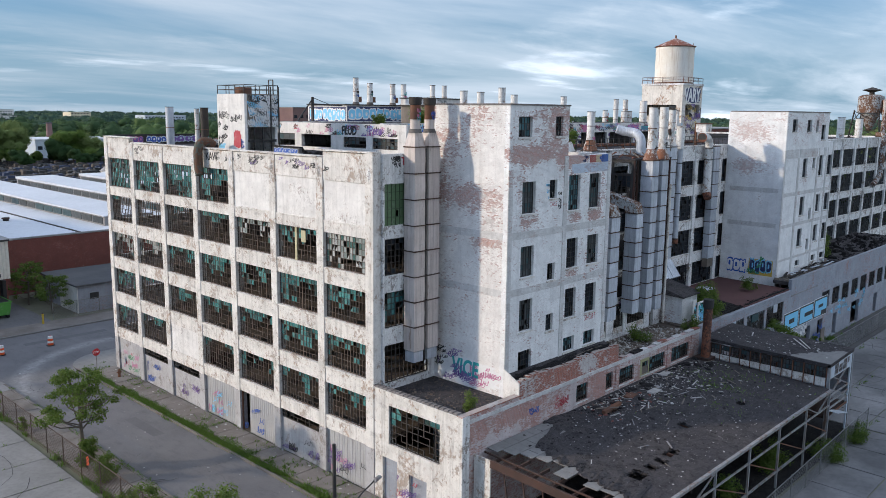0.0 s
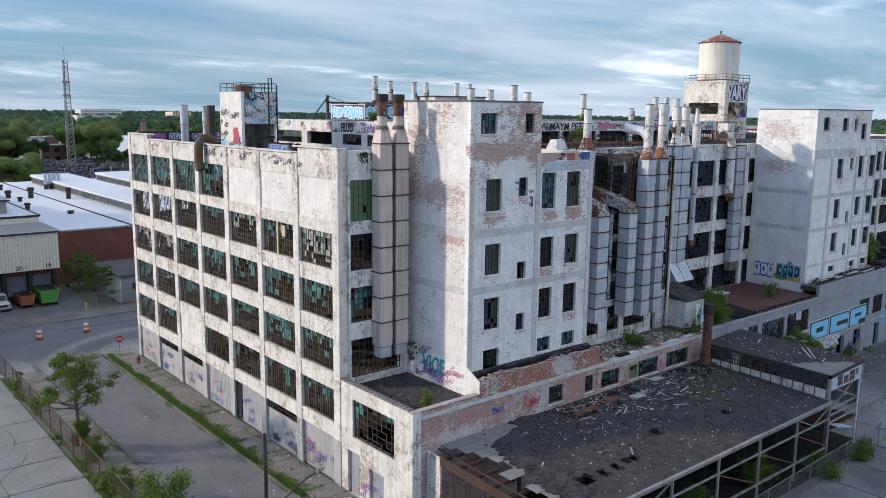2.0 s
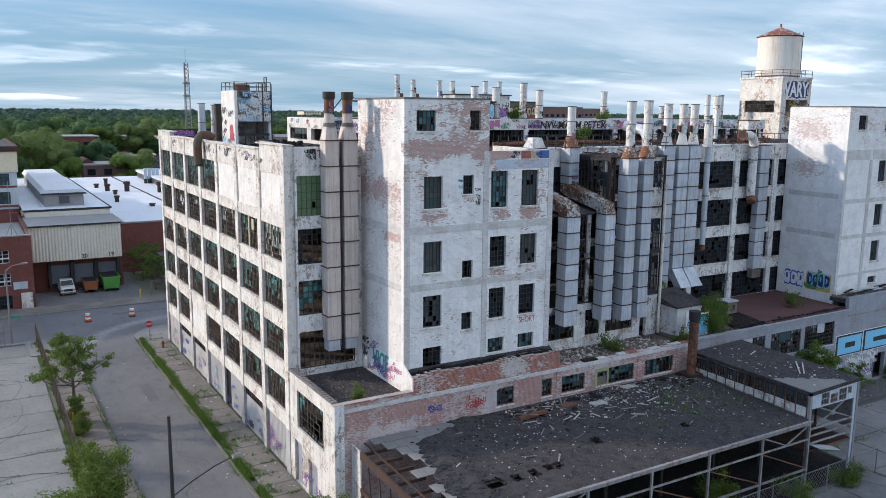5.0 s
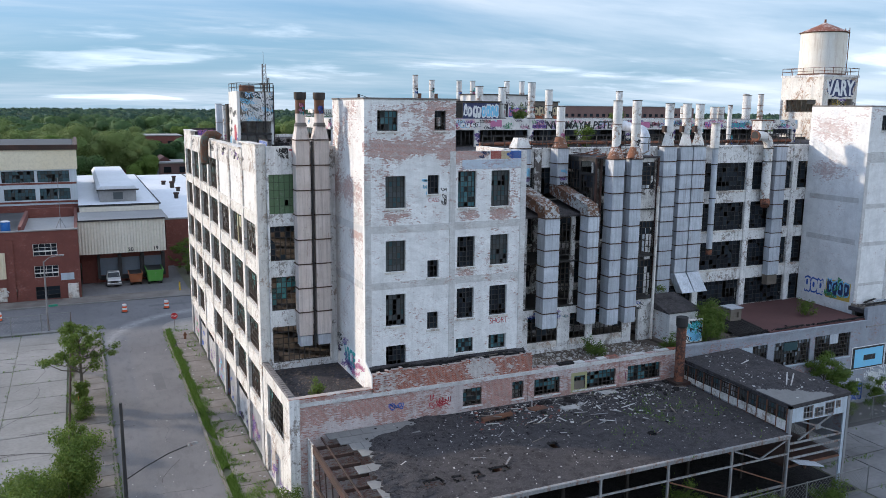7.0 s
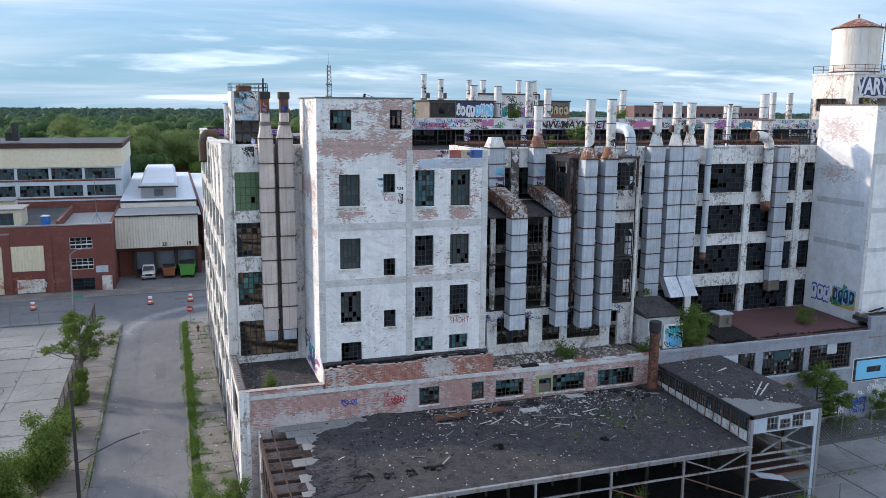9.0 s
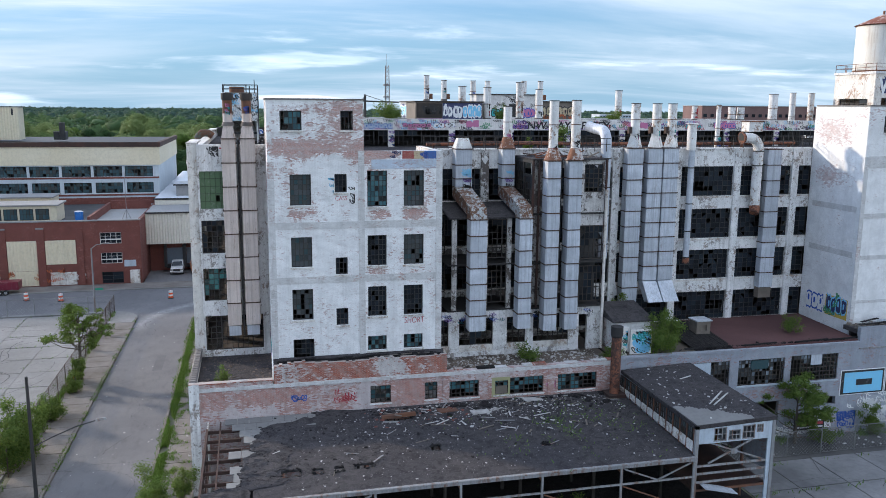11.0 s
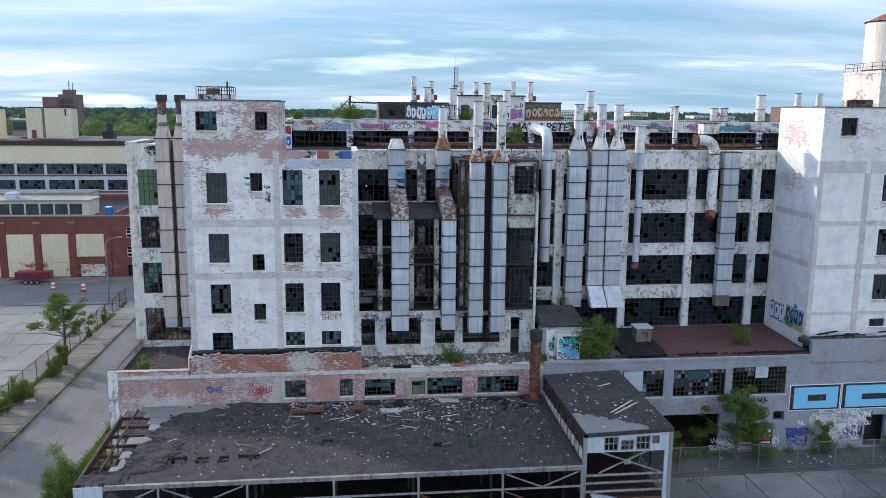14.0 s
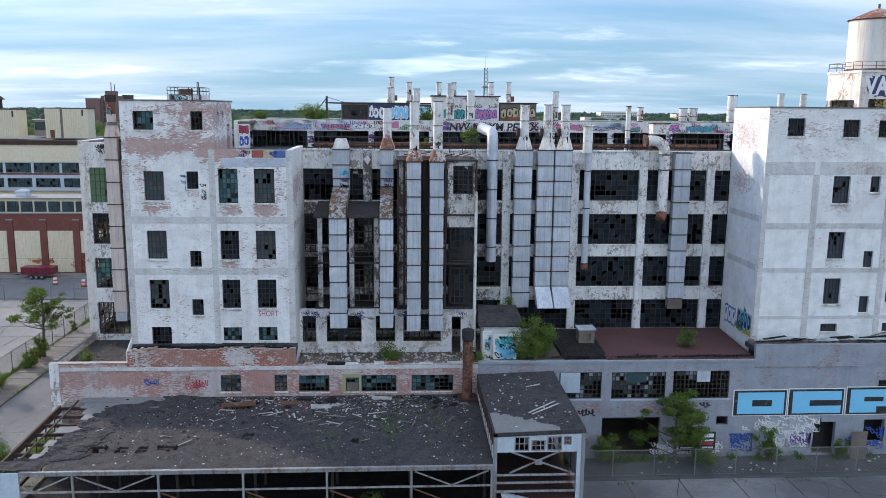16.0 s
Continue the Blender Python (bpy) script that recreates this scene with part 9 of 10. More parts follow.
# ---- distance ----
# Bluer, greyer greens: the haze of distance is put into these leaf colours
HAZE_LEAF = treetops("grey_green_leaves", ((0.055, 0.105, 0.075), (0.08, 0.13, 0.08), (0.04, 0.08, 0.065), (0.10, 0.15, 0.085), (0.05, 0.095, 0.07)))
rd = random.Random(77)
def house(x, y, w, d, h, wall, roof, flat_roof, label, cat):
    ob = thing("house" if not flat_roof else "distant_building", label, cat, (x, y, 0), "distant houses" if not flat_roof else "distant buildings")
    part("shell", Shape().box(x, y, -0.1, x + w, y + d, h), wall, ob)
    if flat_roof:
        part("roof", Shape().box(x - 0.3, y - 0.3, h, x + w + 0.3, y + d + 0.3, h + 0.4), roof, ob)
        for k in range(max(1, int(h / 4))):
            u = x + 1.0
            while u < x + w - 2.5:
                part("window", Shape().box(u, y - 0.15, 1.2 + 4 * k, u + 2.2, y - 0.01, 3.0 + 4 * k), NIGHT, ob)
                u += 4.6
    else:
        part("roof", Shape().add([(x - 0.4, y - 0.4, h), (x + w + 0.4, y - 0.4, h), (x + w + 0.4, y + d + 0.4, h), (x - 0.4, y + d + 0.4, h), (x + w / 2, y - 0.4, h + w * 0.38), (x + w / 2, y + d + 0.4, h + w * 0.38)], [(0, 1, 4), (2, 3, 5), (1, 2, 5, 4), (3, 0, 4, 5), (3, 2, 1, 0)]), roof, ob)
        for u in (0.2, 0.6):
            part("window", Shape().box(x + w * u, y - 0.1, 1.3, x + w * u + 1.2, y - 0.01, 2.6), NIGHT, ob)
SPOTS = []
for i in range(46):
    az, dist = radians(rd.uniform(-24, 74)), rd.uniform(215, 620)
    x, y = 20 + math.sin(az) * dist, math.cos(az) * dist
    SPOTS.append((x, y))
    house(x, y, rd.uniform(7, 10), rd.uniform(9, 13), rd.uniform(4, 6.5), rd.choice((RED_BRICK, PANEL, CREAM, GREY_BRICK)), rd.choice((GREY_ROOF, TIMBER, RED_ROOF)), False, "small distant house with a pitched roof", "house")
for x, y, w, d, h, m, r in ((46, 246, 12, 14, 8, TOWER_BRICK, GREY_ROOF), (26, 335, 18, 20, 11, TOWER_BRICK, GREY_ROOF), (48, 345, 16, 20, 13, RED_BRICK, GREY_ROOF), (24, 345, 8, 10, 10, PANEL, GREY_ROOF), (30, 262, 7, 12, 8, RED_BRICK, GREY_ROOF), (14, 380, 10, 10, 9, RED_BRICK, RED_ROOF), (190, 330, 60, 25, 9, PANEL, WHITE_ROOF),
                          (150, 420, 80, 30, 10, BLUE_SHEET, WHITE_ROOF), (330, 480, 120, 40, 12, PANEL, WHITE_ROOF), (-60, 740, 20, 20, 7, TOWER_BRICK, RED_ROOF), (420, 380, 60, 30, 12, CREAM, GREY_ROOF), (560, 300, 60, 40, 16, RED_BRICK, GREY_ROOF),
                          (300, 150, 60, 60, 20, RED_BRICK, GREY_ROOF), (250, 118, 40, 30, 17, RED_BRICK, GREY_ROOF), (298, 412, 78, 22, 27.5, TOWER_BRICK, GREY_ROOF), (402, 505, 80, 24, 27, TOWER_BRICK, GREY_ROOF), (490, 1695, 80, 40, 22, PANEL, GREY_ROOF), (102, 396, 13, 12, 8, TOWER_BRICK, GREY_ROOF), (156, 456, 22, 14, 9.5, PANEL, WHITE_ROOF), (150, 446, 10, 8, 5, BLUE_SHEET, WHITE_ROOF), (100, 409, 7, 16, 11, PANEL, GREY_ROOF), (107.5, 407, 5, 8, 11.5, TOWER_BRICK, GREY_ROOF), (113, 410, 12, 14, 8, BLUE_SHEET, WHITE_ROOF), (74, 470, 24, 14, 9, TOWER_BRICK, WHITE_ROOF), (540, 1095, 62, 30, 17, BLUE_SHEET, WHITE_ROOF), (700, 700, 60, 30, 16, PANEL, GREY_ROOF), (330, 1150, 60, 30, 15, PANEL, GREY_ROOF), (500, 1250, 30, 30, 20, CREAM, GREY_ROOF)):
    house(x, y, w, d, h, m, r, True, "distant flat-roofed building with window rows", "building")
# scrap yard: dark rows of stacked cars and pallets
sy, r = Shape(), random.Random(5)
for i in range(4500):
    x, y = r.uniform(70, 230), 262 + 5.5 * r.randint(0, 20) + r.uniform(0, 1.5)
    w, h = r.uniform(0.7, 3.0), r.uniform(0.5, 3.8)
    sy.box(x, y, 0, x + w, y + 1.6, h)
solid("scrap_yard", sy, glazing("scrap_metal", ((0.03, 0.03, 0.034), (0.015, 0.015, 0.015), (0.06, 0.055, 0.055), (0.03, 0.045, 0.10), (0.075, 0.055, 0.045)), 0.5), "dark rows of stacked scrap in a far yard", "scrap yard", kind="stuff")
flue = thing("factory_chimney", "dark brick chimney beside far pale workshops", "chimney", (169, 452, 0))
part("shaft", Shape().cyl(169, 452, -0.1, 17.5, 1.9, 1.4, n=16), TOWER_BRICK, flue, smooth=True)
part("crown_ring", Shape().cyl(169, 452, 17.5, 18.2, 1.7, n=16), DARK_ROOF, flue)
# pale vent tubes on the mill roof, and larger trees by the yard
for k in range(4):
    x, y = 52.4, 187.0
    tube = thing("vent_tube", "pale blue metal vent tube with a dark foot", "vent stack", (x + 0.9 * k, y, 7.5), "mill vents")
    part("tube", Shape().cyl(x + 0.9 * k, y, 8.6, 11.0, 0.38, n=14), BLUE_SHEET, tube, smooth=True)
    part("foot", Shape().cyl(x + 0.9 * k, y, 7.45, 8.6, 0.42, n=14), BLACK_IRON, tube, smooth=True)
# radio mast
mast = thing("radio_mast", "tall slim lattice radio mast with antennas", "radio mast", (95.9, 327.2, 0))
mx, my, H = 95.9, 327.2, 43.0
for a in range(3):
    c, s_ = math.cos(a * 2.094), math.sin(a * 2.094)
    m = Shape().bar((mx + 1.9 * c, my + 1.9 * s_, 0), (mx + 0.9 * c, my + 0.9 * s_, H), 0.24)
    part("leg", m, PALE_STEEL, mast)
m = Shape()
for k in range(26):
    z0, z1 = H * k / 26, H * (k + 1) / 26
    for a in range(3):
        r0, r1 = 1.9 - 1.0 * k / 26, 1.9 - 1.0 * (k + 1) / 26
        p = (mx + r0 * math.cos(a * 2.094), my + r0 * math.sin(a * 2.094), z0)
        q = (mx + r1 * math.cos((a + 1) * 2.094), my + r1 * math.sin((a + 1) * 2.094), z1)
        m.bar(p, q, 0.16)
tagged(part("lattice", m, PALE_STEEL, mast), kind="stuff")
for z in (29.5, 34.5):
    part("antenna_ring", Shape().cyl(mx, my, z, z + 0.7, 1.5, n=10), PALE_STEEL, mast)
part("whip", Shape().bar((mx, my, H), (mx, my, H + 5), 0.12), PALE_STEEL, mast)

# woods: single trees near, a leafy carpet far off
CLEAR = [(-60, 95, 22, 165), (-130, 120, 25, 165), (22, 95, 36, 178), (34, 95, 112, 236), (30, 20, 150, 80), (-50, 20, 34, 96), (66, 205, 240, 385), (96, 345, 190, 474), (70, 455, 110, 480)]
def free(x, y, pad=3.0):
    return not any(a - pad < x < c + pad and b - pad < y < d + pad for a, b, c, d in CLEAR) and not any(abs(x - u - 5) < 9 and abs(y - v - 5) < 10 for u, v in SPOTS)
BRIGHT_TREE = treetops("bright_tree_leaves", ((0.13, 0.20, 0.045), (0.16, 0.235, 0.055), (0.12, 0.19, 0.04), (0.145, 0.215, 0.05)))
DEEP_TREE = treetops("deep_tree_leaves", ((0.05, 0.10, 0.035), (0.06, 0.115, 0.04), (0.045, 0.09, 0.033), (0.07, 0.125, 0.04)))
PALE_TREE = treetops("pale_tree_leaves", ((0.18, 0.24, 0.08), (0.15, 0.215, 0.07), (0.20, 0.255, 0.09), (0.17, 0.23, 0.075)))
protos = []
for i in range(5):
    rng = np.random.default_rng(200 + i)
    h, sp = 7.5 + 1.3 * i, 3.0 + 0.6 * i
    ob = thing("tree", "full green broadleaf tree in the distance", "tree", (-300 - 20 * i, -200, 0), "distant trees")
    part("trunk", Shape().tube([(ob.location.x, -200, -0.1), (ob.location.x + 0.2, -200, h * 0.7)], [0.3, 0.08], 6), BARK, ob)
    cs = [(ob.location.x + rng.normal(scale=sp * 0.45), -200 + rng.normal(scale=sp * 0.45), h * rng.uniform(0.38, 0.88)) for _ in range(16)]
    crown = new("crown", crowns_mesh("crown", rng, cs, [sp * rng.uniform(0.30, 0.50) for _ in cs], 8000, 0.30, (BRIGHT_TREE, DEEP_TREE, DEEP_TREE, BRIGHT_TREE, PALE_TREE)[i], 0.8, 2, tuple(ob.location)))
    crown.parent = ob
    protos.append(ob)
count = 0
while count < 290:
    az, dist = radians(rd.uniform(-26, 78)), 128 + 300 * rd.random() ** 0.8
    x, y = 15 + math.sin(az) * dist, math.cos(az) * dist
    if not free(x, y):
        continue
    p = protos[count % 5]
    copy_thing(p, pose(x, y, 0, 0, 0, rd.uniform(0, 360)) @ Matrix.Scale(rd.uniform(0.85, 1.75), 4))
    count += 1
for x, y, k in ((58, 240, 3), (62, 250, 4), (118, 344, 2), (150, 346, 1), (140, 342, 2), (172, 344, 4)):
    copy_thing(protos[k], pose(x, y, 0, 0, 0, 40 * k + x))
for x, y, k, big in ((122, 372, 4, 1.6), (112, 378, 3, 1.5), (88, 387, 4, 1.6), (143, 358, 3, 1.5), (137, 352, 2, 1.4), (150, 362, 4, 1.2), (123, 394, 4, 1.5), (116, 392, 3, 1.2), (128, 402, 2, 1.6), (94, 380, 2, 1.3), (28, 250, 4, 1.2), (20, 262, 3, 1.3), (10, 285, 4, 1.4), (-6, 300, 3, 1.3)):
    copy_thing(protos[k], pose(x, y, 0, 0, 0, 33 * k + x) @ Matrix.Scale(big, 4))
for p in protos:
    p.location = (rd.uniform(120, 180), rd.uniform(345, 380), 0)
def noise_mask(x, y):
    return np.sin(x * 0.013 + 1.3) * np.cos(y * 0.017) + 0.6 * np.sin(x * 0.05 + y * 0.03)
def woods(n, near, far, cards, size, rmin, rmax, seed, lift, material, level):
    rng = np.random.default_rng(seed)
    az = np.radians(rng.uniform(-32, 84, n))
    dist = np.sqrt(rng.uniform(near ** 2, far ** 2, n))
    x, y = 15 + np.sin(az) * dist, np.cos(az) * dist
    keep = np.array([free(a, b) for a, b in zip(x, y)]) & (noise_mask(x, y) > -0.9)
    x, y = x[keep], y[keep]
    r = rng.uniform(rmin, rmax, len(x))
    cs = np.stack([x, y, r * 0.9 + lift * rng.uniform(0.2, 2.2, len(x))], 1)
    ob = new("woods", crowns_mesh("woods", rng, cs, r, cards * len(x), size, material, 0.85, level))
    tagged(ob, "carpet of green treetops reaching to the horizon", "woods", "", "stuff")
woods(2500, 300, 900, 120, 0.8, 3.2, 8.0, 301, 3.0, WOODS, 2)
woods(5200, 850, 1900, 45, 1.3, 4.5, 8.5, 302, 1.5, HAZE_LEAF, 2)
woods(6500, 1800, 4300, 22, 2.8, 6, 11, 303, -2.0, HAZE_LEAF, 1)

for x, y, h, sd in ((37.6, 103.5, 5.5, 401), (37.2, 110.5, 6.0, 402), (39.2, 113.6, 5.0, 403)):
    tree("tree", (x, y, 0), h, 2.2, sd, 1200, 0.2, 0.15, "thin olive-green tree beside the low garage")

# ---- graffiti and lettering ----
PAINTS = {n: painted(n + "_spray", c) for n, c in (("black", (0.02, 0.02, 0.022)), ("red", (0.42, 0.03, 0.05)), ("pink", (0.55, 0.18, 0.33)), ("blue", (0.03, 0.10, 0.42)), ("sky_blue", (0.21, 0.58, 0.83)), ("teal", (0.03, 0.36, 0.36)),
                                                   ("white", (0.78, 0.78, 0.78)), ("violet", (0.16, 0.08, 0.30)), ("yellow", (0.6, 0.42, 0.08)), ("green", (0.06, 0.28, 0.12)), ("navy", (0.03, 0.04, 0.12)), ("orange", (0.5, 0.12, 0.04)), ("pale_blue", (0.42, 0.49, 0.58)))}


def lettering(word, size, axis, c, u, z, mat, parent, wide=1.0, slant=0.0, bold=0.02):
    """A word in thin raised letters on a wall: axis y reads along +x, axis x along -y."""
    cu = bpy.data.curves.new("lettering", "FONT")
    cu.body, cu.size, cu.extrude, cu.offset, cu.shear = word, size, 0.004, bold * size, slant
    tmp = new("lettering", cu)
    data = bpy.data.meshes.new_from_object(tmp.evaluated_get(bpy.context.evaluated_depsgraph_get()))
    s = Shape()
    s.v = [((u + v.co.x * wide, c - 0.006 - v.co.z, z + v.co.y) if axis == "y" else (c - 0.006 - v.co.z, u - v.co.x * wide, z + v.co.y)) for v in data.vertices]
    s.f = [tuple(p.vertices) for p in data.polygons]
    bpy.data.objects.remove(tmp)
    return part("graffiti", s, mat, parent, "spray-painted lettering")


def strokes(axis, c, u0, u1, z0, z1, n, paint, parent, seed, thick=0.05, length=0.45):
    """Illegible tags: looping scrawls and angular slashes of a spray can."""
    r, s = random.Random(seed), Shape()
    for _ in range(n):
        u, z = r.uniform(u0, u1), r.uniform(z0, z1)
        w, d = thick * r.uniform(0.55, 1.2), 0.004 + 0.0012 * r.randint(0, 5)
        letters, lean, loop = r.randint(2, 5), r.uniform(-0.1, 0.4), r.uniform(0.12, 0.42)
        path = []
        for k in range(letters * 6):
            t = k / 6.0
            h = length * (0.34 + 0.16 * math.sin(2.1 * t + z)) * math.sin(2 * math.pi * t + r.uniform(-0.25, 0.25))
            path.append((u + length * 0.42 * t + loop * length * math.cos(2 * math.pi * t + 0.6) + lean * h, z + h))
        path = [(min(max(p, u0), u1), min(max(q, z0), z1)) for p, q in path]
        for (p0, q0), (p1, q1) in zip(path, path[1:]):
            l = math.hypot(p1 - p0, q1 - q0)
            if l < 0.02:
                continue
            nu_, nz_ = -(q1 - q0) / l * w / 2, (p1 - p0) / l * w / 2
            pts = [(p0 - nu_, q0 - nz_), (p1 - nu_, q1 - nz_), (p1 + nu_, q1 + nz_), (p0 + nu_, q0 + nz_)]
            ring = [((p, c - e, q) if axis == "y" else (c - e, p, q)) for e in (0.0, d) for p, q in pts]
            s.add(ring, [(4, 5, 6, 7), (0, 1, 5, 4), (1, 2, 6, 5), (2, 3, 7, 6), (3, 0, 4, 7)])
    return tagged(part("graffiti", s, PAINTS[paint], parent, "illegible spray-painted tags"), kind="stuff")


def blot(axis, c, u0, u1, z0, z1, paint, parent, seed, label="patch of spray paint"):
    """One ragged patch of paint."""
    r, n = random.Random(seed), 40
    pts = []
    for i in range(n):
        a = 2 * math.pi * i / n
        k = r.uniform(0.78, 1.06)
        p, q = math.copysign(abs(math.cos(a)) ** 0.45, math.cos(a)) * k, math.copysign(abs(math.sin(a)) ** 0.45, math.sin(a)) * k
        pts.append(((u0 + u1) / 2 + p * (u1 - u0) / 2, (z0 + z1) / 2 + q * (z1 - z0) / 2))
    s = Shape()
    s.v = [((p, c - e, q) if axis == "y" else (c - e, p, q)) for e in (0.0, 0.004) for p, q in pts]
    s.f = [tuple(range(n, 2 * n))] + [(i, (i + 1) % n, n + (i + 1) % n, n + i) for i in range(n)]
    return part("graffiti", s, PAINTS[paint], parent, label)


def piece(axis, c, u0, u1, z0, z1, n, fill, edge, parent, seed, flip=False):
    """A row of fat overlapping rounded letters with a dark or pale outline and small counters; no readable words."""
    r = random.Random(seed)
    step = (u1 - u0) / n

    def ring_of(cu, cz, hu, hz, wob):
        out = []
        for i in range(20):
            a = 2 * math.pi * i / 20
            k = 1 + wob[i % len(wob)]
            p, q = math.copysign(abs(math.cos(a)) ** 0.6, math.cos(a)) * k, math.copysign(abs(math.sin(a)) ** 0.6, math.sin(a)) * k
            out.append((min(max(cu + p * hu, u0), u1), min(max(cz + q * hz, z0), z1)))
        return out

    lay = [Shape(), Shape(), Shape()]
    for i in range(n):
        cu, cz = u0 + (i + 0.5) * step + r.uniform(-0.08, 0.08) * step, (z0 + z1) / 2 + r.uniform(-0.05, 0.05) * (z1 - z0)
        hu, hz = step * 0.60, (z1 - z0) * r.uniform(0.42, 0.5)
        wob = [r.uniform(-0.22, 0.1) for _ in range(7)]
        d = 0.0015 * (i % 3)
        for k, (sc, dep) in enumerate(((1.0, 0.004), (0.80, 0.010), (0.26, 0.016))):
            o = (0.0, 0.0) if k < 2 else (r.uniform(-0.25, 0.25) * hu, r.uniform(-0.3, 0.3) * hz)
            pts = ring_of(cu + o[0], cz + o[1], hu * sc, hz * (sc if k < 2 else sc * 1.3), wob)
            m = len(pts)
            v = [((p, c - e, q) if axis == "y" else (c - e, p, q)) for e in (0.0, dep + d) for p, q in pts]
            lay[k].add(v, [tuple(range(m, 2 * m))] + [(j, (j + 1) % m, m + (j + 1) % m, m + j) for j in range(m)])
    for shape, paint in zip(lay, (edge, fill, edge)):
        tagged(part("graffiti", shape, PAINTS[paint], parent, "rounded spray-painted letters"), kind="stuff")


# stair tower
PAINTS.update({n: peeling(n, c, (0.5, 0.48, 0.47), 0.5, 0.34, 1.2, 0.2, (), 0.4) for n, c in (("faded_red", (0.40, 0.10, 0.09)), ("faded_tan", (0.62, 0.52, 0.34)), ("faded_blue", (0.07, 0.17, 0.46)), ("faded_sky", (0.58, 0.66, 0.76)))})
for a, b, z0, z1, p in ((45.9, 50.6, 21.5, 22.12, "faded_sky"), (48.0, 48.8, 22.16, 22.69, "faded_red"), (48.8, 49.52, 22.16, 22.69, "faded_tan"), (49.52, 50.72, 22.16, 22.69, "faded_blue")):
    part("graffiti", Shape().box(a, 31.641, z0, b, 31.646, z1), PAINTS[p], factory, "faded block of wall paint")
strokes("y", 31.64, 46.8, 47.9, 22.25, 22.65, 4, "navy", factory, 2, 0.05, 0.3)
strokes("y", 31.64, 48.9, 49.7, 22.25, 22.6, 4, "blue", factory, 12, 0.05, 0.25)
lettering("SHORT", 0.6, "y", 31.648, 48.12, 10.74, PAINTS["red"], factory, 0.74, 0.08, -0.01)
lettering("CASS", 0.42, "y", 31.648, 43.45, 19.42, PAINTS["red"], factory, 0.85, 0.0, -0.012)
strokes("y", 31.648, 43.0, 43.35, 19.9, 20.9, 4, "sky_blue", factory, 3, 0.07, 0.3)
strokes("y", 31.648, 44.35, 44.75, 19.2, 20.3, 4, "black", factory, 4, 0.06, 0.4)
blot("x", 39.098, 31.8, 37.4, 7.3, 9.2, "white", factory, 5, "white painted wall patch")
lettering("VICE", 1.5, "x", 39.092, 36.3, 8.0, PAINTS["teal"], factory, 0.78, 0.1, 0.03)
strokes("x", 39.092, 31.9, 34.6, 7.4, 8.9, 16, "pink", factory, 6, 0.05, 0.45)
strokes("x", 39.09, 34.0, 37.6, 7.4, 9.6, 14, "violet", factory, 7, 0.06, 0.5)
strokes("x", 39.094, 36.6, 37.9, 8.2, 9.6, 10, "black", factory, 8, 0.05, 0.4)
lettering("TF", 0.7, "y", YS - 0.002, 35.9, 22.15, PAINTS["red"], factory)
strokes("y", YS - 0.002, 34.6, 35.8, 22.0, 22.7, 7, "black", factory, 9, 0.07, 0.45)
# second tower
part("graffiti", Shape().box(85.142, 32.7, 8.6, 85.148, 35.3, 10.3), PAINTS["yellow"], factory, "yellow spray-painted ground")
piece("x", 85.14, 32.8, 35.2, 8.7, 10.5, 4, "navy", "sky_blue", factory, 131)
piece("x", 85.146, 35.6, 37.7, 8.6, 10.2, 3, "white", "blue", factory, 132)
strokes("x", 85.12, 32.6, 35.4, 8.5, 10.7, 8, "green", factory, 133, 0.08, 0.5)
# parapet of the west face
lettering("KAW", 0.85, "x", XW - 0.002, 58.4, 21.6, PAINTS["black"], factory, 0.9)
for p, a, b, k in (("black", 42, 57, 22), ("violet", 44, 52, 8), ("black", 66, 71, 4)):
    strokes("x", XW - 0.002, a, b, 21.55, 22.25, k, p, factory, 20 + k, 0.045, 0.4)
# ground floor tags on the west face
for p, a, b, k in (("sky_blue", 55.8, 59.0, 22), ("pink", 55.4, 59.5, 14), ("violet", 40, 49, 26), ("blue", 49, 54, 14), ("pink", 39.5, 43, 12), ("black", 38.8, 48, 22), ("blue", 66.2, 70.5, 16), ("violet", 61, 65, 10)):
    strokes("x", XW + 0.09, a, b, 0.3, 2.3, k * 2 // 5, p, factory, 40 + k, 0.05, 0.6)
for p, a, b, k in (("pink", 71.8, 75.5, 14), ("green", 72, 74.5, 8), ("red", 72.5, 75, 6), ("violet", 30.6, 36, 18), ("red", 33, 36, 6)):
    strokes("x", XW - 0.003 if a < 40 else XW + 0.097, a, b, 0.4, 2.2, k * 2 // 5, p, factory, 70 + k, 0.05, 0.6)
# annex brick
for p, a, b, z0, z1, k in (("blue", 40.2, 41.2, 5.7, 6.7, 7), ("red", 43.0, 44.6, 5.6, 6.7, 12), ("pink", 58.0, 59.0, 5.6, 6.6, 6), ("red", 62.5, 63.0, 5.6, 6.8, 4)):
    strokes("y", YA - 0.001, a, b, z0, z1, max(2, k // 3), p, factory, 120 + k, 0.05, 0.5)
# lower piers behind the ducts
for p, k in (("blue", 12), ("violet", 16), ("black", 40), ("pink", 8), ("teal", 8)):
    strokes("y", 34.298, 50.8, 63.9, 9.75, 10.4, k // 2, p, factory, 150 + k, 0.035, 0.32)
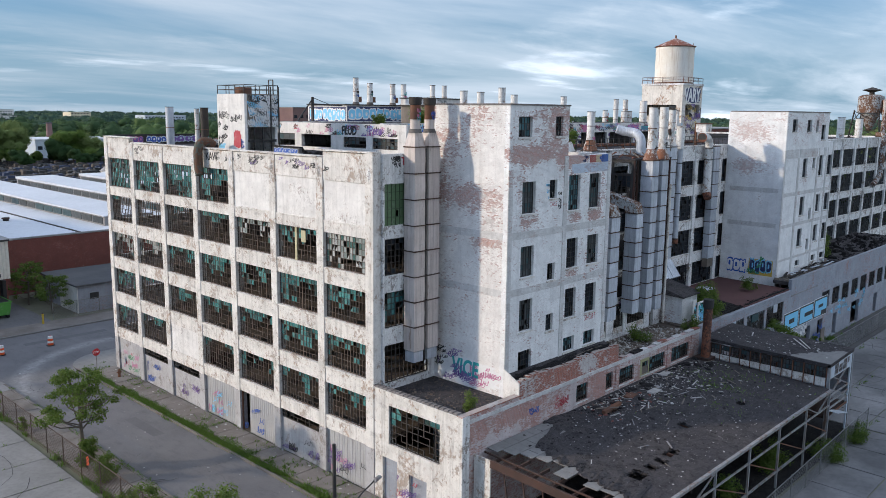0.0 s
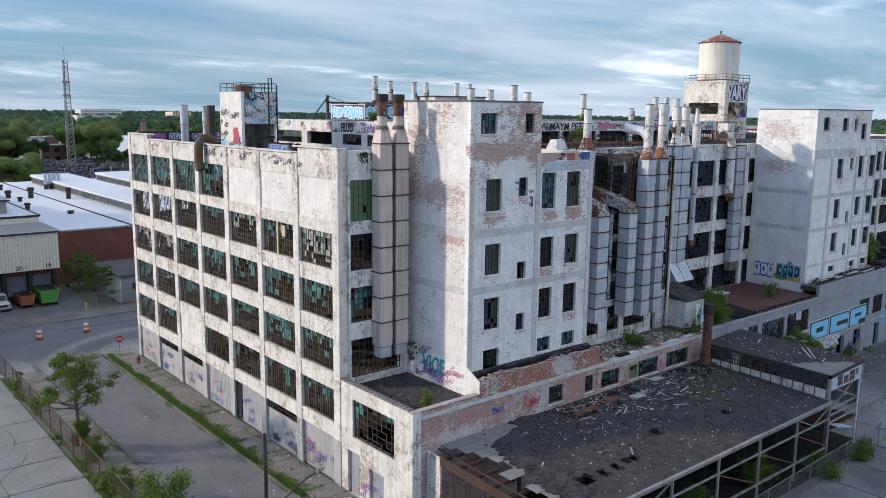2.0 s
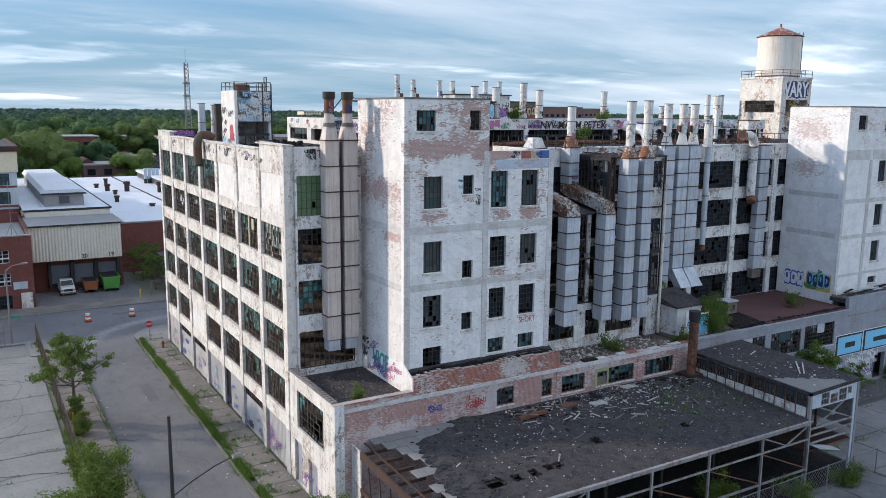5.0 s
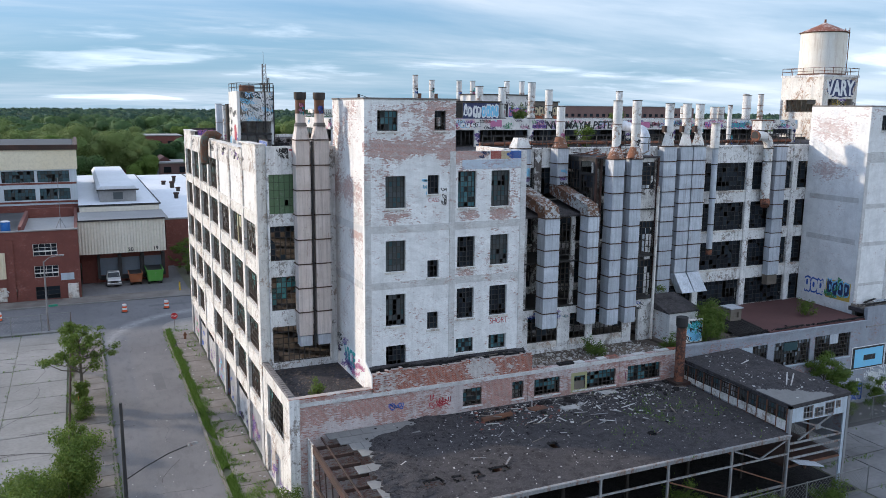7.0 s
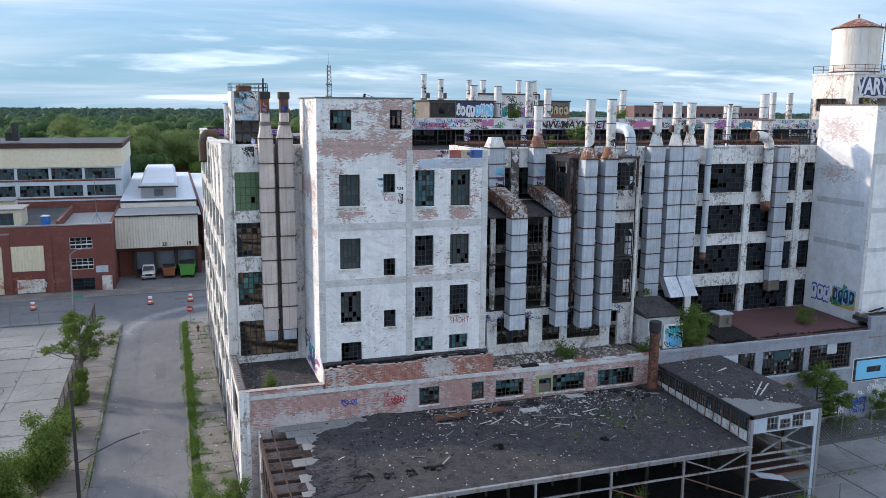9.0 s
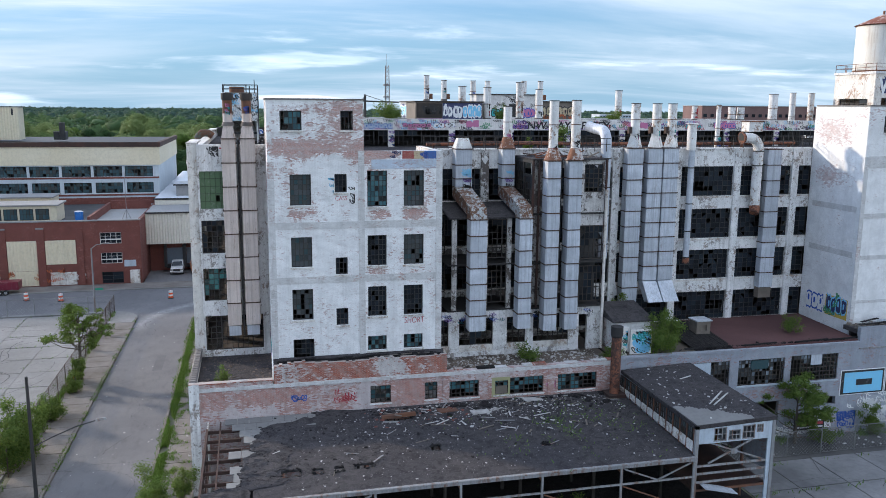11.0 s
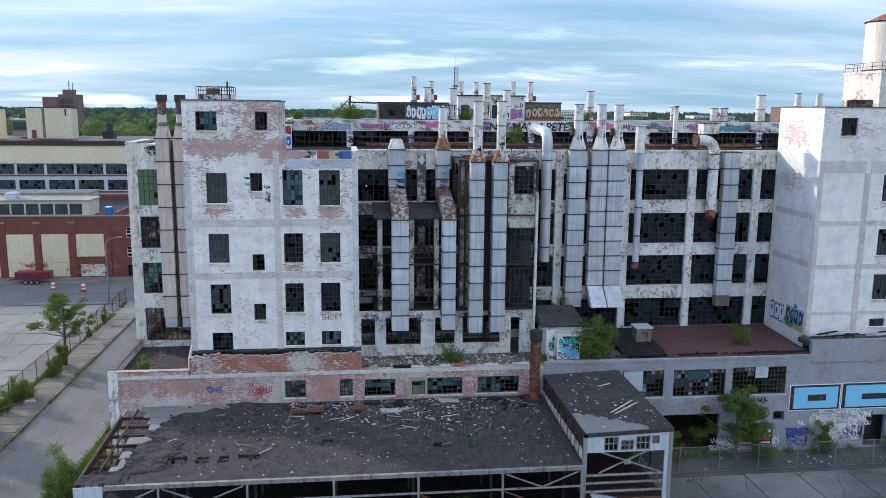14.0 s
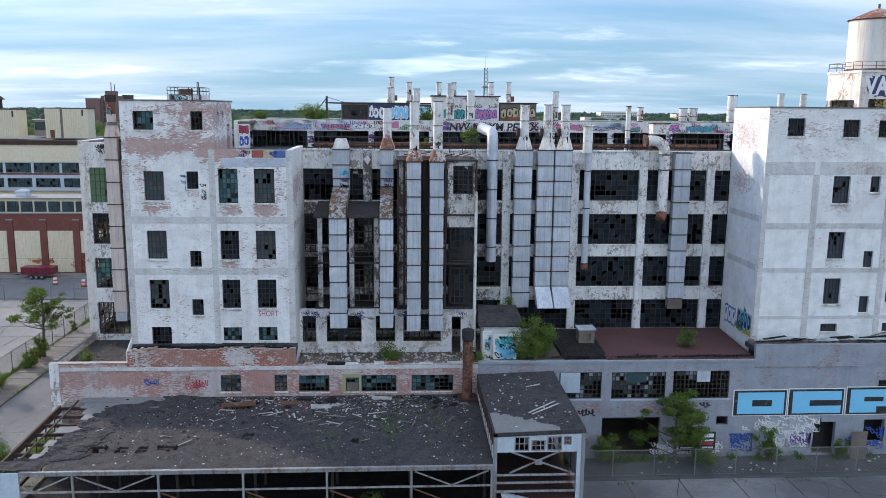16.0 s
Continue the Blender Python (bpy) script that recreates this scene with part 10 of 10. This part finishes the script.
# roof storey
for p, k in (("pink", 40), ("violet", 34), ("black", 70), ("sky_blue", 26), ("red", 18), ("green", 14)):
    strokes("y", MY - 0.002, 44.6, 95.0, 23.65, 24.5, k * 5 // 4, p, monitor, 170 + k, 0.04, 0.42)
    strokes("x", 43.998, 46.3, 65.5, 23.55, 24.4, k // 5, p, monitor, 190 + k, 0.06, 0.5)
rt = random.Random(611)
u, k = 45.0, 0
while u < 93.5:
    w = rt.uniform(0.9, 2.6)
    if not 62.6 < u + w * 0.5 < 73.5 and rt.random() < 0.55:
        z0 = 23.66 + rt.random() * 0.15
        piece("y", MY - 0.004, u, u + w, z0, z0 + rt.uniform(0.4, 0.7), max(2, int(w / 0.42)), rt.choice(("violet", "pink", "white", "pale_blue", "teal", "pink")), rt.choice(("pink", "violet", "black", "red", "blue", "black")), monitor, 620 + k)
    u, k = u + w + rt.uniform(0.2, 1.5), k + 1
for k, (a, b, fill, edge) in enumerate(((35.0, 37.2, "violet", "pink"), (37.5, 39.6, "blue", "white"), (39.9, 43.2, "violet", "pale_blue"))):
    piece("y", YN - 0.86, a, b, ROOF + 0.15, 22.95, 4, fill, edge, factory, 660 + k)
piece("x", 37.19, 50.9, 54.0, ROOF + 0.08, ROOF + 0.58, 7, "blue", "pale_blue", kerb, 670)
piece("y", 45.998, 44.4, 45.28, 22.2, 23.3, 2, "blue", "white", monitor, 141)
piece("y", 45.998, 44.4, 45.28, 23.3, 24.15, 2, "red", "navy", monitor, 142)
lettering("FLUD", 1.0, "x", 43.996, 53.9, 23.6, PAINTS["black"], monitor, 0.8, 0, 0.04)
lettering("Pete", 1.0, "x", 43.996, 50.4, 23.65, PAINTS["violet"], monitor, 0.85)
lettering("NW MAYM PETEX", 1.0, "y", MY - 0.004, 62.9, 23.68, PAINTS["black"], monitor, 1.02, 0.1)
for u in MON:
    for p in ("pink", "violet", "blue"):
        strokes("y", MY - 0.003, max(u - 0.26, 44.37), u + 0.26, ROOF + 0.05, 23.5, 4, p, monitor, int(u * 7) + len(p), 0.07, 0.35)
for ob in [o for o in scene.objects if o.name.startswith("plant_room")]:
    x0, y0, _ = ob.location
    c = y0 - 0.002
    if int(x0) == 52:
        part("louvre", Shape().box(53.0, c - 0.03, 24.65, 55.4, c, 25.95), DARK_STEEL, ob, "dark grey louvre with a tag")
        strokes("y", c - 0.034, 53.2, 55.2, 25.0, 25.8, 7, "black", ob, 211, 0.12, 0.6)
        part("graffiti", Shape().box(55.45, c - 0.006, 24.45, 59.25, c, 26.0), PAINTS["navy"], ob, "dark blue mural ground")
        piece("y", c - 0.008, 55.5, 57.4, 24.5, 25.98, 4, "white", "navy", ob, 212)
        piece("y", c - 0.008, 57.4, 59.2, 24.5, 25.98, 4, "sky_blue", "white", ob, 213)
        piece("y", c - 0.004, 53.0, 55.5, 24.42, 24.6, 8, "pink", "violet", ob, 214)
    elif int(x0) == 61:
        # Flat black plates on the solid wall stand for the shade in two doorways
        for a, b in ((62.2, 63.1), (65.6, 66.5)):
            part("opening", Shape().box(a, c - 0.02, 24.6, b, c, 26.0), BLACK_IRON, ob, "dark doorway")
        piece("y", c, 63.2, 65.5, 24.5, 25.6, 5, "teal", "black", ob, 215)
        piece("y", c, 66.6, 69.0, 24.5, 25.7, 5, "pink", "blue", ob, 216)
        strokes("y", c, 62.0, 69.0, 25.8, 26.8, 9, "black", ob, 217, 0.06, 0.5)
    elif int(x0) == 69:
        piece("y", c, 69.5, 73.3, 24.5, 25.9, 6, "faded_tan", "black", ob, 218)
        strokes("y", c - 0.02, 69.5, 73.3, 24.45, 24.9, 8, "orange", ob, 219, 0.07, 0.4)
    else:
        part("graffiti", Shape().box(55.7, c - 0.006, 24.45, 65.9, c, 26.05), PAINTS["navy"], ob, "dark blue mural ground")
        piece("y", c - 0.008, 55.8, 65.8, 24.5, 26.0, 10, "sky_blue", "white", ob, 220)
        part("graffiti", Shape().box(x0 - 0.006, y0 + 0.1, 24.4, x0 - 0.001, y0 + 6.5, 26.0), PAINTS["navy"], ob, "dark blue mural ground")
        piece("x", x0 - 0.008, y0 + 0.2, y0 + 6.4, 24.45, 25.95, 8, "sky_blue", "white", ob, 221)
# lift penthouse
for k, p in enumerate(("white", "black", "sky_blue", "white", "black", "white")):
    strokes("y", PY0 - 0.004 - 0.001 * k, PX0 + 0.3, PX1 - 0.05, 24.25, PZ - 0.1, 24, p, stair, 230 + k, 0.06, 0.5)
for k, (p, a, b, z0, z1) in enumerate((("black", 57.6, 59.6, 22.6, 25.4), ("black", 56.0, 59.5, 24.6, 25.4), ("sky_blue", 58.5, 59.6, 22.2, 22.8), ("blue", 55.9, 56.3, 22.3, 23.4))):
    strokes("x", PX0 - 0.002, a, b, z0, z1, 6, p, stair, 240 + k, 0.07, 0.5)
blot("x", PX0 - 0.003, 56.3, 57.4, 22.5, 24.0, "red", stair, 13, "red painted blob")
# water tank tower
blot("y", 54.196, 105.0, 109.9, 27.2, 29.4, "navy", tank, 14, "dark painted panel")
lettering("VARY", 2.5, "y", 54.188, 104.95, 27.45, PAINTS["white"], tank, 0.74, 0, 0.035)
for k, p in enumerate(("black", "violet", "yellow")):
    strokes("y", 54.196, 104.9, 110.0, 23.0, 27.0, 10, p, tank, 260 + k, 0.1, 0.7)
# ducts and stacks with tags
for ob in [o for o in scene.objects if o.name.startswith("exhaust_stack")]:
    x, y, z = ob.location
    r = random.Random(int(x * 100))
    for _ in range(2):
        zz = z + r.uniform(0.3, 1.0)
        rr = 0.34 if y < 60 else 0.3
        strokes("y", y - rr - 0.005, x - 0.16, x + 0.16, zz, zz + 0.6, 3, r.choice(("black", "blue", "pink", "teal", "red", "violet")), ob, int(x * 10) + _, 0.06, 0.28)
for k, (p, z0, z1) in enumerate((("sky_blue", 20.2, 21.0), ("black", 19.3, 19.95), ("violet", 20.0, 20.3))):
    strokes("y", 37.295, 53.25, 54.35, z0, z1, 6, p, first, 270 + k, 0.06, 0.4)
    strokes("y", 37.295, 56.95, 57.75, z0, z1, 4, p, second, 280 + k, 0.05, 0.3)
# east annex: large block letters
def block(u0, u1, z0, z1, holes):
    part("graffiti", Shape().box(u0 - 0.07, YA - 0.012, z0 - 0.06, u1 + 0.07, YA - 0.001, z1 + 0.07), PAINTS["white"], east, "thin white outer line")
    part("graffiti", Shape().box(u0, YA - 0.02, z0, u1, YA - 0.001, z1), PAINTS["black"], east, "black letter outline")
    s = wall_cells(Shape(), "y", YA - 0.035, YA - 0.021, u0 + 0.28, u1 - 0.16, z0 + 0.12, z1 - 0.16, holes)
    part("graffiti", s, PAINTS["sky_blue"], east, "light blue block letter")
block(83.2, 87.2, 3.25, 5.2, [(84.6, 86.1, 3.95, 4.45)])
block(87.4, 91.6, 3.25, 5.25, [(89.0, 91.5, 3.95, 4.4)])
block(91.85, 96.0, 3.25, 5.35, [(93.2, 94.7, 4.25, 4.6), (94.2, 95.9, 3.3, 3.85)])
for k, (p, a, b, z0, z1, n) in enumerate((("white", 84.0, 90, 1.9, 3.2, 26), ("white", 86.0, 89.2, 0.7, 2.0, 20), ("violet", 86.5, 89.3, 0.8, 1.8, 10), ("blue", 83.0, 84.8, 0.4, 1.8, 12), ("blue", 92.0, 95.0, 0.4, 2.2, 14), ("white", 76.5, 82.6, 0.3, 1.2, 22), ("sky_blue", 97, 110, 1.5, 4.5, 20), ("black", 71, 98, 3.3, 4.3, 10))):
    strokes("y", YA - 0.004, a, b, z0, z1, n, p, east, 300 + k, 0.09, 0.6)
part("graffiti", Shape().box(79.2, YA - 0.02, 0.5, 82.0, YA - 0.001, 2.0), PAINTS["black"], east, "black painted panel")
for z, p, h in ((1.25, "white", 0.14), (1.55, "white", 0.3), (0.95, "red", 0.22), (0.7, "white", 0.12)):
    part("graffiti", Shape().box(79.35, YA - 0.032, z, 81.85, YA - 0.021, z + h), PAINTS[p], east, "painted bar")
blot("y", YA - 0.002, 85.0, 89.4, 0.3, 3.2, "white", east, 15, "thin pale overpainted patch").data.materials[0] = painted("pale_overpaint", (0.36, 0.38, 0.42))
for k, (p, n) in enumerate((("teal", 14), ("sky_blue", 12), ("black", 14))):
    strokes("y", 31.198 - 0.001 * k, 65.3, 66.8, 7.6, 9.2, n, p, hut, 320 + k, 0.1, 0.55)
    strokes("y", 31.248 - 0.001 * k, 64.45, 64.95, 7.5, 9.4, 4, p, hut, 330 + k, 0.06, 0.3)
lettering("20", 0.75, "y", 105.93, 28.6, 4.9, PAINTS["black"], dock)
lettering("19", 0.75, "y", 105.93, 32.0, 4.9, PAINTS["black"], dock)
strokes("y", 99.51, 1.2, 5.4, 0.6, 2.6, 16, "orange", brick, 340, 0.08, 0.6)
strokes("y", 99.51, 7.4, 11.8, 0.6, 2.6, 8, "orange", brick, 341, 0.08, 0.6)
strokes("y", 99.598, 12.6, 14.6, 0.8, 1.8, 8, "white", brick, 342, 0.07, 0.4)
lettering("STOP", 0.26, "y", 76.79, 31.36, 1.96, PAINTS["white"], stop, 0.9)
